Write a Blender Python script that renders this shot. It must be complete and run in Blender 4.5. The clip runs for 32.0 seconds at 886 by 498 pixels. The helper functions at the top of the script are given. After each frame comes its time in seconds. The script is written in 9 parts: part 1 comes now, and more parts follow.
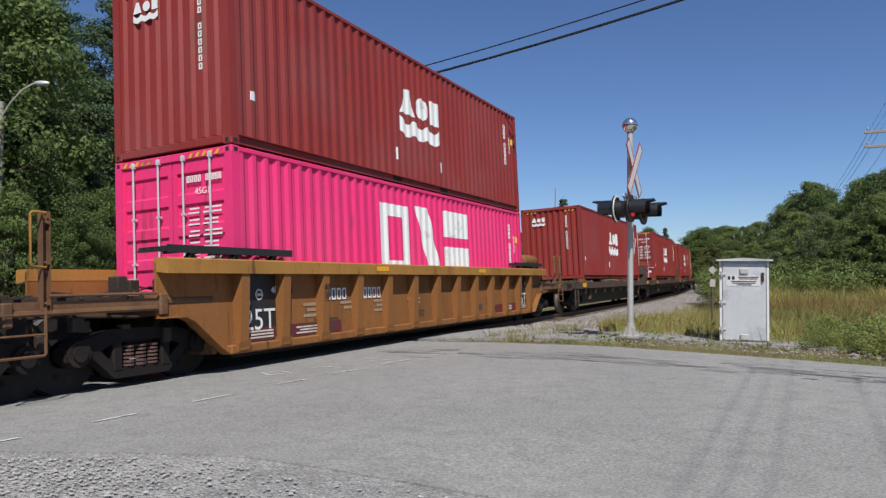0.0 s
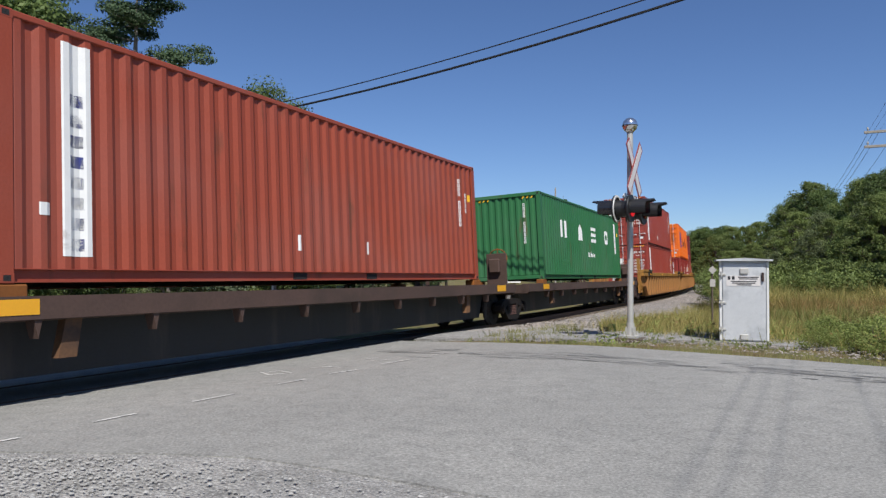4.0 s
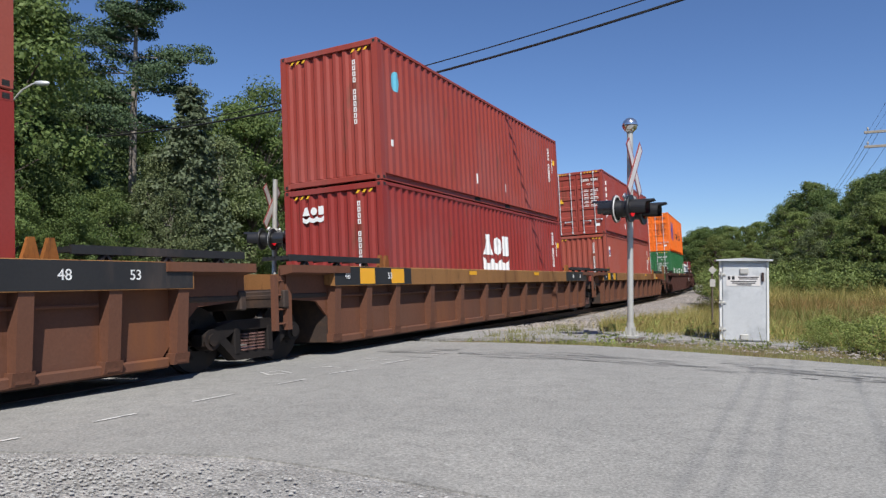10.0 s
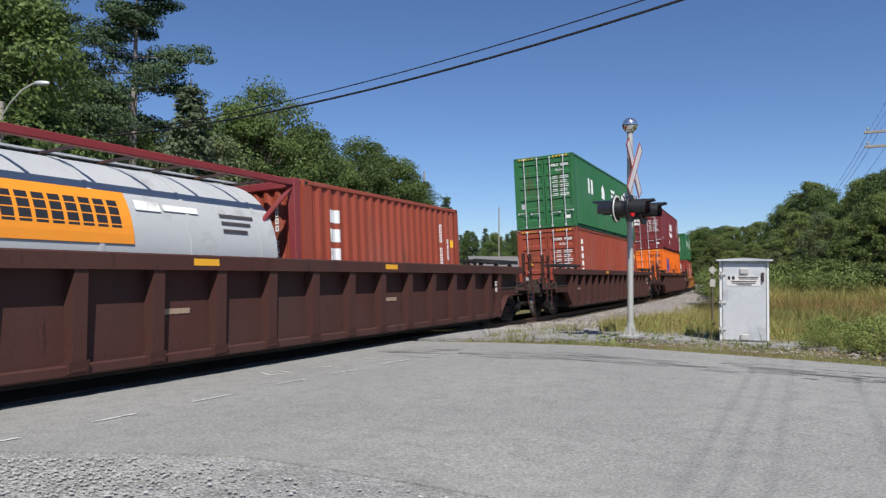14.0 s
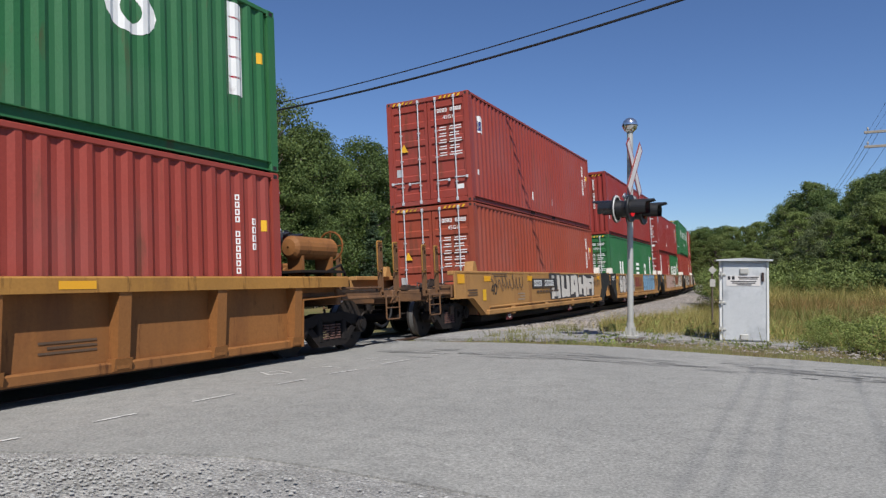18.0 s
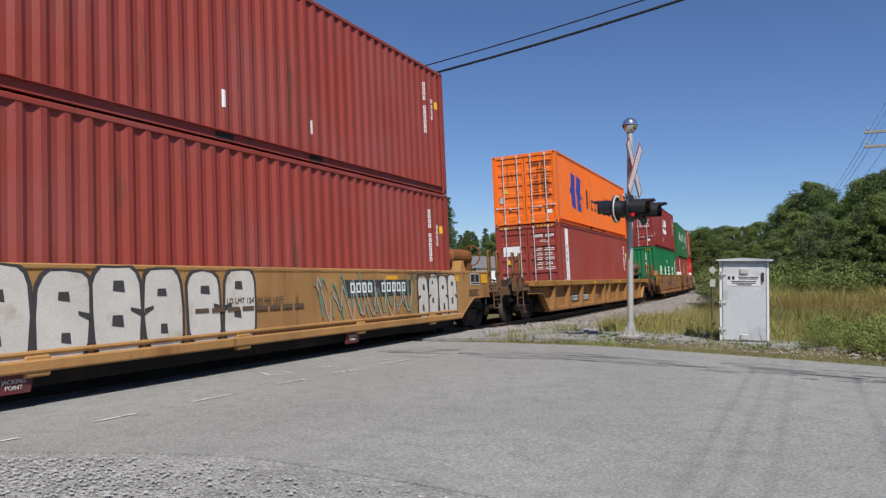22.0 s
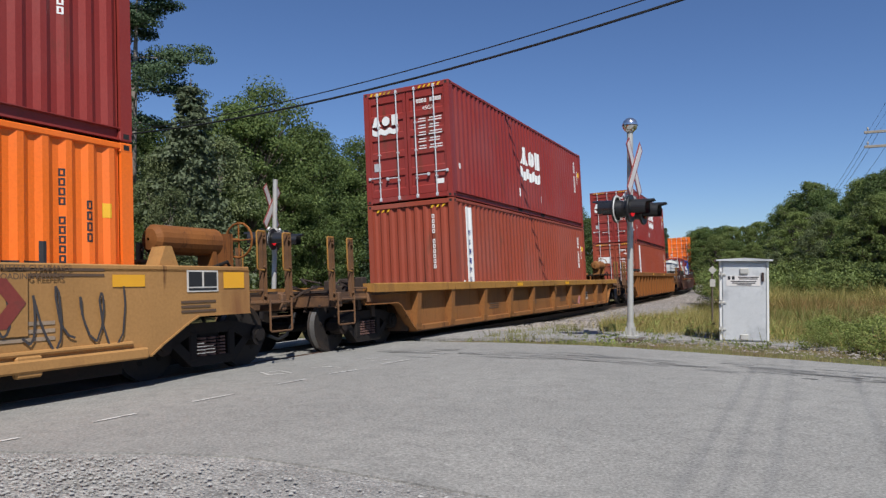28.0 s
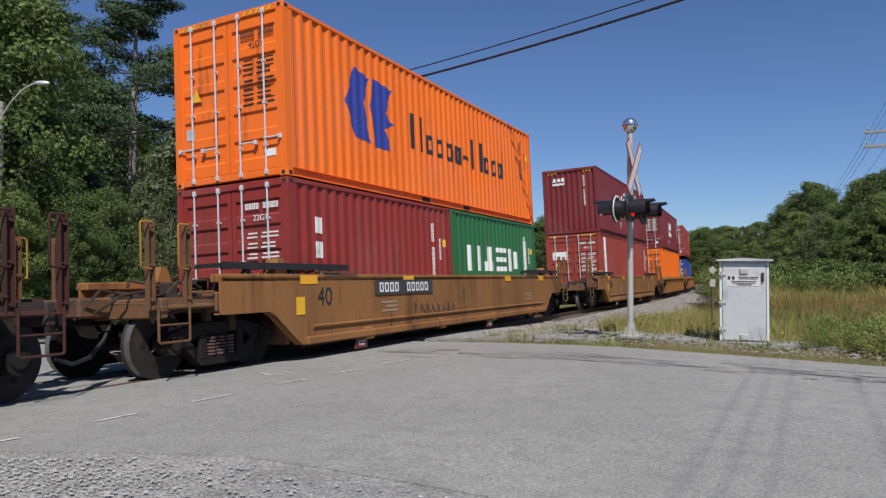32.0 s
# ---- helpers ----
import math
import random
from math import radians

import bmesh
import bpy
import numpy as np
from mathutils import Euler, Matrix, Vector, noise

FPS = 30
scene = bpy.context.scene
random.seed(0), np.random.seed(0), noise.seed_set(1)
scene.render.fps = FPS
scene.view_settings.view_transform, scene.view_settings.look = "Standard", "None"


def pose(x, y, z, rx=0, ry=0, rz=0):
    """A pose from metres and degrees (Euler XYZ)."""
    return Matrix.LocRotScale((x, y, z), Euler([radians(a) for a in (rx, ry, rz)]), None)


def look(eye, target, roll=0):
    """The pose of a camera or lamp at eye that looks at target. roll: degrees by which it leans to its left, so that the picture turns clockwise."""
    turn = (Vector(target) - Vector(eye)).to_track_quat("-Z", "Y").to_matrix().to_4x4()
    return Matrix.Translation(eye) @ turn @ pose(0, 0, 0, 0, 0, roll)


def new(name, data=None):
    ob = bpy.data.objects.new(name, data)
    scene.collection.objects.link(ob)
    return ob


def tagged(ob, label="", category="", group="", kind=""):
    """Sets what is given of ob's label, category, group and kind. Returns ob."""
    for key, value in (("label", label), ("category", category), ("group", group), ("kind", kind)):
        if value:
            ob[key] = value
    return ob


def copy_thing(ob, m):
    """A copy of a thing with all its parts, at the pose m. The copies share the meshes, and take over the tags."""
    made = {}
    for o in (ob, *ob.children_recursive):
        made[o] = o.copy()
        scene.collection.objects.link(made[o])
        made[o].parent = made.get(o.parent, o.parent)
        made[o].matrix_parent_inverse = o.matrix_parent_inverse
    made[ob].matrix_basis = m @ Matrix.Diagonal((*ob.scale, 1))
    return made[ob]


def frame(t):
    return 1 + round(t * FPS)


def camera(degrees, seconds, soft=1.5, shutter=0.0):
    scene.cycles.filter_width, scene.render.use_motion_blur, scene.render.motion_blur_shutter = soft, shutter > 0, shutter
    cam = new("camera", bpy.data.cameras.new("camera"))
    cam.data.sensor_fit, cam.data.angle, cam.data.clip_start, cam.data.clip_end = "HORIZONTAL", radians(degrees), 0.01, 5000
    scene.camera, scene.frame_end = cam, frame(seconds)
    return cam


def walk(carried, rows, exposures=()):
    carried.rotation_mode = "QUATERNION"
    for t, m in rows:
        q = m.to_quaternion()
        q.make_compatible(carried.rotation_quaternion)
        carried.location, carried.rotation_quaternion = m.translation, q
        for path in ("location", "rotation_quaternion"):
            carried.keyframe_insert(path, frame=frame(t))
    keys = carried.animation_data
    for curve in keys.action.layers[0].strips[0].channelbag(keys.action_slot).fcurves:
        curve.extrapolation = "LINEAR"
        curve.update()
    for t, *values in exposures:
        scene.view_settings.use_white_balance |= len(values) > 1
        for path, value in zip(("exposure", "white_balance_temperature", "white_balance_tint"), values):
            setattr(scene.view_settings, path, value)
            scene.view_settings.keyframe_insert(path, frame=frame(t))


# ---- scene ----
cam = camera(64.37, 32.0, soft=1.35)
EYE = (0.0, 0.0, 1.53)
VIEW = pose(*EYE, 91.637, 0, 0) @ pose(0, 0, 0, 0, 0, 0.278)
EXPOSURE = [(0.0, 0.08), (1.0, 0.14), (3.0, 0.18), (6.0, 0.12), (7.0, 0.04), (8.0, 0.18), (9.0, 0.30), (11.0, 0.30), (12.0, 0.12), (13.0, 0.10), (14.5, 0.30), (17.0, 0.18), (19.0, 0.11), (22.0, 0.07), (23.0, 0.0),
            (24.0, 0.22), (25.0, 0.17), (27.5, 0.03), (28.0, 0.10), (30.0, 0.08), (31.0, -0.02), (32.0, 0.02)]
walk(cam, [(0.0, VIEW), (32.0, VIEW)], exposures=EXPOSURE)

# ---- world and sun ----
SUN_AZ, SUN_EL = 171.0, 52.0
world = bpy.data.worlds.new("sky")
scene.world = world
world.use_nodes = True
wn = world.node_tree.nodes
sky = wn.new("ShaderNodeTexSky")
sky.sky_type, sky.sun_disc = "NISHITA", False
sky.sun_elevation, sky.sun_rotation = radians(SUN_EL), radians(SUN_AZ)
sky.air_density, sky.dust_density, sky.ozone_density, sky.altitude = 1.0, 0.0, 3.0, 600
wn["Background"].inputs["Strength"].default_value = 0.072
tone = wn.new("ShaderNodeVectorMath")
tone.operation = "MULTIPLY"
tone.inputs[1].default_value = (0.82, 0.965, 1.24)
world.node_tree.links.new(sky.outputs[0], tone.inputs[0])
world.node_tree.links.new(tone.outputs[0], wn["Background"].inputs["Color"])
sun = new("sun", bpy.data.lights.new("sun", "SUN"))
sun.data.energy, sun.data.angle, sun.data.color = 5.0, radians(0.53), (1.0, 0.965, 0.91)
sa, se = radians(SUN_AZ), radians(SUN_EL)
sun.matrix_basis = look((0, 0, 60), (-math.sin(sa) * math.cos(se), -math.cos(sa) * math.cos(se), 60 - math.sin(se)))


# ---- materials ----
def mat(name, rgb, rough=0.6, metal=0.0, var=0.15, scale=3.0, fine=40.0, bump=0.02, dirt=None, dirt_amt=0.0,
        dirt_scale=1.5, streak=False, rand=0.0, spec=0.5, fade=None, fade_amt=0.0, chips=None, chip_at=0.66):
    """Procedural surface: base colour with coarse and fine variation, a dirt or rust layer and a fine relief."""
    m = bpy.data.materials.new(name)
    m.use_nodes = True
    nt = m.node_tree
    nd, ln = nt.nodes, nt.links
    b = nd["Principled BSDF"]
    b.inputs["Metallic"].default_value = metal
    b.inputs["Specular IOR Level"].default_value = spec
    tc = nd.new("ShaderNodeTexCoord")
    mp = nd.new("ShaderNodeMapping")
    mp.inputs["Scale"].default_value = (1, 1, 0.18) if streak else (1, 1, 1)
    ln.new(tc.outputs["Object"], mp.inputs["Vector"])
    n1 = nd.new("ShaderNodeTexNoise")
    n1.inputs["Scale"].default_value, n1.inputs["Detail"].default_value = scale, 5
    ln.new(mp.outputs[0], n1.inputs["Vector"])
    n2 = nd.new("ShaderNodeTexNoise")
    n2.inputs["Scale"].default_value, n2.inputs["Detail"].default_value = fine, 3
    ln.new(tc.outputs["Object"], n2.inputs["Vector"])
    mix = nd.new("ShaderNodeMath")
    mix.operation = "ADD"
    ln.new(n1.outputs["Fac"], mix.inputs[0])
    ln.new(n2.outputs["Fac"], mix.inputs[1])
    rng = nd.new("ShaderNodeMapRange")
    rng.inputs["From Min"].default_value, rng.inputs["From Max"].default_value = 0.6, 1.4
    rng.inputs["To Min"].default_value, rng.inputs["To Max"].default_value = 1 - var, 1 + var
    ln.new(mix.outputs[0], rng.inputs["Value"])
    val = rng.outputs[0]
    if rand:
        oi = nd.new("ShaderNodeObjectInfo")
        r2 = nd.new("ShaderNodeMapRange")
        r2.inputs["To Min"].default_value, r2.inputs["To Max"].default_value = 1 - rand, 1 + rand
        ln.new(oi.outputs["Random"], r2.inputs["Value"])
        mu = nd.new("ShaderNodeMath")
        mu.operation = "MULTIPLY"
        ln.new(val, mu.inputs[0])
        ln.new(r2.outputs[0], mu.inputs[1])
        val = mu.outputs[0]
    vm = nd.new("ShaderNodeVectorMath")
    vm.operation = "SCALE"
    vm.inputs[0].default_value = rgb
    ln.new(val, vm.inputs["Scale"])
    col = vm.outputs[0]
    if dirt_amt:
        n3 = nd.new("ShaderNodeTexNoise")
        n3.inputs["Scale"].default_value, n3.inputs["Detail"].default_value = dirt_scale, 8
        n3.inputs["Roughness"].default_value = 0.65
        ln.new(mp.outputs[0], n3.inputs["Vector"])
        rp = nd.new("ShaderNodeValToRGB")
        rp.color_ramp.elements[0].position, rp.color_ramp.elements[1].position = 0.62 - 0.28 * dirt_amt, 0.74 - 0.12 * dirt_amt
        ln.new(n3.outputs["Fac"], rp.inputs[0])
        mc = nd.new("ShaderNodeMix")
        mc.data_type = "RGBA"
        mc.inputs[7].default_value = (*dirt, 1)
        ln.new(rp.outputs[0], mc.inputs[0])
        ln.new(col, mc.inputs[6])
        col = mc.outputs[2]
    if fade_amt:
        # broad faded or dusty fields with soft borders
        n4 = nd.new("ShaderNodeTexNoise")
        n4.inputs["Scale"].default_value, n4.inputs["Detail"].default_value = 0.55, 4
        ln.new(tc.outputs["Object"], n4.inputs["Vector"])
        r4 = nd.new("ShaderNodeMapRange")
        r4.inputs["From Min"].default_value, r4.inputs["From Max"].default_value = 0.42, 0.66
        r4.inputs["To Max"].default_value = fade_amt
        ln.new(n4.outputs["Fac"], r4.inputs["Value"])
        mf = nd.new("ShaderNodeMix")
        mf.data_type = "RGBA"
        mf.inputs[7].default_value = (*fade, 1)
        ln.new(r4.outputs[0], mf.inputs[0])
        ln.new(col, mf.inputs[6])
        col = mf.outputs[2]
    if chips is not None:
        # thin runs of rust below small chips
        m5 = nd.new("ShaderNodeMapping")
        m5.inputs["Scale"].default_value = (7.0, 7.0, 0.9)
        ln.new(tc.outputs["Object"], m5.inputs["Vector"])
        n5 = nd.new("ShaderNodeTexNoise")
        n5.inputs["Scale"].default_value, n5.inputs["Detail"].default_value, n5.inputs["Roughness"].default_value = 1.0, 7, 0.7
        ln.new(m5.outputs[0], n5.inputs["Vector"])
        r5 = nd.new("ShaderNodeMapRange")
        r5.inputs["From Min"].default_value, r5.inputs["From Max"].default_value = chip_at, chip_at + 0.10
        r5.inputs["To Max"].default_value = 0.85
        ln.new(n5.outputs["Fac"], r5.inputs["Value"])
        m6 = nd.new("ShaderNodeMix")
        m6.data_type = "RGBA"
        m6.inputs[7].default_value = (*chips, 1)
        ln.new(r5.outputs[0], m6.inputs[0])
        ln.new(col, m6.inputs[6])
        col = m6.outputs[2]
    ln.new(col, b.inputs["Base Color"])
    rr = nd.new("ShaderNodeMapRange")
    rr.inputs["To Min"].default_value, rr.inputs["To Max"].default_value = max(0.05, rough - 0.12), min(1, rough + 0.12)
    ln.new(n1.outputs["Fac"], rr.inputs["Value"])
    ln.new(rr.outputs[0], b.inputs["Roughness"])
    if bump:
        bp = nd.new("ShaderNodeBump")
        bp.inputs["Strength"].default_value, bp.inputs["Distance"].default_value = 0.6, bump
        ln.new(n2.outputs["Fac"], bp.inputs["Height"])
        ln.new(bp.outputs[0], b.inputs["Normal"])
    return m


RUST = (0.10, 0.04, 0.02)
GRIME = (0.05, 0.04, 0.033)


def paint(name, rgb, dirt=RUST, amt=0.16, rough=0.5):
    pale = tuple(0.86 * c + 0.035 for c in rgb)
    return mat(name, rgb, rough, 0, 0.12, 1.2, 30, 0.004, dirt, amt, 2.4, True, spec=0.3, fade=pale, fade_amt=0.55, chips=RUST, chip_at=0.69)


def car_paint(name, rgb, rust, amt, rough=0.65, dust=None, chip_at=0.58):
    """Grimy railway-car paint: rusty runs, dusty fields and chips."""
    return mat(name, rgb, rough, 0, 0.16, 1.5, 30, 0.004, rust, amt, 0.9, True, fade=dust or tuple(0.72 * c + 0.006 for c in rgb), fade_amt=0.6,
               chips=tuple(0.55 * c for c in rust), chip_at=chip_at, spec=0.2)


BOX_PAINT = {
    "red": paint("paint_red", (0.270, 0.046, 0.032)),
    "brick": paint("paint_brick", (0.275, 0.056, 0.030)),
    "faded": paint("paint_faded_red", (0.295, 0.068, 0.046)),
    "maroon": paint("paint_maroon", (0.165, 0.024, 0.027)),
    "claret": paint("paint_claret", (0.24, 0.030, 0.024)),
    "orange": paint("paint_orange", (0.80, 0.155, 0.014), amt=0.08),
    "green": paint("paint_green", (0.028, 0.13, 0.047), amt=0.12),
    "green2": paint("paint_bright_green", (0.012, 0.15, 0.05), amt=0.08),
    "pink": paint("paint_pink", (0.75, 0.035, 0.165), amt=0.05),
    "scarlet": paint("paint_scarlet", (0.62, 0.012, 0.014), amt=0.05),
    "blue": paint("paint_blue", (0.03, 0.06, 0.28), amt=0.1),
}
WHITE = mat("white_marking", (0.72, 0.72, 0.70), 0.55, 0, 0.06, 6, 60, 0.0, (0.3, 0.25, 0.22), 0.12)
BLACK = mat("black_marking", (0.02, 0.02, 0.022), 0.5, 0, 0.1, 6, 60, 0.0)
NAVY = mat("blue_marking", (0.03, 0.045, 0.26), 0.5, 0, 0.08, 4, 60, 0.0)
YELLOW = mat("yellow_marking", (0.72, 0.40, 0.02), 0.5, 0, 0.08, 5, 60, 0.0, GRIME, 0.1)
CYAN = mat("pale_blue_marking", (0.12, 0.42, 0.55), 0.5, 0, 0.1, 5, 60, 0.0)
MINT = mat("touched_up_green", (0.03, 0.33, 0.16), 0.5, 0, 0.1, 4, 60, 0.0)
REDMARK = mat("red_marking", (0.5, 0.02, 0.05), 0.5, 0, 0.1, 5, 60, 0.0)
DARKFRAME = mat("dark_frame_steel", (0.035, 0.018, 0.016), 0.65, 0, 0.25, 3, 40, 0.004, RUST, 0.4)
ROD = mat("galvanised_rod", (0.62, 0.63, 0.64), 0.45, 0.35, 0.12, 8, 60, 0.0, RUST, 0.12)
# near-black that stands in for the shade inside open holes
HOLEDARK = mat("painted_hole_dark", (0.012, 0.012, 0.012), 0.8, 0, 0.1)
YELLOWCAR = car_paint("car_yellow", (0.335, 0.163, 0.056), (0.17, 0.075, 0.03), 0.30, chip_at=0.62)
OCHRE = car_paint("car_ochre", (0.255, 0.108, 0.034), (0.13, 0.05, 0.022), 0.45)
TANCAR = car_paint("car_tan", (0.38, 0.20, 0.070), (0.20, 0.085, 0.035), 0.38, chip_at=0.61)
SILLYEL = car_paint("sill_yellow", (0.36, 0.178, 0.044), (0.17, 0.08, 0.03), 0.35, 0.6)
TANBROWN = car_paint("car_grimy_tan", (0.295, 0.135, 0.052), (0.14, 0.065, 0.03), 0.42)
GOLDCAR = car_paint("car_grimy_yellow", (0.265, 0.120, 0.042), (0.10, 0.045, 0.02), 0.48)
BROWNCAR = car_paint("car_brown", (0.130, 0.056, 0.034), (0.19, 0.072, 0.028), 0.42, 0.7, (0.10, 0.055, 0.040))
MAROONCAR = car_paint("car_maroon", (0.066, 0.027, 0.022), (0.045, 0.024, 0.021), 0.4, 0.65, (0.066, 0.038, 0.031))
RUSTYCAR = car_paint("car_rusty_orange", (0.24, 0.088, 0.022), (0.10, 0.04, 0.02), 0.5, 0.7)
BLACKCAR = mat("car_black", (0.017, 0.0165, 0.0165), 0.6, 0, 0.2, 2, 30, 0.004, (0.07, 0.05, 0.04), 0.3, 0.9, True)
FLATCAR = mat("flat_brown", (0.07, 0.04, 0.03), 0.75, 0, 0.2, 1.5, 30, 0.004, (0.045, 0.028, 0.02), 0.5, 0.9)
TRUCK = mat("truck_cast_steel", (0.014, 0.011, 0.010), 0.8, 0.0, 0.3, 4, 40, 0.006, (0.036, 0.022, 0.016), 0.35, 2, spec=0.25)
TREAD = mat("wheel_steel", (0.020, 0.016, 0.014), 0.7, 0.0, 0.25, 6, 50, 0.002, (0.040, 0.026, 0.018), 0.4, 3, spec=0.3)
RIMSTEEL = mat("worn_rim_steel", (0.22, 0.21, 0.20), 0.4, 0.6, 0.2, 6, 50, 0.0)
SPRING = mat("spring_steel", (0.11, 0.055, 0.045), 0.65, 0.1, 0.2)
REFLECT = mat("amber_reflector", (0.75, 0.36, 0.02), 0.35, 0, 0.05, 4, 60, 0.0)
AMBERDULL = mat("dull_amber_reflector", (0.24, 0.10, 0.025), 0.5, 0, 0.15, 4, 60, 0.0, GRIME, 0.3)
REDREF = mat("red_reflector", (0.30, 0.03, 0.02), 0.4, 0, 0.05, 4, 60, 0.0)
MAROONBAND = mat("maroon_band", (0.11, 0.018, 0.02), 0.6, 0, 0.15, 2, 30, 0.0, GRIME, 0.3)
TANKGREY = mat("tank_shell_grey", (0.42, 0.43, 0.43), 0.5, 0.0, 0.06, 2, 40, 0.001, (0.3, 0.3, 0.29), 0.15)
TANKWHITE = mat("tank_shell_white", (0.72, 0.73, 0.74), 0.35, 0, 0.05, 2, 40, 0.001, (0.5, 0.5, 0.48), 0.15)
TANKORANGE = mat("tank_orange_panel", (0.78, 0.27, 0.02), 0.45, 0, 0.06, 4, 60, 0.0)
FRAMERED = paint("tank_frame_red", (0.20, 0.028, 0.03))
GRAF_WHITE = mat("white_spray_paint", (0.56, 0.52, 0.46), 0.7, 0, 0.14, 3, 40, 0.0, (0.36, 0.27, 0.18), 0.25)
GRAF_PINK = mat("pink_spray_paint", (0.50, 0.21, 0.20), 0.7, 0, 0.12, 3, 40, 0.0)
GRAF_ROSE = mat("pale_rose_spray_paint", (0.50, 0.36, 0.30), 0.7, 0, 0.16, 2, 40, 0.0, (0.40, 0.20, 0.16), 0.35, 1.5)
GRAF_BLUE = mat("blue_spray_paint", (0.20, 0.36, 0.50), 0.7, 0, 0.2, 3, 40, 0.0)
GRAF_DARK = mat("dark_spray_paint", (0.045, 0.04, 0.04), 0.7, 0, 0.2, 3, 40, 0.0)
GRAF_GREY = mat("pale_grey_overspray", (0.36, 0.33, 0.29), 0.75, 0, 0.2, 2, 40, 0.0)
GREENSPRAY = mat("green_spray_paint", (0.10, 0.25, 0.19), 0.7, 0, 0.2, 3, 40, 0.0)

ENDGRIME = mat("grimy_end_steel", (0.15, 0.072, 0.030), 0.75, 0, 0.25, 2, 30, 0.004, (0.045, 0.026, 0.018), 0.62, 1.2)
DARKGEAR = mat("dark_oily_gear", (0.035, 0.022, 0.016), 0.75, 0, 0.3, 3, 30, 0.004, (0.075, 0.040, 0.022), 0.35, 1.6)
GALV = mat("galvanised_sheet", (0.52, 0.53, 0.535), 0.5, 0.25, 0.08, 5, 60, 0.001, (0.35, 0.36, 0.37), 0.45, 2.2)
ALU = mat("mast_aluminium", (0.45, 0.44, 0.41), 0.5, 0.3, 0.1, 4, 60, 0.001)
CHROME = mat("polished_bell", (0.80, 0.80, 0.80), 0.12, 0.95, 0.04, 3, 60, 0.0)
LAMPBLACK = mat("lamp_black", (0.012, 0.012, 0.013), 0.45, 0, 0.1, 5, 60, 0.0)
LENS = mat("red_lens", (0.16, 0.006, 0.008), 0.15, 0, 0.1, 20, 60, 0.0)
SIGNWHITE = mat("sign_white", (0.60, 0.57, 0.55), 0.4, 0, 0.06, 6, 60, 0.0)
SIGNRED = mat("sign_red_border", (0.27, 0.055, 0.045), 0.45, 0, 0.1, 6, 60, 0.0)
WOODPOLE = mat("weathered_pole_wood", (0.30, 0.27, 0.23), 0.85, 0, 0.2, 2, 30, 0.01, (0.16, 0.13, 0.10), 0.4, 2, True)
TIMBER = mat("sleeper_wood", (0.09, 0.068, 0.05), 0.9, 0, 0.25, 4, 40, 0.01)
CABLE = mat("black_cable", (0.012, 0.012, 0.013), 0.6, 0, 0.1)
CONCRETE = mat("concrete", (0.36, 0.34, 0.31), 0.85, 0, 0.15, 4, 50, 0.006, (0.2, 0.18, 0.15), 0.3)
RAILSTEEL = mat("rail_steel", (0.12, 0.07, 0.05), 0.55, 0.4, 0.2, 5, 50, 0.002)
HOUSEWHITE = mat("white_siding", (0.72, 0.72, 0.70), 0.6, 0, 0.05, 3, 40, 0.0)
ROOFGREY = mat("roof_shingle", (0.14, 0.13, 0.13), 0.85, 0, 0.2, 4, 40, 0.01)


def glow(name, rgb, strength):
    m = bpy.data.materials.new(name)
    m.use_nodes = True
    b = m.node_tree.nodes["Principled BSDF"]
    b.inputs["Base Color"].default_value = (*rgb, 1)
    b.inputs["Emission Color"].default_value = (*rgb, 1)
    b.inputs["Emission Strength"].default_value = strength
    b.inputs["Roughness"].default_value = 0.25
    return m


LENS_LIT = glow("lit_red_lens", (0.8, 0.015, 0.03), 0.55)


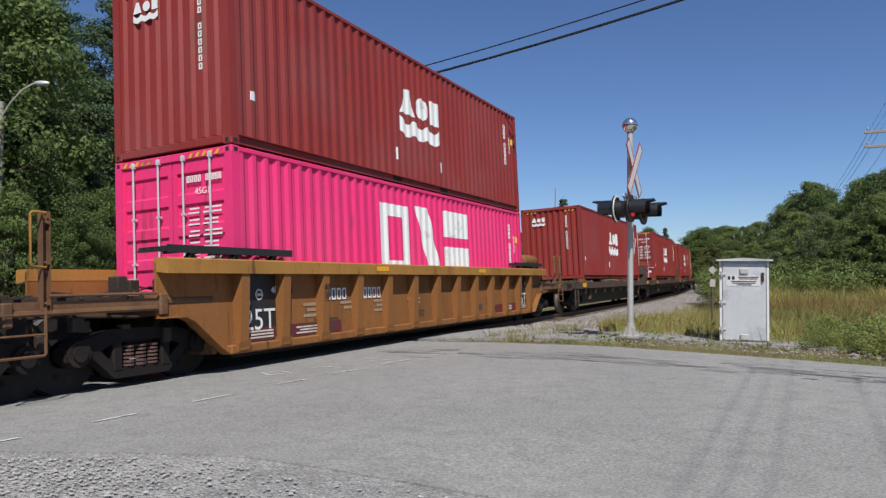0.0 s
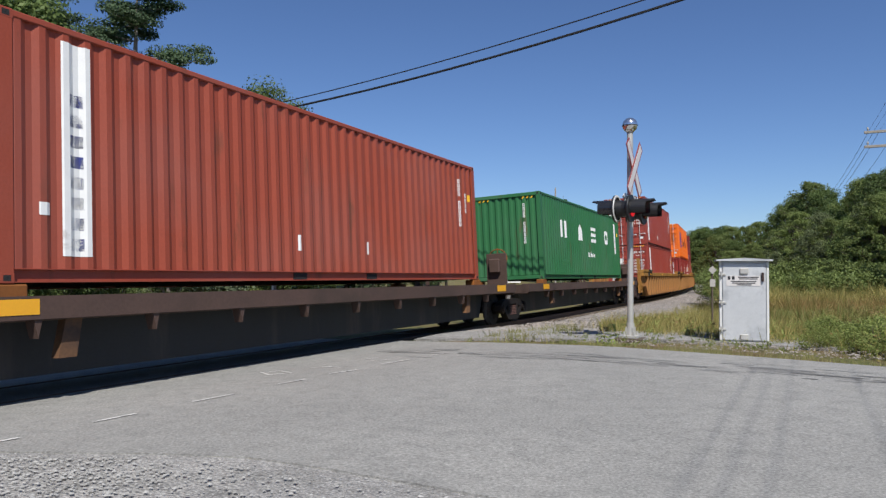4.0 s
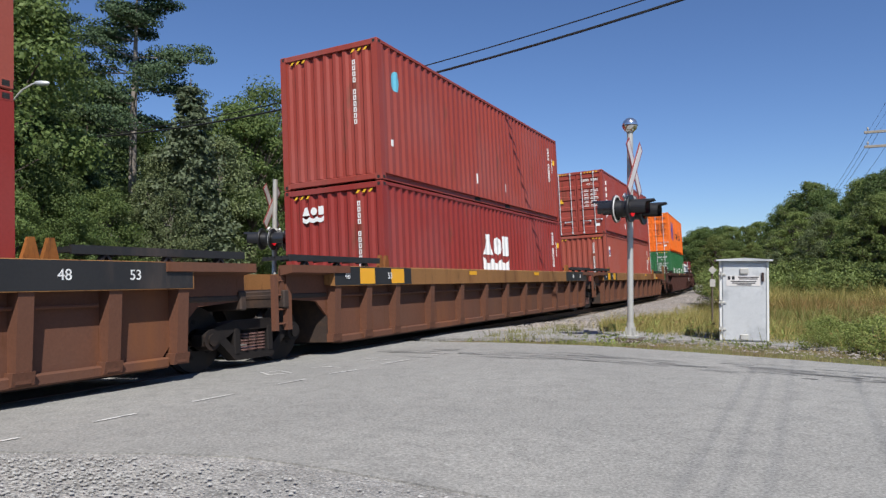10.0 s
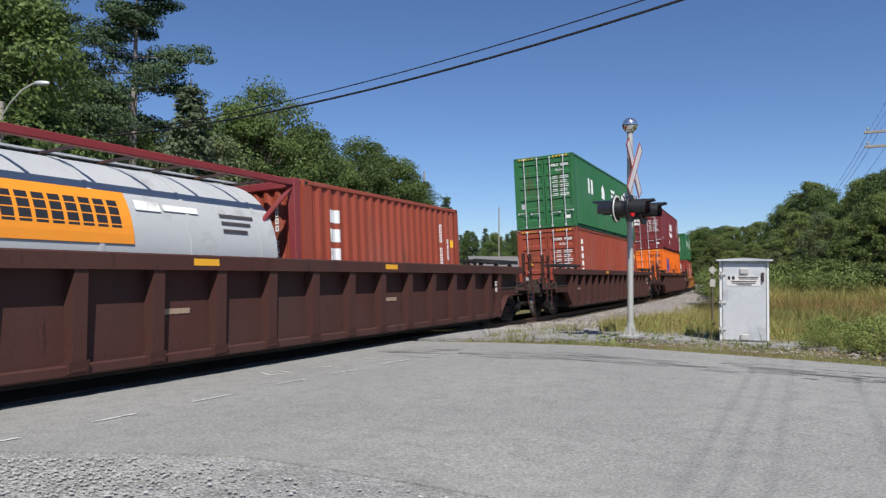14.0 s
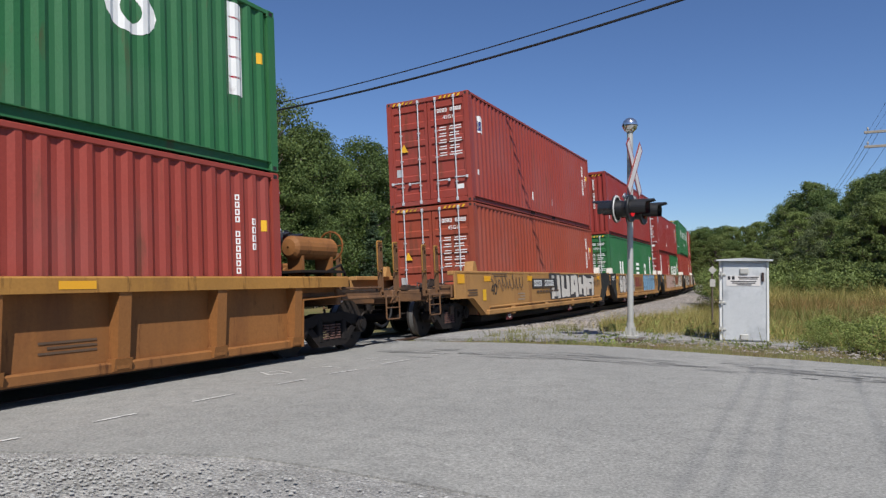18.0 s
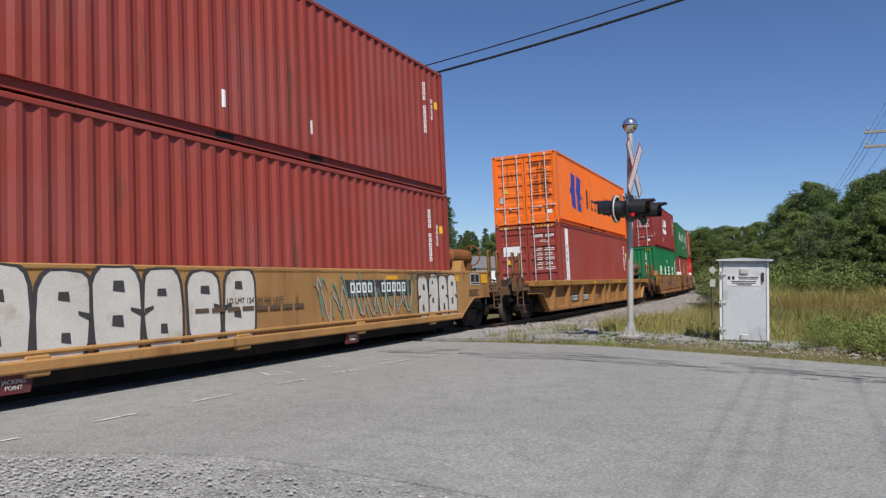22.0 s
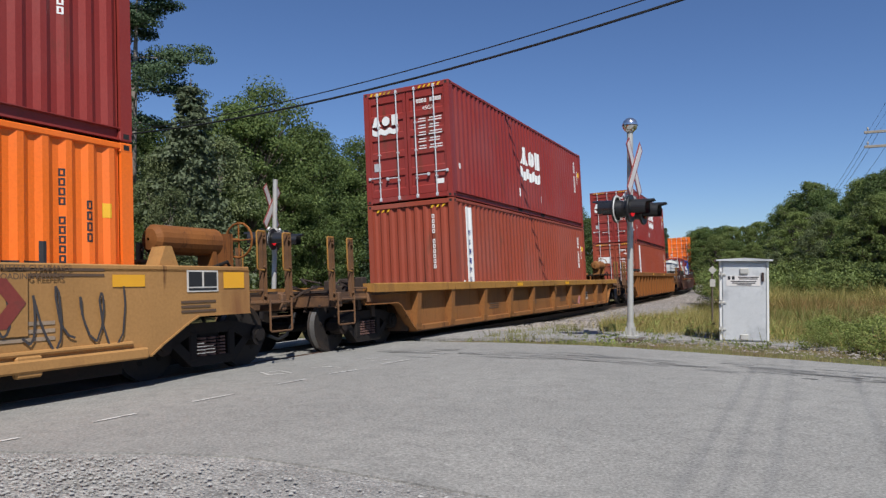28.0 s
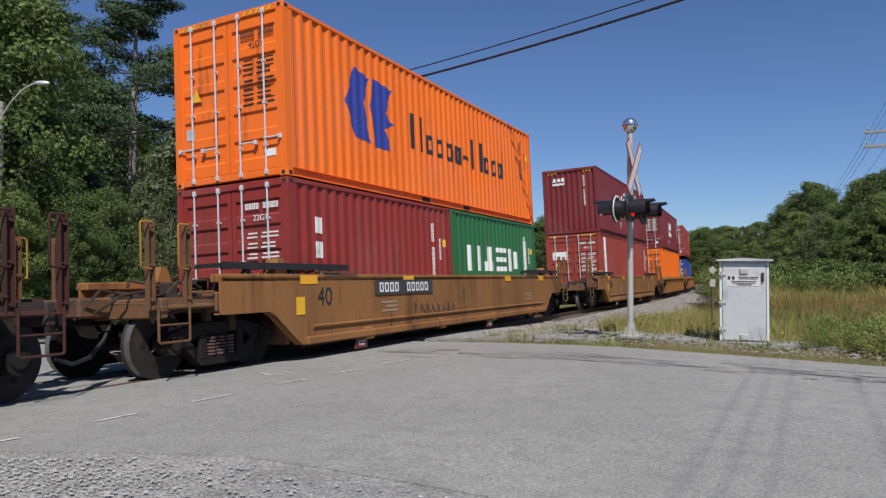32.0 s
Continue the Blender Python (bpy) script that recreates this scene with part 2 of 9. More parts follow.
def ground_mat(name, c1, c2, c3, s1=0.25, s2=6.0, s3=60.0, bump=0.03, rough=0.95, stones=0.0, lo=0.6, hi=1.35):
    """Outdoor ground: three colours mixed by noise at three scales, with relief and optional stones."""
    m = bpy.data.materials.new(name)
    m.use_nodes = True
    nt = m.node_tree
    nd, ln = nt.nodes, nt.links
    b = nd["Principled BSDF"]
    b.inputs["Roughness"].default_value = rough
    b.inputs["Specular IOR Level"].default_value = 0.3
    tc = nd.new("ShaderNodeTexCoord")
    ns = []
    for s in (s1, s2, s3):
        n = nd.new("ShaderNodeTexNoise")
        n.inputs["Scale"].default_value, n.inputs["Detail"].default_value = s, 6
        ln.new(tc.outputs["Object"], n.inputs["Vector"])
        ns.append(n)

    def ramp(src, a, z):
        r = nd.new("ShaderNodeMapRange")
        r.inputs["From Min"].default_value, r.inputs["From Max"].default_value = a, z
        ln.new(src, r.inputs["Value"])
        return r.outputs[0]

    def blend(fac, a, z):
        x = nd.new("ShaderNodeMix")
        x.data_type = "RGBA"
        ln.new(fac, x.inputs[0])
        for sock, v in ((x.inputs[6], a), (x.inputs[7], z)):
            if isinstance(v, tuple):
                sock.default_value = (*v, 1)
            else:
                ln.new(v, sock)
        return x.outputs[2]

    col = blend(ramp(ns[0].outputs["Fac"], 0.38, 0.62), c1, c2)
    col = blend(ramp(ns[1].outputs["Fac"], 0.45, 0.75), col, c3)
    vm = nd.new("ShaderNodeVectorMath")
    vm.operation = "SCALE"
    ln.new(col, vm.inputs[0])
    fine = nd.new("ShaderNodeMapRange")
    fine.inputs["From Min"].default_value, fine.inputs["From Max"].default_value = 0.3, 0.7
    fine.inputs["To Min"].default_value, fine.inputs["To Max"].default_value = 0.72, 1.28
    ln.new(ns[2].outputs["Fac"], fine.inputs["Value"])
    ln.new(fine.outputs[0], vm.inputs["Scale"])
    out = vm.outputs[0]
    height = ns[2].outputs["Fac"]
    if stones:
        vo = nd.new("ShaderNodeTexVoronoi")
        vo.inputs["Scale"].default_value = stones
        ln.new(tc.outputs["Object"], vo.inputs["Vector"])
        hs = nd.new("ShaderNodeSeparateColor")
        ln.new(vo.outputs["Color"], hs.inputs[0])
        st = nd.new("ShaderNodeMapRange")
        st.inputs["To Min"].default_value, st.inputs["To Max"].default_value = lo, hi
        ln.new(hs.outputs[0], st.inputs["Value"])
        v2 = nd.new("ShaderNodeVectorMath")
        v2.operation = "SCALE"
        ln.new(out, v2.inputs[0])
        ln.new(st.outputs[0], v2.inputs["Scale"])
        out = v2.outputs[0]
        inv = nd.new("ShaderNodeMath")
        inv.operation = "SUBTRACT"
        inv.inputs[0].default_value = 1.0
        ln.new(vo.outputs["Distance"], inv.inputs[1])
        height = inv.outputs[0]
    ln.new(out, b.inputs["Base Color"])
    bp = nd.new("ShaderNodeBump")
    bp.inputs["Strength"].default_value, bp.inputs["Distance"].default_value = 0.8, bump
    ln.new(height, bp.inputs["Height"])
    ln.new(bp.outputs[0], b.inputs["Normal"])
    return m


GROUND = ground_mat("meadow_ground", (0.10, 0.105, 0.035), (0.15, 0.13, 0.05), (0.14, 0.085, 0.045), 0.18, 1.5, 14, 0.06)
ASPHALT = ground_mat("worn_asphalt", (0.240, 0.236, 0.220), (0.274, 0.269, 0.250), (0.212, 0.209, 0.196), 0.35, 5, 45, 0.003, 0.9, 85, 0.84, 1.16)
GRAVEL = ground_mat("grey_gravel", (0.29, 0.283, 0.268), (0.34, 0.33, 0.31), (0.22, 0.215, 0.20), 0.6, 5, 60, 0.02, 0.95, 55, 0.72, 1.22)
BALLAST = ground_mat("rail_ballast", (0.23, 0.21, 0.195), (0.28, 0.26, 0.24), (0.17, 0.15, 0.135), 0.4, 3, 30, 0.05, 0.95, 17)
PATCH = ground_mat("dark_asphalt_patch", (0.13, 0.13, 0.13), (0.16, 0.16, 0.16), (0.11, 0.11, 0.11), 0.6, 8, 60, 0.004, 0.9, 75, 0.7, 1.3)
LINEPAINT = mat("worn_line_paint", (0.62, 0.61, 0.58), 0.8, 0, 0.15, 5, 60, 0.0, (0.26, 0.255, 0.25), 0.6, 9)
SEAL = mat("tyre_mark", (0.145, 0.144, 0.14), 0.85, 0, 0.2, 4, 60, 0.0, (0.23, 0.23, 0.22), 0.6, 9)


# ---- mesh helpers ----
class Geo:
    """Collects vertices and faces; faces carry a material index."""

    def __init__(self):
        self.v, self.f, self.m = [], [], []

    def face(self, pts, mi=0):
        n = len(self.v)
        self.v += [tuple(p) for p in pts]
        self.f.append(tuple(range(n, n + len(pts))))
        self.m.append(mi)

    def box(self, x0, x1, y0, y1, z0, z1, mi=0, bev=0.0, rot=None):
        c = Vector(((x0 + x1) / 2, (y0 + y1) / 2, (z0 + z1) / 2))
        h = Vector(((x1 - x0) / 2, (y1 - y0) / 2, (z1 - z0) / 2))
        n = len(self.v)
        if not bev:
            pts = [Vector((sx * h.x, sy * h.y, sz * h.z)) for sx in (-1, 1) for sy in (-1, 1) for sz in (-1, 1)]
            fs = [(0, 1, 3, 2), (4, 6, 7, 5), (0, 4, 5, 1), (2, 3, 7, 6), (0, 2, 6, 4), (1, 5, 7, 3)]
        else:
            b = min(bev, 0.45 * min(h) * 2)
            pts, fs, idx = [], [], {}
            for sx in (-1, 1):
                for sy in (-1, 1):
                    for sz in (-1, 1):
                        for ax in range(3):
                            q = [sx * h.x, sy * h.y, sz * h.z]
                            for k, sg in enumerate((sx, sy, sz)):
                                if k != ax:
                                    q[k] -= sg * b
                            idx[(sx, sy, sz, ax)] = len(pts)
                            pts.append(Vector(q))
            for ax in range(3):
                o = [k for k in range(3) if k != ax]
                for sg in (-1, 1):
                    ring = []
                    for a, d in ((-1, -1), (1, -1), (1, 1), (-1, 1)):
                        key = [0, 0, 0]
                        key[ax], key[o[0]], key[o[1]] = sg, a, d
                        ring.append(idx[(*key, ax)])
                    if (sg > 0) == (ax == 1):
                        ring.reverse()
                    fs.append(tuple(ring))
            for ax in range(3):
                o = [k for k in range(3) if k != ax]
                for a in (-1, 1):
                    for d in (-1, 1):
                        q = []
                        for sg, face in ((-1, o[0]), (1, o[0]), (1, o[1]), (-1, o[1])):
                            key = [0, 0, 0]
                            key[ax], key[o[0]], key[o[1]] = sg, a, d
                            q.append(idx[(*key, face)])
                        fs.append(tuple(q))
            for sx in (-1, 1):
                for sy in (-1, 1):
                    for sz in (-1, 1):
                        fs.append(tuple(idx[(sx, sy, sz, k)] for k in range(3)))
        for q in pts:
            if rot is not None:
                q = rot @ q
            self.v.append(tuple(c + q))
        for fc in fs:
            self.f.append(tuple(n + i for i in fc))
            self.m.append(mi)

    def cyl(self, p0, p1, r0, r1=None, n=12, mi=0, caps=True):
        r1 = r0 if r1 is None else r1
        p0, p1 = Vector(p0), Vector(p1)
        d = (p1 - p0).normalized()
        a = d.orthogonal().normalized()
        b = d.cross(a)
        k = len(self.v)
        for p, r in ((p0, r0), (p1, r1)):
            for i in range(n):
                t = 2 * math.pi * i / n
                self.v.append(tuple(p + r * (math.cos(t) * a + math.sin(t) * b)))
        for i in range(n):
            j = (i + 1) % n
            self.f.append((k + i, k + j, k + n + j, k + n + i))
            self.m.append(mi)
        if caps:
            self.f.append(tuple(k + n - 1 - i for i in range(n)))
            self.f.append(tuple(k + n + i for i in range(n)))
            self.m += [mi, mi]

    def lathe(self, origin, axis, prof, n=16, mi=0):
        """Rings (distance along axis, radius) round an axis."""
        o, d = Vector(origin), Vector(axis).normalized()
        a = d.orthogonal().normalized()
        b = d.cross(a)
        k = len(self.v)
        for h, r in prof:
            for i in range(n):
                t = 2 * math.pi * i / n
                self.v.append(tuple(o + h * d + max(r, 1e-4) * (math.cos(t) * a + math.sin(t) * b)))
        for q in range(len(prof) - 1):
            for i in range(n):
                j = (i + 1) % n
                self.f.append((k + q * n + i, k + q * n + j, k + (q + 1) * n + j, k + (q + 1) * n + i))
                self.m.append(mi)

    def tube(self, pts, r, n=6, mi=0):
        k, pts = len(self.v), [Vector(p) for p in pts]
        side = (pts[1] - pts[0]).orthogonal().normalized()
        for i, p in enumerate(pts):
            d = (pts[min(i + 1, len(pts) - 1)] - pts[max(i - 1, 0)]).normalized()
            side = (side - side.dot(d) * d).normalized()
            up = d.cross(side)
            self.v += [tuple(p + r * (math.cos(2 * math.pi * j / n) * side + math.sin(2 * math.pi * j / n) * up)) for j in range(n)]
        for i in range(len(pts) - 1):
            for j in range(n):
                q = (j + 1) % n
                self.f.append((k + i * n + j, k + i * n + q, k + (i + 1) * n + q, k + (i + 1) * n + j))
                self.m.append(mi)
        e = k + (len(pts) - 1) * n
        self.f += [tuple(k + n - 1 - j for j in range(n)), tuple(e + j for j in range(n))]
        self.m += [mi, mi]

    def prism(self, poly, y0, y1, mi=0, plane="xz"):
        """Polygon in a plane, pushed along the third axis from y0 to y1."""
        def at(p, q):
            return (p[0], q, p[1]) if plane == "xz" else ((q, p[0], p[1]) if plane == "yz" else (p[0], p[1], q))
        n, k = len(poly), len(self.v)
        self.v += [at(p, y0) for p in poly] + [at(p, y1) for p in poly]
        self.f += [tuple(k + i for i in range(n)), tuple(k + n + n - 1 - i for i in range(n))]
        self.f += [(k + i, k + n + i, k + n + (i + 1) % n, k + (i + 1) % n) for i in range(n)]
        self.m += [mi] * (n + 2)

    def mesh(self, name, *mats, smooth=False):
        me = bpy.data.meshes.new(name)
        me.from_pydata(self.v, [], self.f)
        for m in mats:
            me.materials.append(m)
        if len(mats) > 1:
            me.polygons.foreach_set("material_index", self.m)
        if smooth:
            me.polygons.foreach_set("use_smooth", [True] * len(me.polygons))
            me.set_sharp_from_angle(angle=radians(40))
        me.update()
        return me


def part(name, me, parent, m=None, label=""):
    ob = new(name, me)
    ob.parent = parent
    if m is not None:
        ob.matrix_basis = m
    if label:
        ob["label"] = label
    return ob


def fixed(me, material):
    """The same mesh in another material."""
    k = me.copy()
    k.materials.clear()
    k.materials.append(material)
    return k


# ---- the track's line: straight, then easing into a left-hand curve ----
H0, CURVE_AT, CURVE_RAMP, CURVE_K, GRADE = radians(63.73), -2.34, 44.0, 0.001708, -0.00768
CANT = radians(3.36)
TS = np.arange(-760.0, 900.0, 0.25)
TH = H0 + np.cumsum(CURVE_K * np.clip((TS - CURVE_AT) / CURVE_RAMP, 0, 1)) * 0.25
TX, TY = np.cumsum(np.cos(TH)) * 0.25, np.cumsum(np.sin(TH)) * 0.25
I0 = int(np.searchsorted(TS, 0.0))
TX, TY = TX - TX[I0] - 3.479, TY - TY[I0] + 11.677
TZ = GRADE * np.clip(TS, -30, 260)


def on_track(s):
    return Vector((np.interp(s, TS, TX), np.interp(s, TS, TY), np.interp(s, TS, TZ)))


def track_frame(s, span=12.0):
    """Pose on the track: x along the way of travel, y to the camera's side, z up, leaning into the curve."""
    a, b = on_track(s - span / 2), on_track(s + span / 2)
    x = (a - b).normalized()
    y = Vector((0, 0, 1)).cross(x).normalized()
    z = x.cross(y)
    m = Matrix((x, y, z)).transposed().to_4x4()
    m.translation = (a + b) / 2
    return m @ Matrix.Rotation(CANT, 4, "X")


KN = np.arange(0, len(TS), 10)


def track_coords(x, y):
    """Distance along the track and offset towards the camera's side, for arrays of points."""
    x, y = np.asarray(x, float).ravel(), np.asarray(y, float).ravel()
    s, w = np.empty_like(x), np.empty_like(x)
    for i in range(0, len(x), 4000):
        dx, dy = x[i:i + 4000, None] - TX[KN], y[i:i + 4000, None] - TY[KN]
        j = np.argmin(dx * dx + dy * dy, axis=1)
        h = TH[KN][j]
        r = np.arange(len(j))
        s[i:i + 4000] = TS[KN][j] + dx[r, j] * np.cos(h) + dy[r, j] * np.sin(h)
        w[i:i + 4000] = dx[r, j] * np.sin(h) - dy[r, j] * np.cos(h)
    return s, w


ROAD_FAR_A, ROAD_DIR = np.array((0.15, 13.75)), np.array((0.78, -0.626))


def ground_z(x, y):
    """Height of the ground: level with the rails at the crossing, dropping beside the bank, rising to the wooded slopes."""
    x, y = np.asarray(x, float), np.asarray(y, float)
    shape = x.shape
    s, w = track_coords(x, y)
    xf, yf = x.ravel(), y.ravel()
    base = GRADE * np.clip(s, -30, 260)
    z = np.interp(w, [-30, -10, -5, -1.5, 0, 3.4, 5.5, 8, 30], [-0.7, -0.62, -0.31, -0.09, 0, 0.2, 0.28, 0.30, 0.30])
    # past the road the track runs on a low bank
    off = np.clip((s - 6) / 16, 0, 1)
    dip = np.interp(np.abs(w), [0, 2.2, 4.4, 9, 18], [0.30, 0.34, 0.54, 0.46, 0.25])
    z = z - off * dip * np.where(w > 0, 1, 0.6)
    # wooded slope beyond the meadow, on the camera's side
    hill = np.clip((xf * 0.80 - yf * 0.18 - 11) / 60, 0, 1) * np.clip((yf + 5) / 25, 0, 1)
    z = z + 5.0 * hill ** 1.3 * np.clip((w - 9) / 20, 0, 1)
    # bank with the side road beyond the track
    bank = np.clip((-w - 26) / 30, 0, 1) * np.clip((s + 10) / 40, 0, 1) * np.clip((260 - s) / 120, 0, 1)
    z = z + 2.6 * bank
    far = np.clip((np.hypot(xf, yf) - 180) / 500, 0, 1)
    z = z + 6 * far
    return (z + base).reshape(shape)


def sheet(name, xs, ys, material, lift=0.0, keep=None, label="", fn=ground_z):
    gx, gy = np.meshgrid(xs, ys, indexing="ij")
    gz = fn(gx, gy) + lift
    nx, ny = len(xs), len(ys)
    v = np.stack([gx, gy, gz], -1).reshape(-1, 3)
    f = []
    for i in range(nx - 1):
        for j in range(ny - 1):
            if keep is None or keep((xs[i] + xs[i + 1]) / 2, (ys[j] + ys[j + 1]) / 2):
                f.append((i * ny + j, (i + 1) * ny + j, (i + 1) * ny + j + 1, i * ny + j + 1))
    me = bpy.data.meshes.new(name)
    me.from_pydata(v.tolist(), [], f)
    me.materials.append(material)
    me.polygons.foreach_set("use_smooth", [True] * len(me.polygons))
    return tagged(new(name, me), label, "", "", "structure")


def axis_steps(a, b, fine, far):
    """Grid lines: a fine even middle, then ever wider steps to the far distance."""
    mid = list(np.arange(a, b + fine, fine))
    lo, hi, st = [a], [mid[-1]], fine
    while hi[-1] < far or lo[-1] > -far:
        st *= 1.16
        hi.append(hi[-1] + st)
        lo.append(lo[-1] - st)
    return np.array(lo[:0:-1] + mid + hi[1:])


sheet("ground", axis_steps(-34, 46, 0.9, 2600), axis_steps(-8, 70, 0.9, 2600), GROUND, -0.05,
      label="uneven meadow ground with dry and green grass")


def strip(name, rows, material, kind="structure", label="", lift=0.0):
    """A surface between two edge lines; rows of (edge point, edge point) on the ground."""
    v, f = [], []
    n = 9
    for a, b in rows:
        for i in range(n):
            t = i / (n - 1)
            p = np.array(a) * (1 - t) + np.array(b) * t
            v.append((p[0], p[1], 0.0))
    arr = np.array(v)
    arr[:, 2] = ground_z(arr[:, 0], arr[:, 1]) + lift
    for r in range(len(rows) - 1):
        for i in range(n - 1):
            f.append((r * n + i, r * n + i + 1, (r + 1) * n + i + 1, (r + 1) * n + i))
    # edges turned down into the ground
    k = len(arr)
    low = np.concatenate([arr[0::n], arr[n - 1::n]]) - np.array((0, 0, 0.3))
    m = len(rows)
    for r in range(m - 1):
        f.append((r * n, (r + 1) * n, k + r + 1, k + r))
        f.append(((r + 1) * n + n - 1, r * n + n - 1, k + m + r, k + m + r + 1))
    arr = np.concatenate([arr, low])
    me = bpy.data.meshes.new(name)
    me.from_pydata(arr.tolist(), [], f)
    me.materials.append(material)
    return tagged(new(name, me), label, "", "", kind)


def dense(pts, step=0.6):
    out = []
    for a, b in zip(pts, pts[1:]):
        a, b = np.array(a, float), np.array(b, float)
        n = max(1, int(np.linalg.norm(b - a) / step))
        out += [a + (b - a) * i / n for i in range(n)]
    out.append(np.array(pts[-1], float))
    return out


def matched(left, right, n):
    """Two edge lines cut into the same number of steps."""
    def cut(line):
        d = dense(line, 0.2)
        L = np.concatenate([[0], np.cumsum([np.linalg.norm(q - p) for p, q in zip(d, d[1:])])])
        d = np.array(d)
        t = np.linspace(0, L[-1], n)
        return np.stack([np.interp(t, L, d[:, 0]), np.interp(t, L, d[:, 1])], 1)
    return list(zip(cut(left), cut(right)))


# the road: far edge and near edge, from the right over the crossing to the far side
FAR_EDGE = [(70, -42.3), (30, -10.2), (12, 4.2), (5.8, 9.2), (2.6, 11.9), (0.15, 13.75), (-3.6, 17.6), (-9, 25), (-17, 38), (-26, 52), (-40, 72)]
NEAR_EDGE = [(63, -51), (23, -19), (6, -4.2), (2.4, 1.2), (0.37, 3.7), (-1.46, 4.72), (-3.08, 4.95), (-6.4, 7.4), (-13, 15), (-24, 33), (-34, 48), (-48, 68)]
strip("road", matched(FAR_EDGE, NEAR_EDGE, 260), ASPHALT, label="worn pale grey asphalt road over the crossing")
strip("gravel_shoulder", matched([(23.5, -18), (7, -3.2), (3.2, 1.8), (0.9, 4.2), (-1.2, 5.3), (-3.08, 5.5), (-6.0, 7.9)],
                                 [(18, -26), (2, -8), (-1, -4), (-3, -2), (-5, -0.5), (-8, 1.5), (-9.5, 4)], 90), GRAVEL, lift=-0.012,
      label="loose grey gravel shoulder beside the asphalt")
strip("gravel_pad", matched([(-0.6, 15.0), (0.9, 14.3), (2.6, 13.2), (4.2, 12.9), (5.6, 11.9), (7.0, 11.2)], [(0.9, 19.5), (2.2, 18.6), (4.6, 16.4), (6.0, 14.9), (6.6, 14.0), (7.4, 12.6)], 40),
      GRAVEL, lift=0.012, label="grey gravel pad round the signal and cabinet")
strip("side_road", matched([(-26, 52), (-6, 66), (14, 84), (34, 116), (46, 160)], [(-24, 46), (-3, 61), (18, 79), (38, 112), (51, 158)], 120), ASPHALT, lift=0.03,
      label="grey side road beyond the track")


def ribbon(name, s0, s1, step, prof, material, label, lean=True):
    """A cross-section carried along the track; prof holds (offset to the camera's side, height)."""
    v, f, ss = [], [], np.arange(s0, s1 + step, step)
    for s in ss:
        m = track_frame(s, 1.0)
        if not lean:
            m = m @ Matrix.Rotation(-CANT, 4, "X")
        v += [tuple(m @ Vector((0, a, b))) for a, b in prof]
    n = len(prof)
    for i in range(len(ss) - 1):
        for j in range(n - 1):
            f.append((i * n + j, i * n + j + 1, (i + 1) * n + j + 1, (i + 1) * n + j))
    me = bpy.data.meshes.new(name)
    me.from_pydata(v, [], f)
    me.materials.append(material)
    return tagged(new(name, me), label, "", "", "structure")


BED = [(-4.6, -0.75), (-2.1, -0.20), (-1.2, -0.16), (1.2, -0.16), (2.3, -0.19), (5.2, -0.66)]
ribbon("ballast_bed", 6.6, 500, 2.0, BED, BALLAST, "grey-brown crushed stone ballast bank under the track")
ribbon("ballast_bed", -420, -7.5, 2.0, BED, BALLAST, "grey-brown crushed stone ballast bank under the track")
RAIL = [(-0.07, -0.17), (-0.065, -0.155), (-0.012, -0.13), (-0.010, -0.05), (-0.036, -0.035), (-0.036, -0.002), (-0.028, 0.0),
        (0.028, 0.0), (0.036, -0.002), (0.036, -0.035), (0.010, -0.05), (0.012, -0.13), (0.065, -0.155), (0.07, -0.17)]
for side in (-0.755, 0.755):
    ribbon("rail", -420, 500, 1.5, [(a + side, b + 0.012) for a, b in RAIL], RAILSTEEL, "rusty steel rail with a worn running surface")
ribbon("crossing_panel", -7.4, 6.5, 0.7, [(-0.68, -0.16), (-0.68, -0.012), (0.68, -0.012), (0.68, -0.16)], PATCH, "dark asphalt panel between the rails")
sl = Geo()
sl.box(-0.11, 0.11, -1.3, 1.3, -0.30, -0.135, bev=0.012)
SLEEPER = sl.mesh("sleeper", TIMBER)
bed_thing = tagged(new("sleepers"), "dark creosoted wooden sleepers half sunk in ballast", "sleeper", "", "structure")
for i in range(80):
    part("sleeper", SLEEPER, bed_thing, track_frame(7.0 + i * 0.55, 1.0))


# ---- shipping containers ----
CW = 2.438
PITCH, OUT, INN = 0.278, CW / 2 - 0.012, CW / 2 - 0.048
BREAKS = (0.0, 0.072, 0.140, 0.210, 0.278)


def corrugation(x):
    """Depth of the side wall's wave at x."""
    k = x % PITCH
    return float(np.interp(k, BREAKS, (OUT, OUT, INN, INN, OUT)))


def wave_lines(x0, x1):
    """The bends of the wave between x0 and x1, and the two ends."""
    out, k = [x0], math.floor(x0 / PITCH)
    while k * PITCH < x1:
        out += [k * PITCH + b for b in BREAKS[:4] if x0 + 1e-4 < k * PITCH + b < x1 - 1e-4]
        k += 1
    return out + [x1]


MESHES = {}


def cached(key, fn):
    if key not in MESHES:
        MESHES[key] = fn()
    return MESHES[key]


def side_wall(L, H):
    g, a = Geo(), L / 2 - 0.17
    xs = wave_lines(-a, a)
    z0, z1 = 0.155, H - 0.075
    for p, q in zip(xs, xs[1:]):
        g.face([(p, corrugation(p), z0), (p, corrugation(p), z1), (q, corrugation(q), z1), (q, corrugation(q), z0)])
    g.face([(-a, OUT - 0.06, z0), (a, OUT - 0.06, z0), (a, OUT - 0.06, z1), (-a, OUT - 0.06, z1)])
    return g.mesh("side_wall")


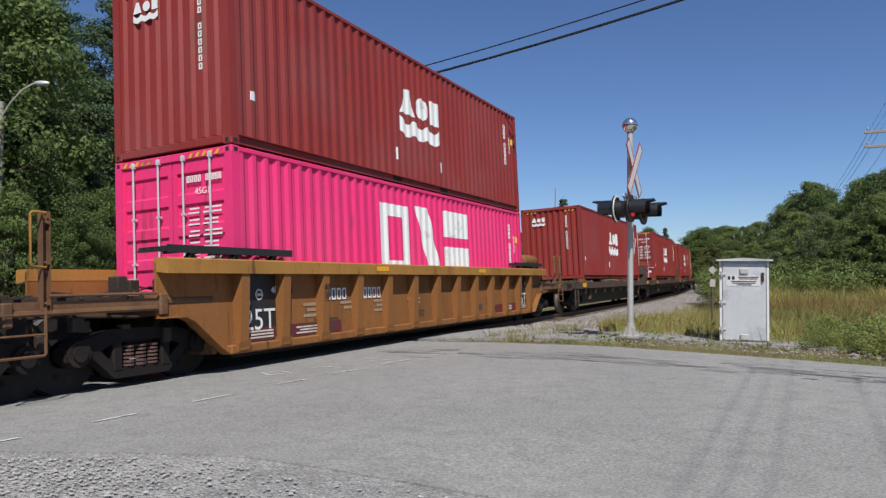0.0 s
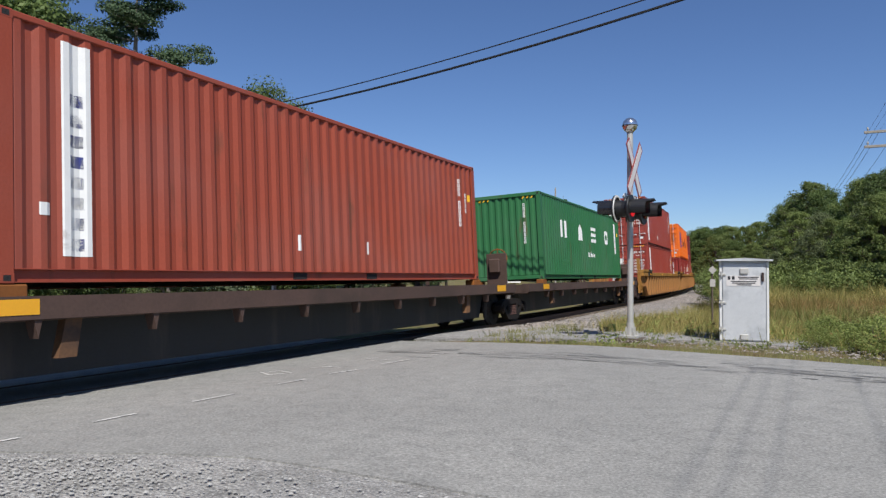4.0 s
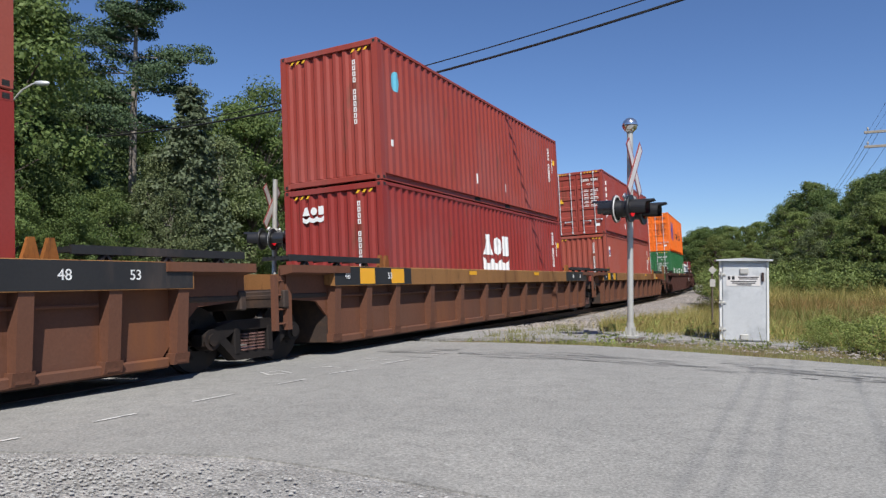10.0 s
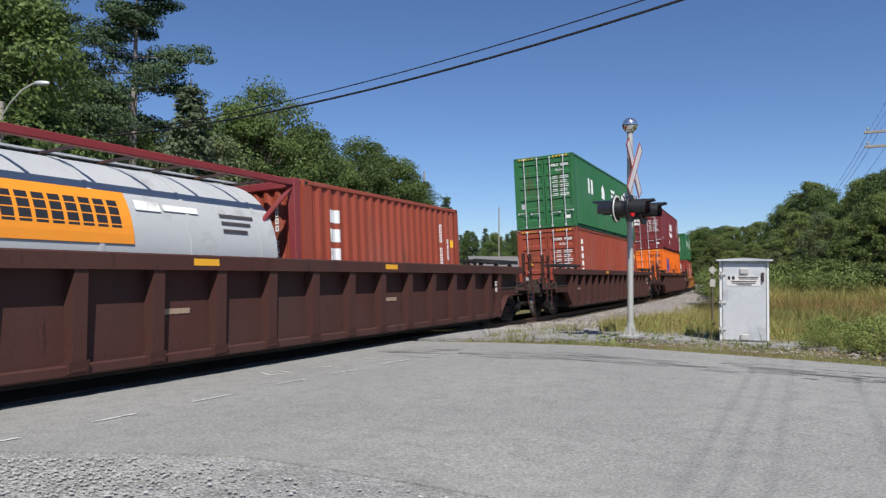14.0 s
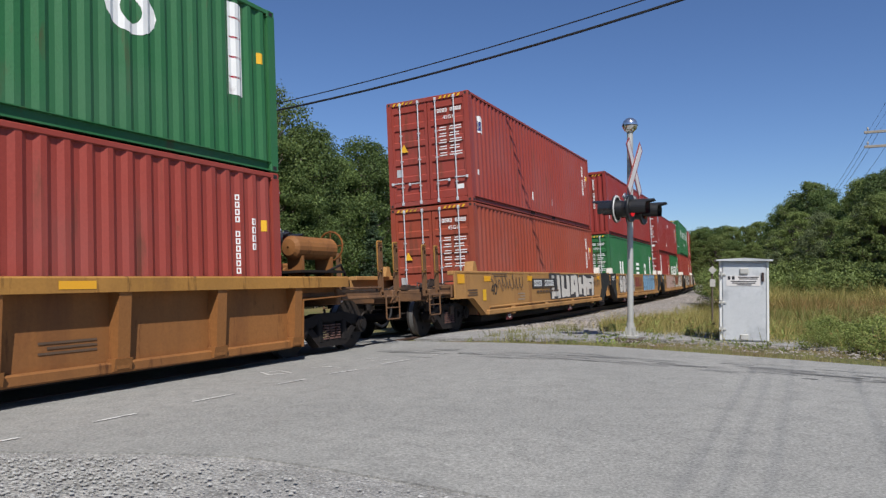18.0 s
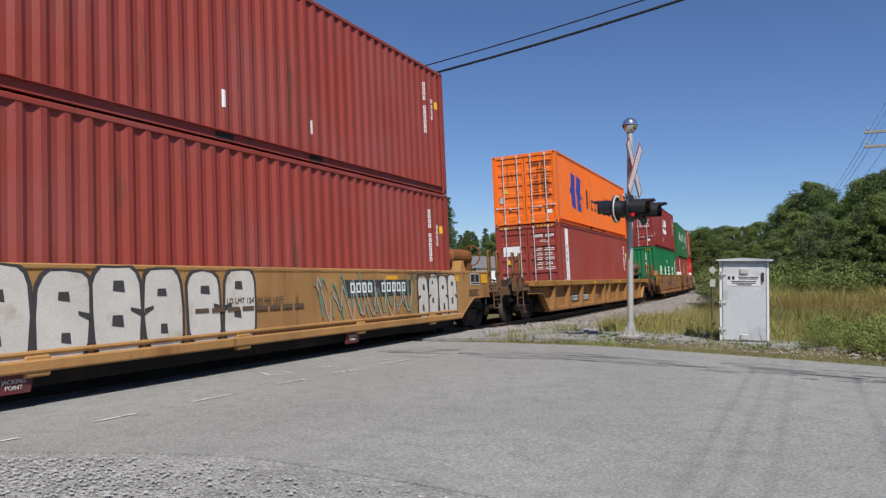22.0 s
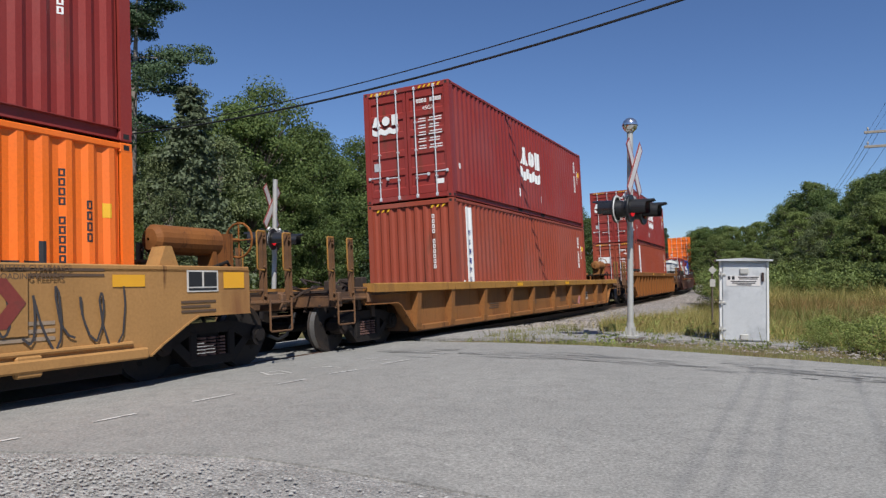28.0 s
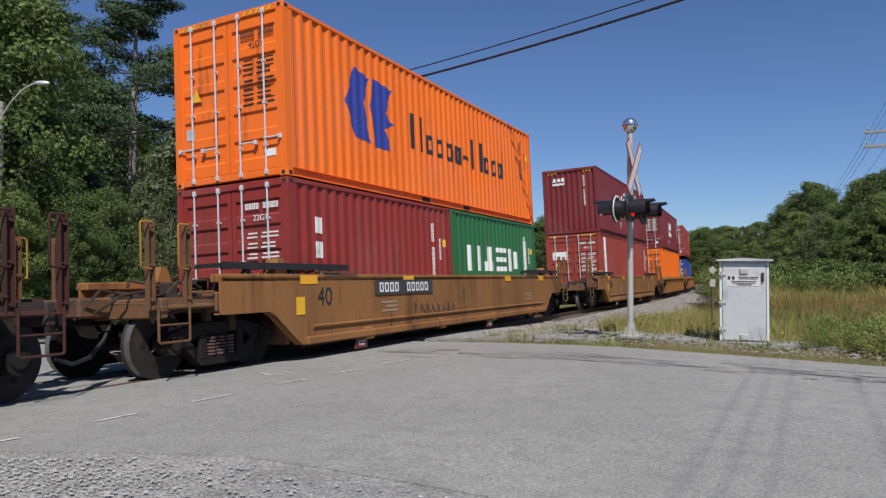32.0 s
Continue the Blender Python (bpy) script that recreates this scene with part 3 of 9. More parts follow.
def end_wall(H):
    g, a = Geo(), CW / 2 - 0.13
    n = 9
    w = 2 * a / n
    ys = [(-a + i * w + d, r) for i in range(n) for d, r in ((0, 0.0), (0.30 * w, 0.0), (0.5 * w, -0.045), (0.8 * w, -0.045))] + [(a, 0.0)]
    for (y, d), (y2, d2) in zip(ys, ys[1:]):
        g.face([(d, y, 0.16), (d2, y2, 0.16), (d2, y2, H - 0.12), (d, y, H - 0.12)])
    g.face([(-0.07, -a, 0.16), (-0.07, -a, H - 0.12), (-0.07, a, H - 0.12), (-0.07, a, 0.16)])
    return g.mesh("end_wall")


def door_leaf(H):
    """One door leaf with pressed horizontal ribs; x = 0 is its outer face."""
    g, w = Geo(), CW / 2 - 0.135
    z0, z1 = 0.16, H - 0.125
    zs, n = [(z0, 0.0), (z0 + 0.12, 0.0)], 5
    step = (z1 - z0 - 0.24) / n
    for i in range(n):
        a = z0 + 0.12 + i * step
        zs += [(a + 0.07, 0.0), (a + 0.10, -0.032), (a + step - 0.10, -0.032), (a + step - 0.07, 0.0)]
    zs += [(z1, 0.0)]
    for (z, d), (y, e) in zip(zs, zs[1:]):
        g.face([(d, 0.09, z), (d, w - 0.06, z), (e, w - 0.06, y), (e, 0.09, y)])
    for a, b in ((0.012, 0.09), (w - 0.06, w)):
        g.box(-0.04, 0.004, a, b, z0, z1)
    g.box(-0.06, -0.04, 0.012, w, z0, z1)
    return g.mesh("door_leaf")


def lock_rod(H):
    g = Geo()
    g.cyl((0.045, 0, 0.07), (0.045, 0, H - 0.05), 0.0165, n=8)
    for z in (0.10, H - 0.10):
        g.box(0.0, 0.066, -0.032, 0.032, z - 0.045, z + 0.045, bev=0.008)
    for z in (0.55, 1.25, 1.95):
        g.box(0.0, 0.064, -0.028, 0.028, z - 0.018, z + 0.018)
    return g.mesh("lock_rod", ROD, smooth=True)


def lock_handle():
    g = Geo()
    g.box(0.045, 0.066, -0.02, 0.34, -0.014, 0.014, bev=0.005)
    g.box(0.0, 0.070, 0.29, 0.35, -0.045, 0.03, bev=0.008)
    return g.mesh("lock_handle", ROD)


def corner_post(H):
    g = Geo()
    g.prism([(-0.13, -0.14), (0.0, -0.14), (0.0, 0.0), (-0.16, 0.0), (-0.16, -0.04), (-0.13, -0.06)], 0.10, H - 0.10, plane="xy")
    return g.mesh("corner_post")


def corner_casting(p):
    g = Geo()
    g.box(-0.178, 0, -0.162, 0, 0, 0.118, bev=0.012)
    # solid dark blocks paint the shade of the casting's holes
    g.box(-0.13, -0.05, -0.02, 0.003, 0.03, 0.09, 1)
    g.box(-0.02, 0.003, -0.11, -0.05, 0.03, 0.09, 1)
    return g.mesh("corner_casting", p, HOLEDARK)


def beam(name, x, y, z, bev=0.01):
    g = Geo()
    g.box(-x / 2, x / 2, -y / 2, y / 2, -z / 2, z / 2, bev=bev)
    return g.mesh(name)


def roof_panel(L):
    g, a = Geo(), L / 2 - 0.1
    n = int(2 * a / 0.209)
    w = 2 * a / n
    xs = [(-a + i * w + d, r) for i in range(n) for d, r in ((0, 0.0), (0.4 * w, 0.0), (0.55 * w, -0.02), (0.85 * w, -0.02))] + [(a, 0.0)]
    b = CW / 2 - 0.05
    for (x, d), (y, e) in zip(xs, xs[1:]):
        g.face([(x, -b, d), (y, -b, e), (y, b, e), (x, b, d)])
    return g.mesh("roof_panel")


def base_frame(L):
    g = Geo()
    a = L / 2 - 0.2
    g.box(-a, a, -1.12, 1.12, 0.10, 0.14)
    n = int(2 * a / 0.6)
    for i in range(n + 1):
        x = -a + 2 * a * i / n
        g.box(x - 0.03, x + 0.03, -1.14, 1.14, 0.02, 0.12)
    return g.mesh("base_frame", DARKFRAME)


def bottom_rail(L):
    """Bottom side rail with fork pockets on the long box."""
    g, a = Geo(), L / 2 - 0.17
    g.prism([(0.0, 0.012), (0.0, 0.024), (-0.052, 0.026), (-0.052, 0.146), (0.0, 0.150), (0.0, 0.160), (-0.07, 0.160), (-0.07, 0.012)], -a, a, plane="yz")
    return g.mesh("bottom_rail")


def tint(me, m, key):
    return cached(("tint", key, m.name), lambda: fixed(me, m))


def clip_slab(poly, x0, x1):
    """Convex polygon cut to x0 <= x <= x1."""
    for edge, sign in ((x0, 1), (x1, -1)):
        out = []
        for p, q in zip(poly, poly[1:] + poly[:1]):
            ip, iq = sign * (p[0] - edge) >= 0, sign * (q[0] - edge) >= 0
            if ip:
                out.append(p)
            if ip != iq:
                t = (edge - p[0]) / (q[0] - p[0])
                out.append((edge, p[1] + t * (q[1] - p[1])))
        poly = out
        if len(poly) < 3:
            return []
    return poly


def draped(name, polys, material, L, proud=0.004):
    """Convex polygons (distance from the leading end, height) laid on the wavy near side wall."""
    g = Geo()
    for poly in polys:
        pts = [(L / 2 - u, w) for u, w in poly]
        xs = wave_lines(min(p[0] for p in pts), max(p[0] for p in pts))
        for a, b in zip(xs, xs[1:]):
            c = clip_slab(pts, a, b)
            if c:
                g.face([(x, (corrugation(a) + (corrugation(b) - corrugation(a)) * (x - a) / (b - a)) + proud, w) for x, w in c])
    return g.mesh(name, material)


def rect(u0, u1, w0, w1):
    return [(u0, w0), (u1, w0), (u1, w1), (u0, w1)]


def ellipse(u, w, ru, rw, n=14):
    return [(u + ru * math.cos(2 * math.pi * i / n), w + rw * math.sin(2 * math.pi * i / n)) for i in range(n)]


def ring_arc(u, w, ru, rw, t, n=16):
    """A thick ring as short straight pieces; t: its thickness as a share of the width."""
    k = 1 - 2 * t
    out = []
    for i in range(n):
        a, b = 2 * math.pi * i / n, 2 * math.pi * (i + 1) / n
        out.append([(u + ru * math.cos(a), w + rw * math.sin(a)), (u + ru * math.cos(b), w + rw * math.sin(b)), (u + k * ru * math.cos(b), w + (1 - t) * rw * math.sin(b) * 0.82), (u + k * ru * math.cos(a), w + (1 - t) * rw * math.sin(a) * 0.82)])
    return out


def emblem_waves(u0, u1, w0, w1):
    """A wedge, a disc and a block above a scalloped band."""
    w, h = u1 - u0, w1 - w0
    m = w0 + 0.42 * h
    ps = [[(u0, m + 0.06 * h), (u0 + 0.34 * w, m + 0.06 * h), (u0 + 0.24 * w, w1), (u0 + 0.12 * w, w1)],
          ellipse(u0 + 0.54 * w, m + 0.30 * h, 0.15 * w, 0.24 * h), rect(u0 + 0.76 * w, u1, m + 0.05 * h, w1)]
    n = 16
    for i in range(n):
        a, b = u0 + w * i / n, u0 + w * (i + 1) / n
        fa, fb = abs(math.sin(math.pi * 3 * i / n)), abs(math.sin(math.pi * 3 * (i + 1) / n))
        ps.append([(a, w0 + 0.10 * h * (1 - fa)), (b, w0 + 0.10 * h * (1 - fb)), (b, m - 0.16 * h * fb), (a, m - 0.16 * h * fa)])
    return ps


def emblem_row(u0, u1, w0, w1):
    """Four well-spaced plain shapes: two pillars, a wedge, a stack of bars and a disc."""
    h, d, ps = w1 - w0, u1 - u0, []
    for k, c in enumerate((0.0, 0.27, 0.53, 0.80)):
        a = u0 + d * c
        b = a + 0.095 * d
        t = 0.34 * (b - a)
        ps += ([rect(a, a + t, w0, w1), rect(b - t, b, w0, w1)], [[(a, w0), (b, w0), ((a + b) / 2 + 0.1, w1), ((a + b) / 2 - 0.1, w1)]],
               [rect(a, b, w0 + h * q, w0 + h * (q + 0.22)) for q in (0, 0.39, 0.78)], ring_arc((a + b) / 2, (w0 + w1) / 2, (b - a) / 2, h / 2, 0.30))[k]
    return ps


def emblem_blocks(u0, u1, w0, w1, marks):
    """A line of block shapes: each mark is (start, width, foot, top) in shares of the panel."""
    d, h = u1 - u0, w1 - w0
    return [rect(u0 + d * a, u0 + d * (a + b), w0 + h * c, w0 + h * e) for a, b, c, e in marks]


def hollow_share(a, b, c, e, t=0.018, v=0.11):
    return ((a, t, c, e), (a + b - t, t, c, e), (a + t, b - 2 * t, c, c + v), (a + t, b - 2 * t, e - v, e))


# a line of upright bars and hollow blocks
LINE_SHAPES = ((0, .024, .22, 1), (.066, .024, .22, 1), (.445, .05, .40, .50), (.520, .024, .22, 1), (.618, .022, .22, 1), (.868, .022, .22, 1)) + tuple(
    q for a in (.118, .198, .282, .362, .660, .745, .815) for q in hollow_share(a, .055, .22, .66))


def emblem_bird(u0, u1, w0, w1):
    d, h = u1 - u0, w1 - w0

    def q(*pts):
        return [(u0 + d * a, w0 + h * b) for a, b in pts]
    return [q((.02, .50), (.36, .55), (.50, .93), (.20, 1.0)), q((.20, .05), (.50, .03), (.36, .55), (.02, .50)), q((.50, .55), (.82, .52), (.98, .90), (.56, .97)),
            q((.50, .55), (.80, .30), (1.0, .40), (.82, .52)), q((.58, .0), (.92, .0), (.80, .30), (.50, .55))]


def open_block(u0, u1, w0, w1, t=0.30):
    """A small hollow block, as wide as a stencilled character."""
    d, e = t * (u1 - u0), min(t * (u1 - u0), 0.22 * (w1 - w0))
    return [rect(u0, u1, w1 - e, w1), rect(u0, u0 + d, w0 + e, w1 - e), rect(u0, u1, w0, w0 + e), rect(u1 - d, u1, w0 + e, w1 - e)]


def code_bars(u, w_top, w_bot, n, wide=0.07):
    """A column of small open blocks where a number stands, read downwards."""
    st, out = (w_top - w_bot) / n, []
    for i in range(n):
        if i != 4 or n < 8:
            out += open_block(u, u + wide, w_top - (i + 0.80) * st, w_top - i * st)
    return out


def text_mesh(s, size, material, extrude=0.002):
    def make():
        c = bpy.data.curves.new("lettering", "FONT")
        c.body, c.size, c.extrude, c.align_x, c.align_y = s, size, extrude, "CENTER", "CENTER"
        ob = new("lettering", c)
        me = bpy.data.meshes.new_from_object(ob)
        bpy.data.objects.remove(ob)
        me.materials.clear()
        me.materials.append(material)
        return me
    return cached(("text", s, size, material.name), make)


FACE_NEAR = Matrix(((-1, 0, 0, 0), (0, 0, 1, 0), (0, 1, 0, 0), (0, 0, 0, 1)))
FACE_LEAD = Matrix(((0, 0, 1, 0), (1, 0, 0, 0), (0, 1, 0, 0), (0, 0, 0, 1)))


def on_lead(y, w, x):
    return Matrix.Translation((x, y, w)) @ FACE_LEAD


SIZES = {"40H": (12.192, 2.896), "40": (12.192, 2.591), "20": (6.058, 2.591), "20H": (6.058, 2.896)}
NAMES = {"red": "dull red", "brick": "brick-red", "faded": "faded red", "maroon": "dark maroon", "claret": "deep claret red", "orange": "bright orange",
         "green": "dark green", "green2": "bright green", "pink": "bright pink", "scarlet": "scarlet", "blue": "dark blue"}


def container(size, colour, lead="door", side="plain", stripe=False, logo_w=None, extra=(), note=""):
    """A corrugated steel freight container; x points to its leading end, y to the camera's side."""
    L, H = SIZES[size]
    p = BOX_PAINT[colour]
    words = {"waves": "white wave emblem", "row": "row of large white shapes", "bird": "blue emblem and dark bars",
             "panel": "tall white side panel", "frame": "huge white open shapes", "plain": "plain side", "tall": "white upright block shapes"}[side]
    kind = ("forty-foot" if L > 10 else "twenty-foot")
    top = tagged(new("shipping_container"), "%s %s corrugated container, %s%s" % (NAMES[colour], kind, words, note), "container", "containers on the train")
    sw = cached(("side", L, H), lambda: side_wall(L, H))
    part("side_wall", tint(sw, p, ("side", L, H)), top)
    part("side_wall", tint(sw, p, ("side", L, H)), top, Matrix.Rotation(math.pi, 4, "Z"))
    part("roof_panel", tint(cached(("roof", L), lambda: roof_panel(L)), p, ("roof", L)), top, pose(0, 0, H - 0.012))
    part("base_frame", cached(("base", L), lambda: base_frame(L)), top)
    br = tint(cached(("brail", L), lambda: bottom_rail(L)), p, ("brail", L))
    tr = tint(cached(("trail", L), lambda: beam("top_rail", L - 0.3, 0.06, 0.075)), p, ("trail", L))
    for sg in (1, -1):
        part("bottom_rail", br, top, pose(0, sg * (CW / 2 - 0.004), 0, 0, 0, 0 if sg > 0 else 180))
        part("top_rail", tr, top, pose(0, sg * (CW / 2 - 0.032), H - 0.045))
    if L > 10:
        def pocket():
            g = Geo()
            # the pocket's shaded opening is a dark block on the rail
            g.box(-0.18, 0.18, -0.052, -0.044, 0.034, 0.138)
            return g.mesh("fork_pocket", HOLEDARK)
        for x in (1.15, -1.05):
            part("fork_pocket", cached("pocket", pocket), top, pose(x, CW / 2 - 0.004, 0), "lifting pocket, its inner shade painted as a dark block")
    cp = tint(cached(("post", H), lambda: corner_post(H)), p, ("post", H))
    cc = cached(("casting", p.name), lambda: corner_casting(p))
    hd = tint(cached("header", lambda: beam("end_header", 0.10, CW - 0.30, 0.12)), p, "header")
    for sx in (1, -1):
        for sy in (1, -1):
            flip = Matrix.Diagonal((sx, sy, 1, 1))
            part("corner_post", cp, top, Matrix.Translation((sx * L / 2, sy * CW / 2, 0)) @ flip)
            for z in (0, H - 0.118):
                part("corner_casting", cc, top, Matrix.Translation((sx * (L / 2 + 0.002), sy * (CW / 2 + 0.002), z)) @ flip)
        for z in (0.085, H - 0.065):
            part("end_header", hd, top, pose(sx * (L / 2 - 0.055), 0, z))
    doors_at = 1 if lead == "door" else -1
    ew = tint(cached(("end", H), lambda: end_wall(H)), p, ("end", H))
    part("end_wall", ew, top, pose(-doors_at * (L / 2 - 0.03), 0, 0, 0, 0, 180 if doors_at > 0 else 0))
    dl = tint(cached(("leaf", H), lambda: door_leaf(H)), p, ("leaf", H))
    lr, lh = cached(("rod", H), lambda: lock_rod(H)), cached("lhandle", lock_handle)
    base = Matrix.Translation((doors_at * (L / 2 - 0.035), 0, 0)) @ Matrix.Rotation(0 if doors_at > 0 else math.pi, 4, "Z")
    for sg in (1, -1):
        leaf = part("door_leaf", dl, top, base @ Matrix.Diagonal((1, sg, 1, 1)))
        if doors_at > 0:
            for y in (0.26, 0.80):
                part("lock_rod", lr, leaf, pose(0.0, y, 0))
                part("lock_handle", lh, leaf, pose(0.0, y - (0.0 if y < 0.5 else 0.02), 0.62 if y < 0.5 else 0.66))
    # painted marks on the leading end
    x = L / 2
    if doors_at > 0:
        g = Geo()
        for a, b, c, d in ((0.30, 0.60, H - 0.47, H - 0.37), (0.68, 1.0, H - 0.47, H - 0.37)):
            for j in range(4 if a < 0.5 else 6):
                k = 4 if a < 0.5 else 6
                for (y0, w0), _, (y1, w1), _ in open_block(a + (b - a) * j / k, a + (b - a) * (j + 0.74) / k, c, d, 0.32):
                    g.box(x - 0.03, x - 0.024, y0, y1, w0, w1)
        for i in range(5):
            for a, b in ((0.32, 0.54), (0.62, 0.98 - 0.07 * (i % 2))):
                for q in (0, 1):
                    g.box(x - 0.03, x - 0.024, a + (0.03 if q else 0), b, H - 0.95 - 0.17 * i + 0.065 * q, H - 0.925 - 0.17 * i + 0.065 * q)
        part("code_marking", g.mesh("code_marking", BLACK if colour == "orange" else WHITE), top)["kind"] = "stuff"
        part("lettering", text_mesh("45G1" if H > 2.7 else "22G1" if L < 10 else "42G1", 0.14, BLACK if colour == "orange" else WHITE), top, on_lead(0.62, H - 0.62, x - 0.024))
        if side in ("waves", "tall", "panel"):
            g = Geo()
            em = emblem_waves(-0.38, 0.38, 0, 0.5) if side == "waves" else [rect(-0.32, 0.32, 0.05, 0.4)]
            for poly in em:
                g.face([(x - 0.022, -0.62 + u, H - 1.15 + w) for u, w in poly])
            part("end_emblem", g.mesh("end_emblem", WHITE), top)
        g = Geo()
        if size == "40H":
            for y0 in (-1.05, 0.35):
                for i in range(5):
                    k = y0 + 0.02 + i * 0.13
                    g.prism([(k, H - 0.105), (k + 0.06, H - 0.105), (k + 0.11, H - 0.035), (k + 0.05, H - 0.035)], x - 0.004, x + 0.002, plane="yz")
            part("height_striping", g.mesh("height_striping", YELLOW), top)["kind"] = "stuff"
        if extra is not None:
            g = Geo()
            g.prism([(-0.86, H - 1.40), (-0.62, H - 1.40), (-0.74, H - 1.19)], x - 0.036, x - 0.022, plane="yz")
            part("warning_triangle", g.mesh("warning_triangle", YELLOW), top) if colour in ("orange", "brick", "red") else None
            g = Geo()
            g.box(x - 0.05, x - 0.026, -0.98, -0.80, 0.84, 1.04)
            part("data_plate", g.mesh("data_plate", GALV), top)
            g = Geo()
            g.box(x - 0.036, x - 0.026, 0.78, 0.98, 0.36, 0.48)
            part("sticker", g.mesh("sticker", WHITE), top)
    else:
        g = Geo()
        for (y0, w0), _, (y1, w1), _ in code_bars(0.60, H - 0.36, H - 1.72, 11, 0.068):
            g.box(x - 0.032, x - 0.024, y0, y1, w0, w1)
        part("code_marking", g.mesh("code_marking", WHITE), top)["kind"] = "stuff"
        if size == "40H":
            for y0 in (-1.0, 0.55):
                g = Geo()
                for i in range(3):
                    k = y0 + 0.02 + i * 0.15
                    g.prism([(k, H - 0.20), (k + 0.06, H - 0.20), (k + 0.12, H - 0.13), (k + 0.06, H - 0.13)], x - 0.028, x - 0.024, plane="yz")
                part("height_striping", g.mesh("height_striping", YELLOW), top)["kind"] = "stuff"
        if side == "waves":
            g = Geo()
            for poly in emblem_waves(-0.27, 0.27, 0, 0.34):
                g.face([(x - 0.022, -0.50 + u, H - 0.72 + w) for u, w in poly])
            part("end_emblem", g.mesh("end_emblem", WHITE), top)
    # painted marks on the near side
    marks = []
    hi = H - 2.59
    if side == "waves":
        marks.append((emblem_waves(5.12, 6.97, 0.75 + hi, 1.80 + hi) if L > 10 else emblem_waves(2.6, 4.2, 0.95, 1.95), WHITE))
    elif side == "row":
        c = logo_w if logo_w is not None else H / 2 + 0.1
        marks.append((emblem_row(2.35, 9.75 + 1.0, c, c + 0.62), WHITE))
        marks.append(([rect(11.18, 11.46, c - 0.35, c + 1.05)], WHITE))
        marks.append(([rect(11.20, 11.44, c - 0.10 + 0.3 * i, c - 0.07 + 0.3 * i) for i in range(4)], REDMARK))
        marks.append((emblem_blocks(6.1, 7.2, c - 0.62, c - 0.44, [(0.1 * i, 0.065, 0, 1 if i % 3 else .7) for i in range(10)]), WHITE))
    elif side == "tall":
        c = 1.05
        marks.append((emblem_blocks(0.9, 4.6, c, c + 0.72, ((0, .06, .1, 1), (.17, .06, .1, 1), (.28, .18, .1, .45), (.33, .09, .45, 1), (.51, .2, .1, .28), (.51, .2, .46, .64), (.51, .2, .82, 1), (.77, .07, .1, 1), (.86, .1, .2, .9))), WHITE))
        marks.append(([rect(5.0, 5.22, c - 0.15, c + 1.0)], WHITE))
    elif side == "bird":
        if L > 10:
            marks.append((emblem_bird(1.75, 3.55, 0.62 + hi, 2.05 + hi), NAVY))
            marks.append((emblem_blocks(4.3, 10.5, 0.62 + hi, 1.62 + hi, LINE_SHAPES), BLACK))
        else:
            marks.append((emblem_bird(0.6, 1.7, 0.75, 1.65), NAVY))
            marks.append((emblem_blocks(2.0, 5.3, 0.72, 1.35, LINE_SHAPES), BLACK))
    elif side == "panel":
        u = 0.72
        marks.append(([rect(u, u + 0.36, 0.30, 2.42 + hi)], WHITE))
        marks.append(([rect(u + 0.10, u + 0.27, 0.36 + 0.235 * i, 0.50 + 0.235 * i) for i in range(8)], NAVY))
    elif side == "frame":
        marks.append(([rect(4.1, 4.4, 1.05, 2.45), rect(5.0, 5.28, 1.05, 2.45), rect(4.4, 5.0, 2.2, 2.45), rect(4.4, 5.0, 1.05, 1.3),
                       [(5.6, 2.5), (6.2, 2.5), (6.75, 1.05), (6.15, 1.05)], rect(7.0, 8.35, 1.9, 2.52), rect(7.0, 8.35, 1.05, 1.67)], WHITE))
    for polys, m in marks:
        part("side_emblem", draped("side_emblem", polys, m, L), top)["kind"] = "stuff"
    if side != "row":
        small = code_bars(L - 0.95, H - 0.42, H - 1.6, 11, 0.062) + code_bars(L - 0.62, H - 0.75, H - 1.25, 4, 0.062)
        part("side_code", draped("side_code", small, BLACK if colour == "orange" else WHITE, L), top)["kind"] = "stuff"
    part("caution_label", draped("caution_label", [rect(L - 0.40, L - 0.30, H - 0.93, H - 0.76)], YELLOW, L), top)
    if L > 10 and colour in ("red", "brick", "maroon", "claret", "faded"):
        for r4 in (rect(4.88, 4.94, 0.5, 0.76), rect(7.0, 7.06, 0.5, 0.74), rect(0.45, 0.58, 0.74, 0.88)):
            part("side_label", draped("side_label", [r4], WHITE, L), top)
    for polys, m in extra or ():
        part("side_panel", draped("side_panel", polys, m, L), top)
    return top


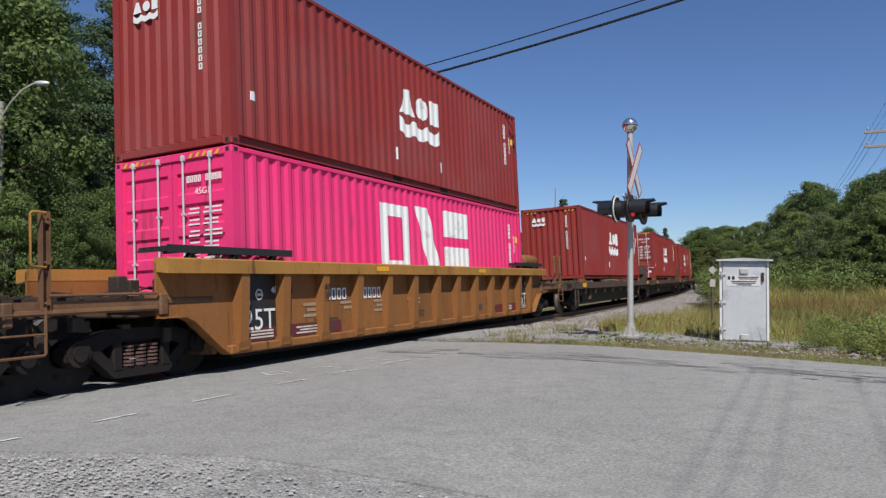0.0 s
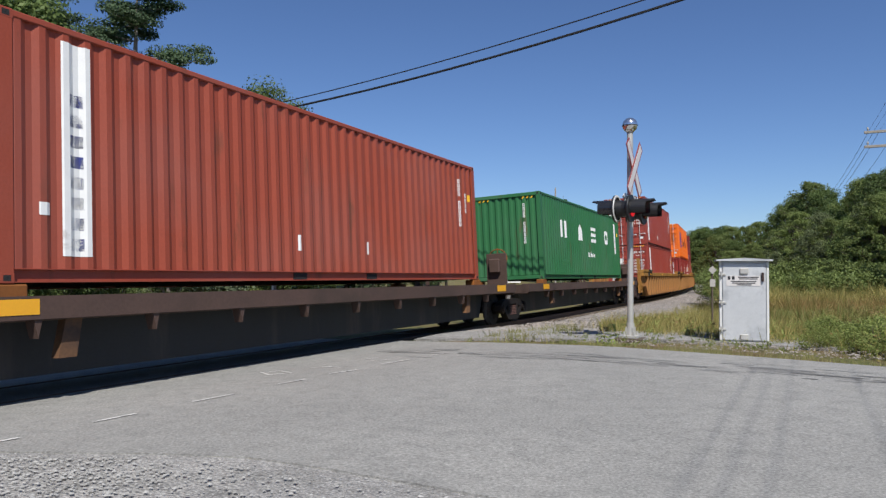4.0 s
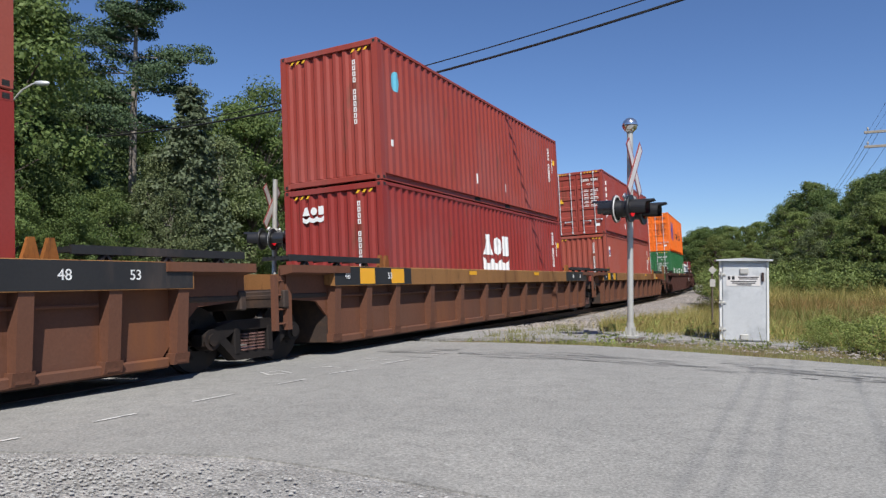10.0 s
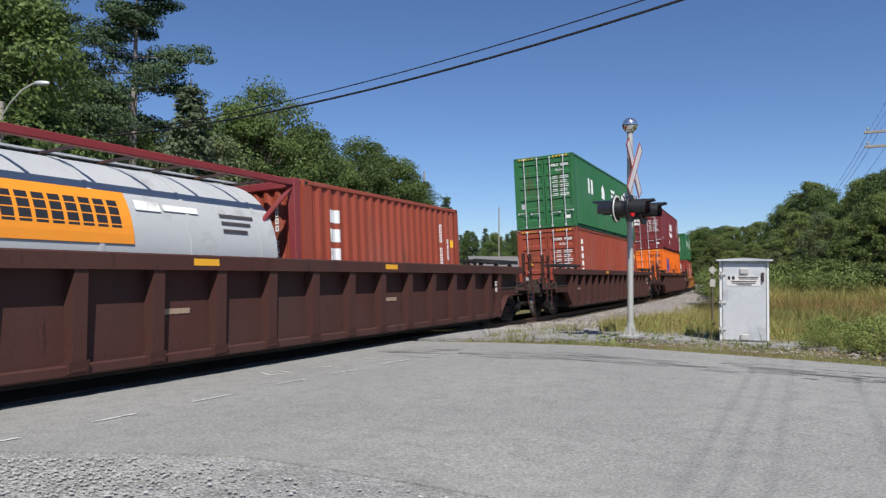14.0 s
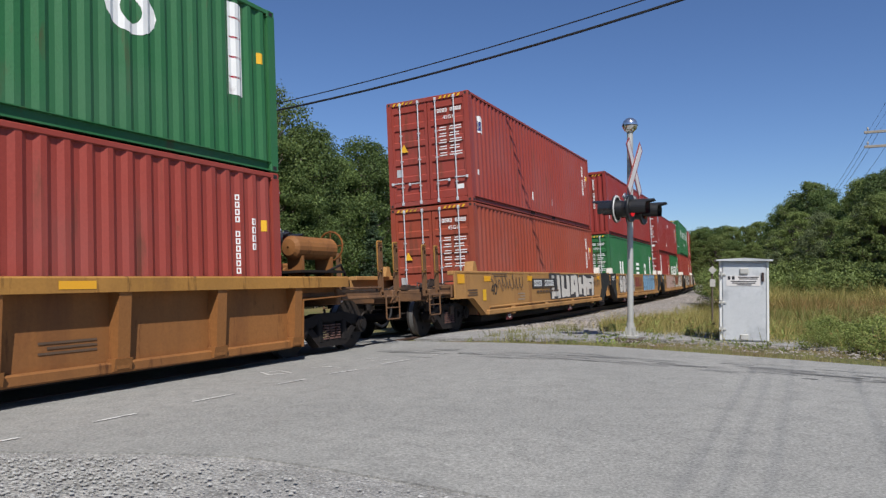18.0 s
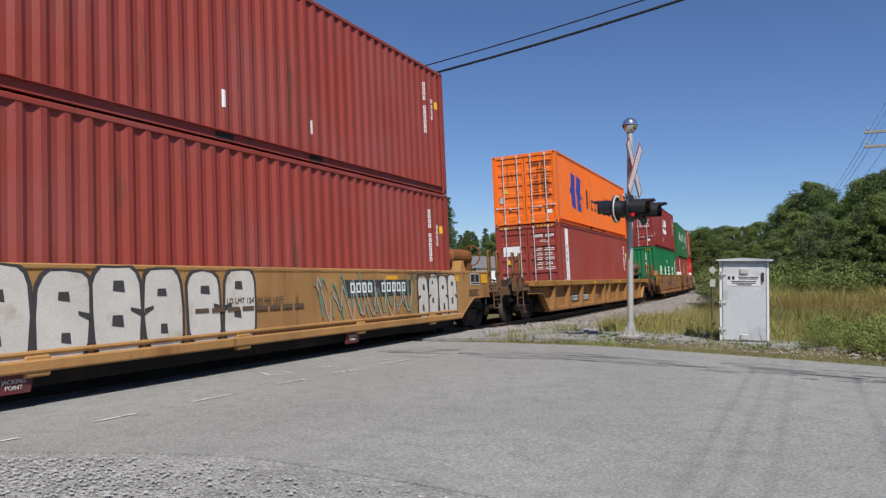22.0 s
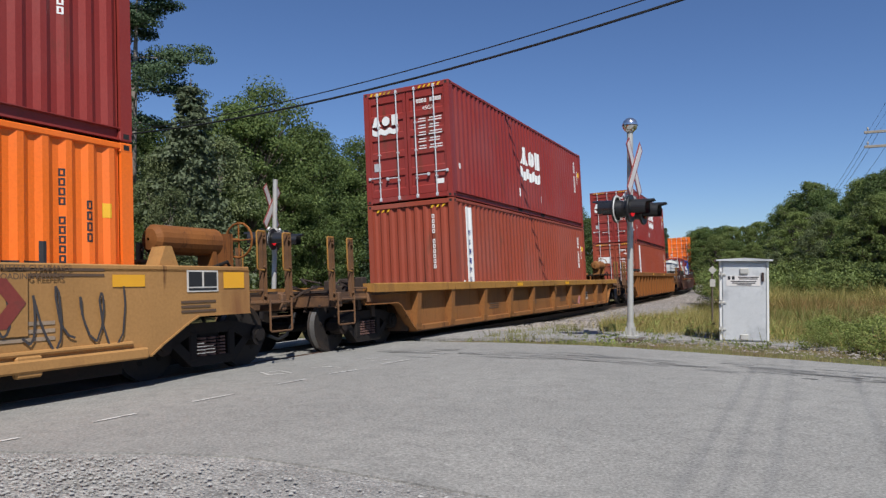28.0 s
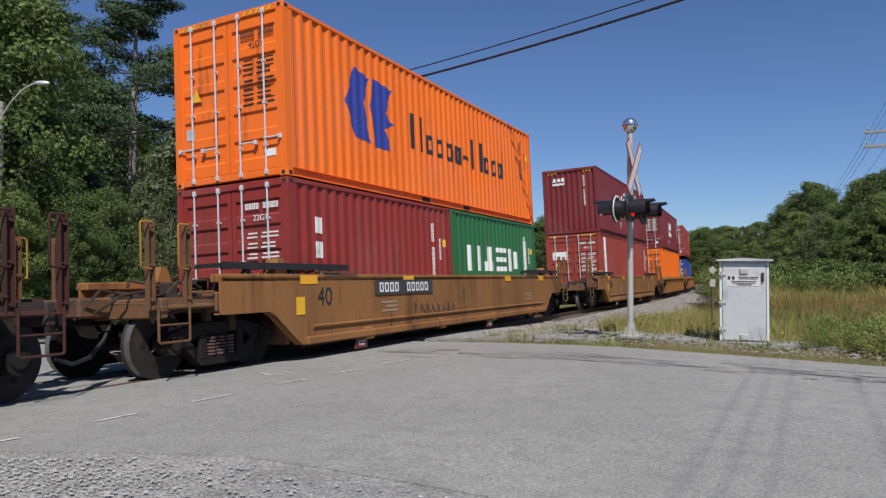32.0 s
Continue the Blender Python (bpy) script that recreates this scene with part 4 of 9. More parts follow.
def tank_container(shell, rim, band):
    """A tank in an open twenty-foot frame."""
    L, H = SIZES["20"]
    top = tagged(new("tank_container"), "%s tank in a dark %s open steel frame" % ("grey" if shell is TANKGREY else "white", "red" if rim is FRAMERED else "blue"),
                 "tank container", "containers on the train")
    g = Geo()
    r, z, a = 1.19, 1.34, L / 2 - 0.26
    g.lathe((0, 0, z), (1, 0, 0), [(-a, 0.05), (-a + 0.03, 0.5), (-a + 0.10, 0.86), (-a + 0.20, 1.06), (-a + 0.32, r), (a - 0.32, r), (a - 0.20, 1.06), (a - 0.10, 0.86), (a - 0.03, 0.5), (a, 0.05)], 40)
    part("tank_shell", g.mesh("tank_shell", shell, smooth=True), top)
    g = Geo()
    for x in (-2.1, -0.7, 0.7, 2.1):
        g = Geo()
        g.lathe((x, 0, z), (1, 0, 0), [(-0.03, r + 0.002), (-0.03, r + 0.012), (0.03, r + 0.012), (0.03, r + 0.002)], 40)
        part("shell_band", g.mesh("shell_band", shell, smooth=True), top)
    if band:
        def curved(name, x0, x1, a0, a1, m):
            g = Geo()
            n = 6
            for i in range(n):
                t0, t1 = a0 + (a1 - a0) * i / n, a0 + (a1 - a0) * (i + 1) / n
                q = [(x0, t0), (x1, t0), (x1, t1), (x0, t1)]
                g.face([(x, (r + 0.016) * math.cos(t), z + (r + 0.016) * math.sin(t)) for x, t in q])
            part("shell_panel", g.mesh(name, m), top)
        if shell is TANKGREY:
            curved("shell_panel", 2.40, 0.25, 0.02, 0.60, TANKORANGE)
            for k in range(8):
                curved("shell_panel_mark", 1.86 - 0.187 * k, 1.72 - 0.187 * k, 0.18, 0.48, BLACK)
            curved("shell_panel_mark", 2.30, 2.22, 0.18, 0.46, REDMARK)
            curved("shell_panel_mark", 2.04, 1.96, 0.18, 0.46, REDMARK)
            curved("shell_panel_mark", 0.15, -0.25, 0.40, 0.52, WHITE)
            curved("shell_panel_mark", -0.3, -0.9, 0.42, 0.50, WHITE)
            for k in range(3):
                curved("shell_panel_mark", -1.3, -2.0 + 0.1 * k, 0.42 - 0.10 * k, 0.46 - 0.10 * k, GRAF_DARK)
        else:
            for k in range(9):
                curved("shell_panel_mark", 0.85 - 0.26 * k, 0.70 - 0.26 * k, 0.08, 0.26, BLACK)
            curved("shell_panel_mark", 1.75, 1.25, 0.06, 0.36, NAVY)
    g = Geo()
    for sx in (1, -1):
        for sy in (1, -1):
            x, y = sx * (L / 2 - 0.08), sy * (CW / 2 - 0.07)
            g.box(x - 0.08, x + 0.08, y - 0.07, y + 0.07, 0, H, bev=0.01)
        g.box(sx * (L / 2 - 0.13) - 0.05, sx * (L / 2 - 0.13) + 0.05, -CW / 2 + 0.1, CW / 2 - 0.1, H - 0.16, H - 0.03, bev=0.01)
        g.box(sx * (L / 2 - 0.13) - 0.05, sx * (L / 2 - 0.13) + 0.05, -CW / 2 + 0.1, CW / 2 - 0.1, 0.02, 0.18, bev=0.01)
    for sy in (1, -1):
        y = sy * (CW / 2 - 0.06)
        g.box(-L / 2 + 0.1, L / 2 - 0.1, y - 0.05, y + 0.05, H - 0.13, H - 0.03, bev=0.01)
        g.box(-L / 2 + 0.1, L / 2 - 0.1, y - 0.05, y + 0.05, 0.02, 0.16, bev=0.01)
        g.cyl((-L / 2 + 0.1, y, H - 0.1), (-L / 2 + 0.75, y * 0.9, H - 0.75), 0.04, n=6)
    part("frame", g.mesh("frame", rim), top)
    g = Geo()
    for y in (0.55, 1.0):
        g.cyl((L / 2 - 0.06, y, 0.3), (L / 2 - 0.06, y, H - 0.05), 0.022, n=6)
    for i in range(8):
        g.cyl((L / 2 - 0.06, 0.55, 0.45 + 0.27 * i), (L / 2 - 0.06, 1.0, 0.45 + 0.27 * i), 0.016, n=6)
    part("ladder", g.mesh("ladder", ROD), top)
    g = Geo()
    g.box(-L / 2 + 0.3, L / 2 - 0.3, -0.28, 0.28, H - 0.05, H - 0.025)
    part("walkway", g.mesh("walkway", GALV), top)
    for i in range(7):
        g = Geo()
        x = -2.5 + i * 0.83
        g.box(x - 0.02, x + 0.02, -1.15, 1.15, H - 0.085, H - 0.052)
        part("walkway_support", g.mesh("walkway_support", DARKFRAME), top)
    g = Geo()
    g.face([(L / 2 - 0.38, -0.55, 1.2), (L / 2 - 0.38, -0.30, 1.45), (L / 2 - 0.38, -0.55, 1.70), (L / 2 - 0.38, -0.80, 1.45)])
    part("hazard_placard", g.mesh("hazard_placard", WHITE), top)
    return top


# ---- railway cars ----
WHEEL_R = 0.457


def wheelset():
    g = Geo()
    prof = [(-0.068, 0.16), (-0.068, 0.36), (-0.062, 0.40), (-0.07, 0.457), (0.035, 0.460), (0.045, 0.475), (0.065, 0.482), (0.07, 0.40), (0.045, 0.36), (0.03, 0.14), (0.08, 0.11)]
    for sg in (1, -1):
        g.lathe((0, sg * 0.755, 0), (0, -sg, 0), prof, 28, 1)
        g.lathe((0, sg * 0.755, 0), (0, -sg, 0), [(-0.066, 0.4585), (0.030, 0.4615)], 28, 2)
        g.cyl((0, sg * 0.80, 0), (0, sg * 1.06, 0), 0.085, n=12)
        for k in range(5):
            t = 2 * math.pi * k / 5
            g.cyl((0.26 * math.cos(t), sg * 0.822, 0.26 * math.sin(t)), (0.26 * math.cos(t), sg * 0.832, 0.26 * math.sin(t)), 0.035, n=8)
    g.cyl((0, -0.75, 0), (0, 0.75, 0), 0.09, n=12)
    return g.mesh("wheelset", TRUCK, TREAD, RIMSTEEL, smooth=True)


def side_frame():
    g = Geo()
    up = [(-1.05, 0.52), (-0.80, 0.62), (-0.42, 0.70), (0.42, 0.70), (0.80, 0.62), (1.05, 0.52), (1.05, 0.38), (0.72, 0.40), (0.40, 0.55), (-0.40, 0.55), (-0.72, 0.40), (-1.05, 0.38)]
    g.prism(up, -0.09, 0.09)
    low = [(-0.78, 0.46), (-0.62, 0.48), (-0.34, 0.24), (0.34, 0.24), (0.62, 0.48), (0.78, 0.46), (0.40, 0.12), (-0.40, 0.12)]
    g.prism(low, -0.09, 0.09)
    for x in (-0.36, 0.36):
        g.box(x - 0.07, x + 0.07, -0.10, 0.10, 0.20, 0.60, bev=0.02)
    for x in (-0.89, 0.89):
        g.cyl((x, -0.10, 0.457), (x, 0.13, 0.457), 0.15, n=14)
        g.cyl((x, 0.13, 0.457), (x, 0.16, 0.457), 0.09, n=10)
    return g.mesh("side_frame", TRUCK)


def spring_nest():
    g = Geo()
    for x in (-0.18, 0.0, 0.18):
        for i in range(6):
            g.cyl((x, 0.02, 0.25 + 0.045 * i), (x, 0.02, 0.275 + 0.045 * i), 0.075, n=10)
    return g.mesh("spring_nest", SPRING)


def bolster():
    g = Geo()
    g.box(-0.20, 0.20, -1.02, 1.02, 0.42, 0.66, bev=0.03)
    g.cyl((0, 0, 0.62), (0, 0, 0.84), 0.2, n=14)
    for y in (-0.6, 0.6):
        g.box(-0.62, -0.42, y - 0.12, y + 0.12, 0.34, 0.62, bev=0.02)
        g.box(0.42, 0.62, y - 0.12, y + 0.12, 0.34, 0.62, bev=0.02)
    return g.mesh("truck", TRUCK)


WS, SF, SG, BO = wheelset(), side_frame(), spring_nest(), bolster()


def add_truck(car, x):
    t = part("truck", BO, car, pose(x, 0, 0), "dark cast-steel truck")
    for sg in (1, -1):
        part("side_frame", SF, t, pose(0, sg * 1.0, 0, 0, 0, 0 if sg > 0 else 180))
        part("spring_nest", SG, t, pose(0, sg * 1.02, 0, 0, 0, 0 if sg > 0 else 180), "rust-red coil springs")["kind"] = "stuff"
    for dx in (-0.89, 0.89):
        part("wheelset", WS, t, pose(dx, 0, WHEEL_R), "worn steel wheels on one axle")


def ladder(h, w, n):
    g = Geo()
    for x in (-w / 2, w / 2):
        g.box(x - 0.03, x + 0.03, -0.02, 0.02, 0, h)
    for i in range(n):
        z = h * (i + 0.4) / n
        g.cyl((-w / 2, 0.02, z), (w / 2, 0.02, z), 0.016, n=6)
    return g.mesh("ladder")


def post_iron(h):
    g = Geo()
    g.prism([(-0.05, -0.035), (0.05, -0.035), (0.05, 0.035), (0.035, 0.035), (0.035, -0.02), (-0.035, -0.02), (-0.035, 0.035), (-0.05, 0.035)], 0, h, plane="xy")
    for z in (0.12, 0.55, h - 0.12):
        g.cyl((0.0, 0.02, z), (0.0, 0.055, z), 0.02, n=6)
    return g.mesh("stanchion")


def grab_iron():
    g = Geo()
    g.tube([(0.0, 0.0, 0.58), (0.02, 0.03, 0.60), (0.17, 0.03, 0.60), (0.19, 0.03, 0.58), (0.19, 0.03, 0.06), (0.17, 0.02, 0.03), (0.0, 0.0, 0.02)], 0.014, 6)
    return g.mesh("grab_iron", smooth=True)


def step_iron():
    g = Geo()
    g.tube([(-0.25, 0, 0.50), (-0.25, 0, 0.02), (-0.23, 0, 0.0), (0.23, 0, 0.0), (0.25, 0, 0.02), (0.25, 0, 0.50)], 0.017, 6)
    for z in (0.22, 0.43):
        g.cyl((-0.25, 0, z), (0.25, 0, z), 0.012, n=6)
    return g.mesh("step_iron", smooth=True)


def rigging_mesh(reach, seed):
    """Rods, pipes, levers and brackets between the well's bulkhead and the coupler; x points outwards."""
    def make():
        r, g = random.Random(900 + seed), Geo()
        a, b = 0.25, reach - 0.75
        for y in (0.62, 0.95, 1.16):
            z = r.uniform(0.74, 0.96)
            g.tube([(a, y, z), (a + 0.3 * (b - a), y + r.uniform(-.08, .08), z + r.uniform(-.1, .14)), (a + 0.7 * (b - a), y + r.uniform(-.1, .06), z + r.uniform(-.1, .1)), (b, y, z)], 0.022, 6)
        for _ in range(9):
            x, y, z = r.uniform(a, b), r.uniform(0.2, 1.15), r.uniform(1.08, 1.24)
            g.tube([(x, y, z), (x + r.uniform(.2, .6), y + r.uniform(-.2, .15), z + r.uniform(-.08, .10)), (x + r.uniform(.5, .9), min(1.2, y + r.uniform(-.3, .3)), z - r.uniform(0, .3))], r.uniform(0.012, 0.028), 5)
        for _ in range(8):
            x, y, z = r.uniform(a + .1, b), r.uniform(0.5, 1.18), r.uniform(0.58, 0.88)
            g.box(x - r.uniform(.03, .10), x + r.uniform(.03, .10), y - .05, y + .05, z - r.uniform(.06, .16), z + .06, bev=0.01)
        for _ in range(5):
            x, y = r.uniform(a + .2, b), r.uniform(0.3, 1.1)
            g.box(x - r.uniform(.06, .16), x + r.uniform(.06, .16), y - .09, y + .09, 1.05, 1.05 + r.uniform(.08, .30), bev=0.015)
        for i in range(7):
            x = a + (b - a) * i / 6
            g.box(x - 0.02, x + 0.02, -1.2, 1.2, 1.06, 1.10)
        return g.mesh("brake_rigging", DARKGEAR, smooth=True)
    return cached(("rig", round(reach, 1), seed), make)


def coupler():
    g = Geo()
    g.box(-0.1, 0.75, -0.12, 0.12, 0.74, 0.96, bev=0.02)
    g.box(0.70, 1.02, -0.17, 0.20, 0.70, 1.0, bev=0.06)
    g.cyl((0.9, 0.22, 0.66), (0.9, 0.22, 1.04), 0.08, n=10)
    return g.mesh("coupler", TRUCK, smooth=True)


def air_hose():
    g = Geo()
    pts = [(0, 0.35, 0.72), (0.15, 0.42, 0.55), (0.38, 0.46, 0.36), (0.62, 0.46, 0.30), (0.82, 0.42, 0.38)]
    g.tube(pts, 0.028, 7)
    return g.mesh("air_hose", LAMPBLACK, smooth=True)


COUPLER, HOSE = coupler(), air_hose()


def side_patch(name, car, polys, material, y, label=""):
    """Flat painted shapes on the near side of a car; polygons in (x, z)."""
    if name in ("reflector", "sill_dark", "sill_patch", "amber_reflector") and len(polys) > 1:
        for poly in polys:
            last = side_patch(name, car, [poly], material, y, label)
        return last
    if name == "reporting_mark":
        polys = [q for (u0, w0), _, (u1, w1), _ in polys for q in open_block(u0, u1, w0, w1, 0.26)]
    g = Geo()
    for i, poly in enumerate(polys):
        g.face([(px, y + 0.0005 * (i % 7), pz) for px, pz in poly])
    ob = part(name, g.mesh(name, material), car, None, label)
    if len(polys) > 1:
        ob["kind"] = "stuff"
    return ob


def blob(r, x, z, rx, rz, grow=0.0):
    """A rounded uneven convex patch."""
    n, ph = 9, r.uniform(0, 6.28)
    return [(x + (rx + grow) * math.cos(ph + 6.2832 * i / n), z + (rz + grow) * math.sin(ph + 6.2832 * i / n)) for i in range(n)]


def spray_letters(x0, x1, z0, z1, n, seed):
    """Angular interlocking wild shapes that fill a strip, without any letters: a ground patch and fills."""
    r = random.Random(seed)
    ground, fills = [], []
    w, h = (x1 - x0) / n, z1 - z0
    u = r.uniform
    for i in range(n):
        a, b = x0 + w * i, x0 + w * (i + 1)
        ground.append([(a - u(0, .2) * w, z0 + u(0, .06) * h), (b + u(0, .2) * w, z0 + u(0, .06) * h), (b + u(-.1, .25) * w, z1 - u(0, .05) * h), (a - u(-.1, .2) * w, z1 - u(0, .05) * h)])
        lean = u(-.12, .12) * w
        t1, t2 = u(.26, .36) * w, u(.24, .36) * w
        lo, hi = z0 + u(.03, .10) * h, z1 - u(.02, .10) * h
        p = a + .05 * w
        fills.append([(p, lo), (p + t1, lo + u(-.03, .08) * h), (p + t1 + lean + u(-.05, .12) * w, hi), (p + lean, hi - u(-.02, .10) * h)])
        q = b - .05 * w - t2
        lo2, hi2 = z0 + u(.03, .30) * h, z1 - u(.02, .20) * h
        fills.append([(q + u(-.06, .04) * w, lo2), (q + t2, lo2 - u(0, .05) * h), (q + t2 - lean, hi2), (q - lean - u(-.05, .1) * w, hi2 + u(-.05, .04) * h)])
        m1 = z0 + u(.12, .38) * h
        m2 = z0 + u(.55, .78) * h
        fills.append([(p + t1 * .5, m1), (q + t2 * .6, m1 + u(-.12, .22) * h), (q + t2 * .6, m1 + u(.28, .36) * h), (p + t1 * .5, m1 + u(.14, .24) * h)])
        if r.random() < .7:
            fills.append([(p + t1 * .6, m2), (q + t2 * .5, m2 - u(-.06, .10) * h), (q + t2 * .5, m2 + u(.12, .2) * h), (p + t1 * .6, m2 + u(.14, .24) * h)])
    return ground, fills


def round_shapes(x0, x1, z0, z1, n, seed):
    """A row of swollen rounded patches with small dark slits, without any letters."""
    r = random.Random(seed)
    w, h, fills, cut = (x1 - x0) / n, z1 - z0, [], []
    for i in range(n):
        cx, cz = x0 + w * (i + 0.5), (z0 + z1) / 2 + r.uniform(-0.02, 0.02) * h
        rx, rz, lean = w * r.uniform(0.42, 0.48), h * r.uniform(0.44, 0.50), r.uniform(-0.06, 0.06) * w
        pts = []
        for j in range(16):
            t = 2 * math.pi * j / 16
            c, e = math.cos(t), math.sin(t)
            pts.append((cx + rx * math.copysign(abs(c) ** 0.55, c) * r.uniform(0.95, 1.03) + lean * e, cz + rz * math.copysign(abs(e) ** 0.5, e) * r.uniform(0.96, 1.02)))
        fills.append(pts)
        for zz in r.choice(((0.2, -0.22), (0.22,), (-0.1, 0.28))):
            u, v = cx + r.uniform(-0.12, 0.22) * rx, cz + zz * h
            a, b = rx * r.uniform(0.16, 0.30), rz * r.uniform(0.08, 0.16)
            cut.append([(u - a, v - b), (u + a, v - b * r.uniform(0.5, 1)), (u + a * 0.9, v + b), (u - a * 0.8, v + b)])
        d = math.copysign(1, r.random() - 0.5)
        cut.append([(cx + d * rx * 1.02, cz + 0.02 * h), (cx + d * rx * 0.55, cz + 0.05 * h), (cx + d * rx * 0.55, cz + 0.01 * h), (cx + d * rx * 1.02, cz - 0.06 * h)])
    return fills, cut


def scrawl(x0, x1, z0, z1, n, seed, wide=0.022):
    """Thin sprayed looping strokes as slim polygons."""
    r = random.Random(seed)
    out, k = [], n * 3
    m, amp, ph, rate = (z0 + z1) / 2, (z1 - z0) / 2, r.uniform(0, 6.28), r.uniform(0.55, 0.8)
    pts, a = [], r.uniform(0.5, 1.0)
    for i in range(k + 1):
        if i % 7 == 0:
            a = r.uniform(0.35, 1.0)
        th = ph + i * rate
        pts.append((x0 + (x1 - x0) * i / k + 0.10 * math.cos(th * 0.97) * a, m + amp * a * math.sin(th) + r.uniform(-.03, .03)))
    for i, ((x, z), (nx, nz)) in enumerate(zip(pts, pts[1:])):
        if i % 19 > 16:
            continue
        d = math.hypot(nx - x, nz - z) or 1
        px, pz = -(nz - z) / d * wide, (nx - x) / d * wide
        out.append([(x + px, z + pz), (x - px, z - pz), (nx - px, nz - pz), (nx + px, nz + pz)])
    return out


BROWNSILL = car_paint("tan_brown_sill", (0.255, 0.125, 0.046), (0.14, 0.055, 0.024), 0.45)
STYLE = {
    # well length, sill top, sill depth, bottom, ribs, body, sill, end colour, words
    "yellow": (17.2, 1.56, 0.20, 0.25, 1.0, YELLOWCAR, SILLYEL, BLACKCAR, "yellow ribbed steel well car"),
    "oldyellow": (13.1, 1.56, 0.20, 0.25, 1.1, OCHRE, SILLYEL, OCHRE, "grimy ochre ribbed steel well car"),
    "lowyellow": (17.0, 1.20, 0.17, 0.20, 1.3, YELLOWCAR, SILLYEL, YELLOWCAR, "yellow low-sided ribbed well car"),
    "lowrust": (17.4, 1.20, 0.17, 0.20, 1.05, OCHRE, SILLYEL, OCHRE, "ochre low-sided ribbed well car with rust"),
    "rust": (16.3, 1.56, 0.20, 0.25, 1.15, RUSTYCAR, OCHRE, RUSTYCAR, "rusty orange ribbed steel well car"),
    "ochre": (12.7, 1.32, 0.18, 0.22, 2.2, OCHRE, SILLYEL, OCHRE, "ochre ribbed steel well car"),
    "brown": (16.3, 1.50, 0.34, 0.20, 1.55, BROWNCAR, BROWNSILL, BROWNCAR, "brown well car with a dull yellow top sill"),
    "maroon": (16.3, 1.60, 0.20, 0.25, 1.1, MAROONCAR, MAROONCAR, MAROONCAR, "dark maroon ribbed steel well car"),
    "maroonplate": (17.6, 1.52, 0.06, 0.25, 0, MAROONCAR, MAROONCAR, MAROONCAR, "dark maroon smooth-sided well car"),
    "tan": (12.5, 1.46, 0.10, 0.36, 0, TANCAR, TANCAR, BLACKCAR, "tan smooth-sided well car"),
    "tanbrown": (12.5, 1.46, 0.10, 0.24, 0, TANBROWN, TANBROWN, OCHRE, "ochre smooth-sided well car"),
    "goldplate": (12.5, 1.36, 0.12, 0.25, 0, GOLDCAR, GOLDCAR, GOLDCAR, "grimy yellow smooth-sided well car"),
}


# ribs of each style, from the middle outwards
RIBS_AT = {"maroon": [1.06 * i for i in range(8)] + [8.1], "rust": [1.06 * i for i in range(8)] + [8.1], "brown": (0.0, 1.5, 3.0, 4.55, 6.05, 7.1, 8.1),
           "ochre": (0.0, 1.5, 3.0, 4.55, 6.2), "lowyellow": (0.45, 2.3, 4.2, 6.05, 7.8), "lowrust": (1.1, 3.0, 4.9, 6.85, 8.5), "oldyellow": (0.0, 1.05, 2.1, 3.15, 4.2, 5.22, 6.14)}


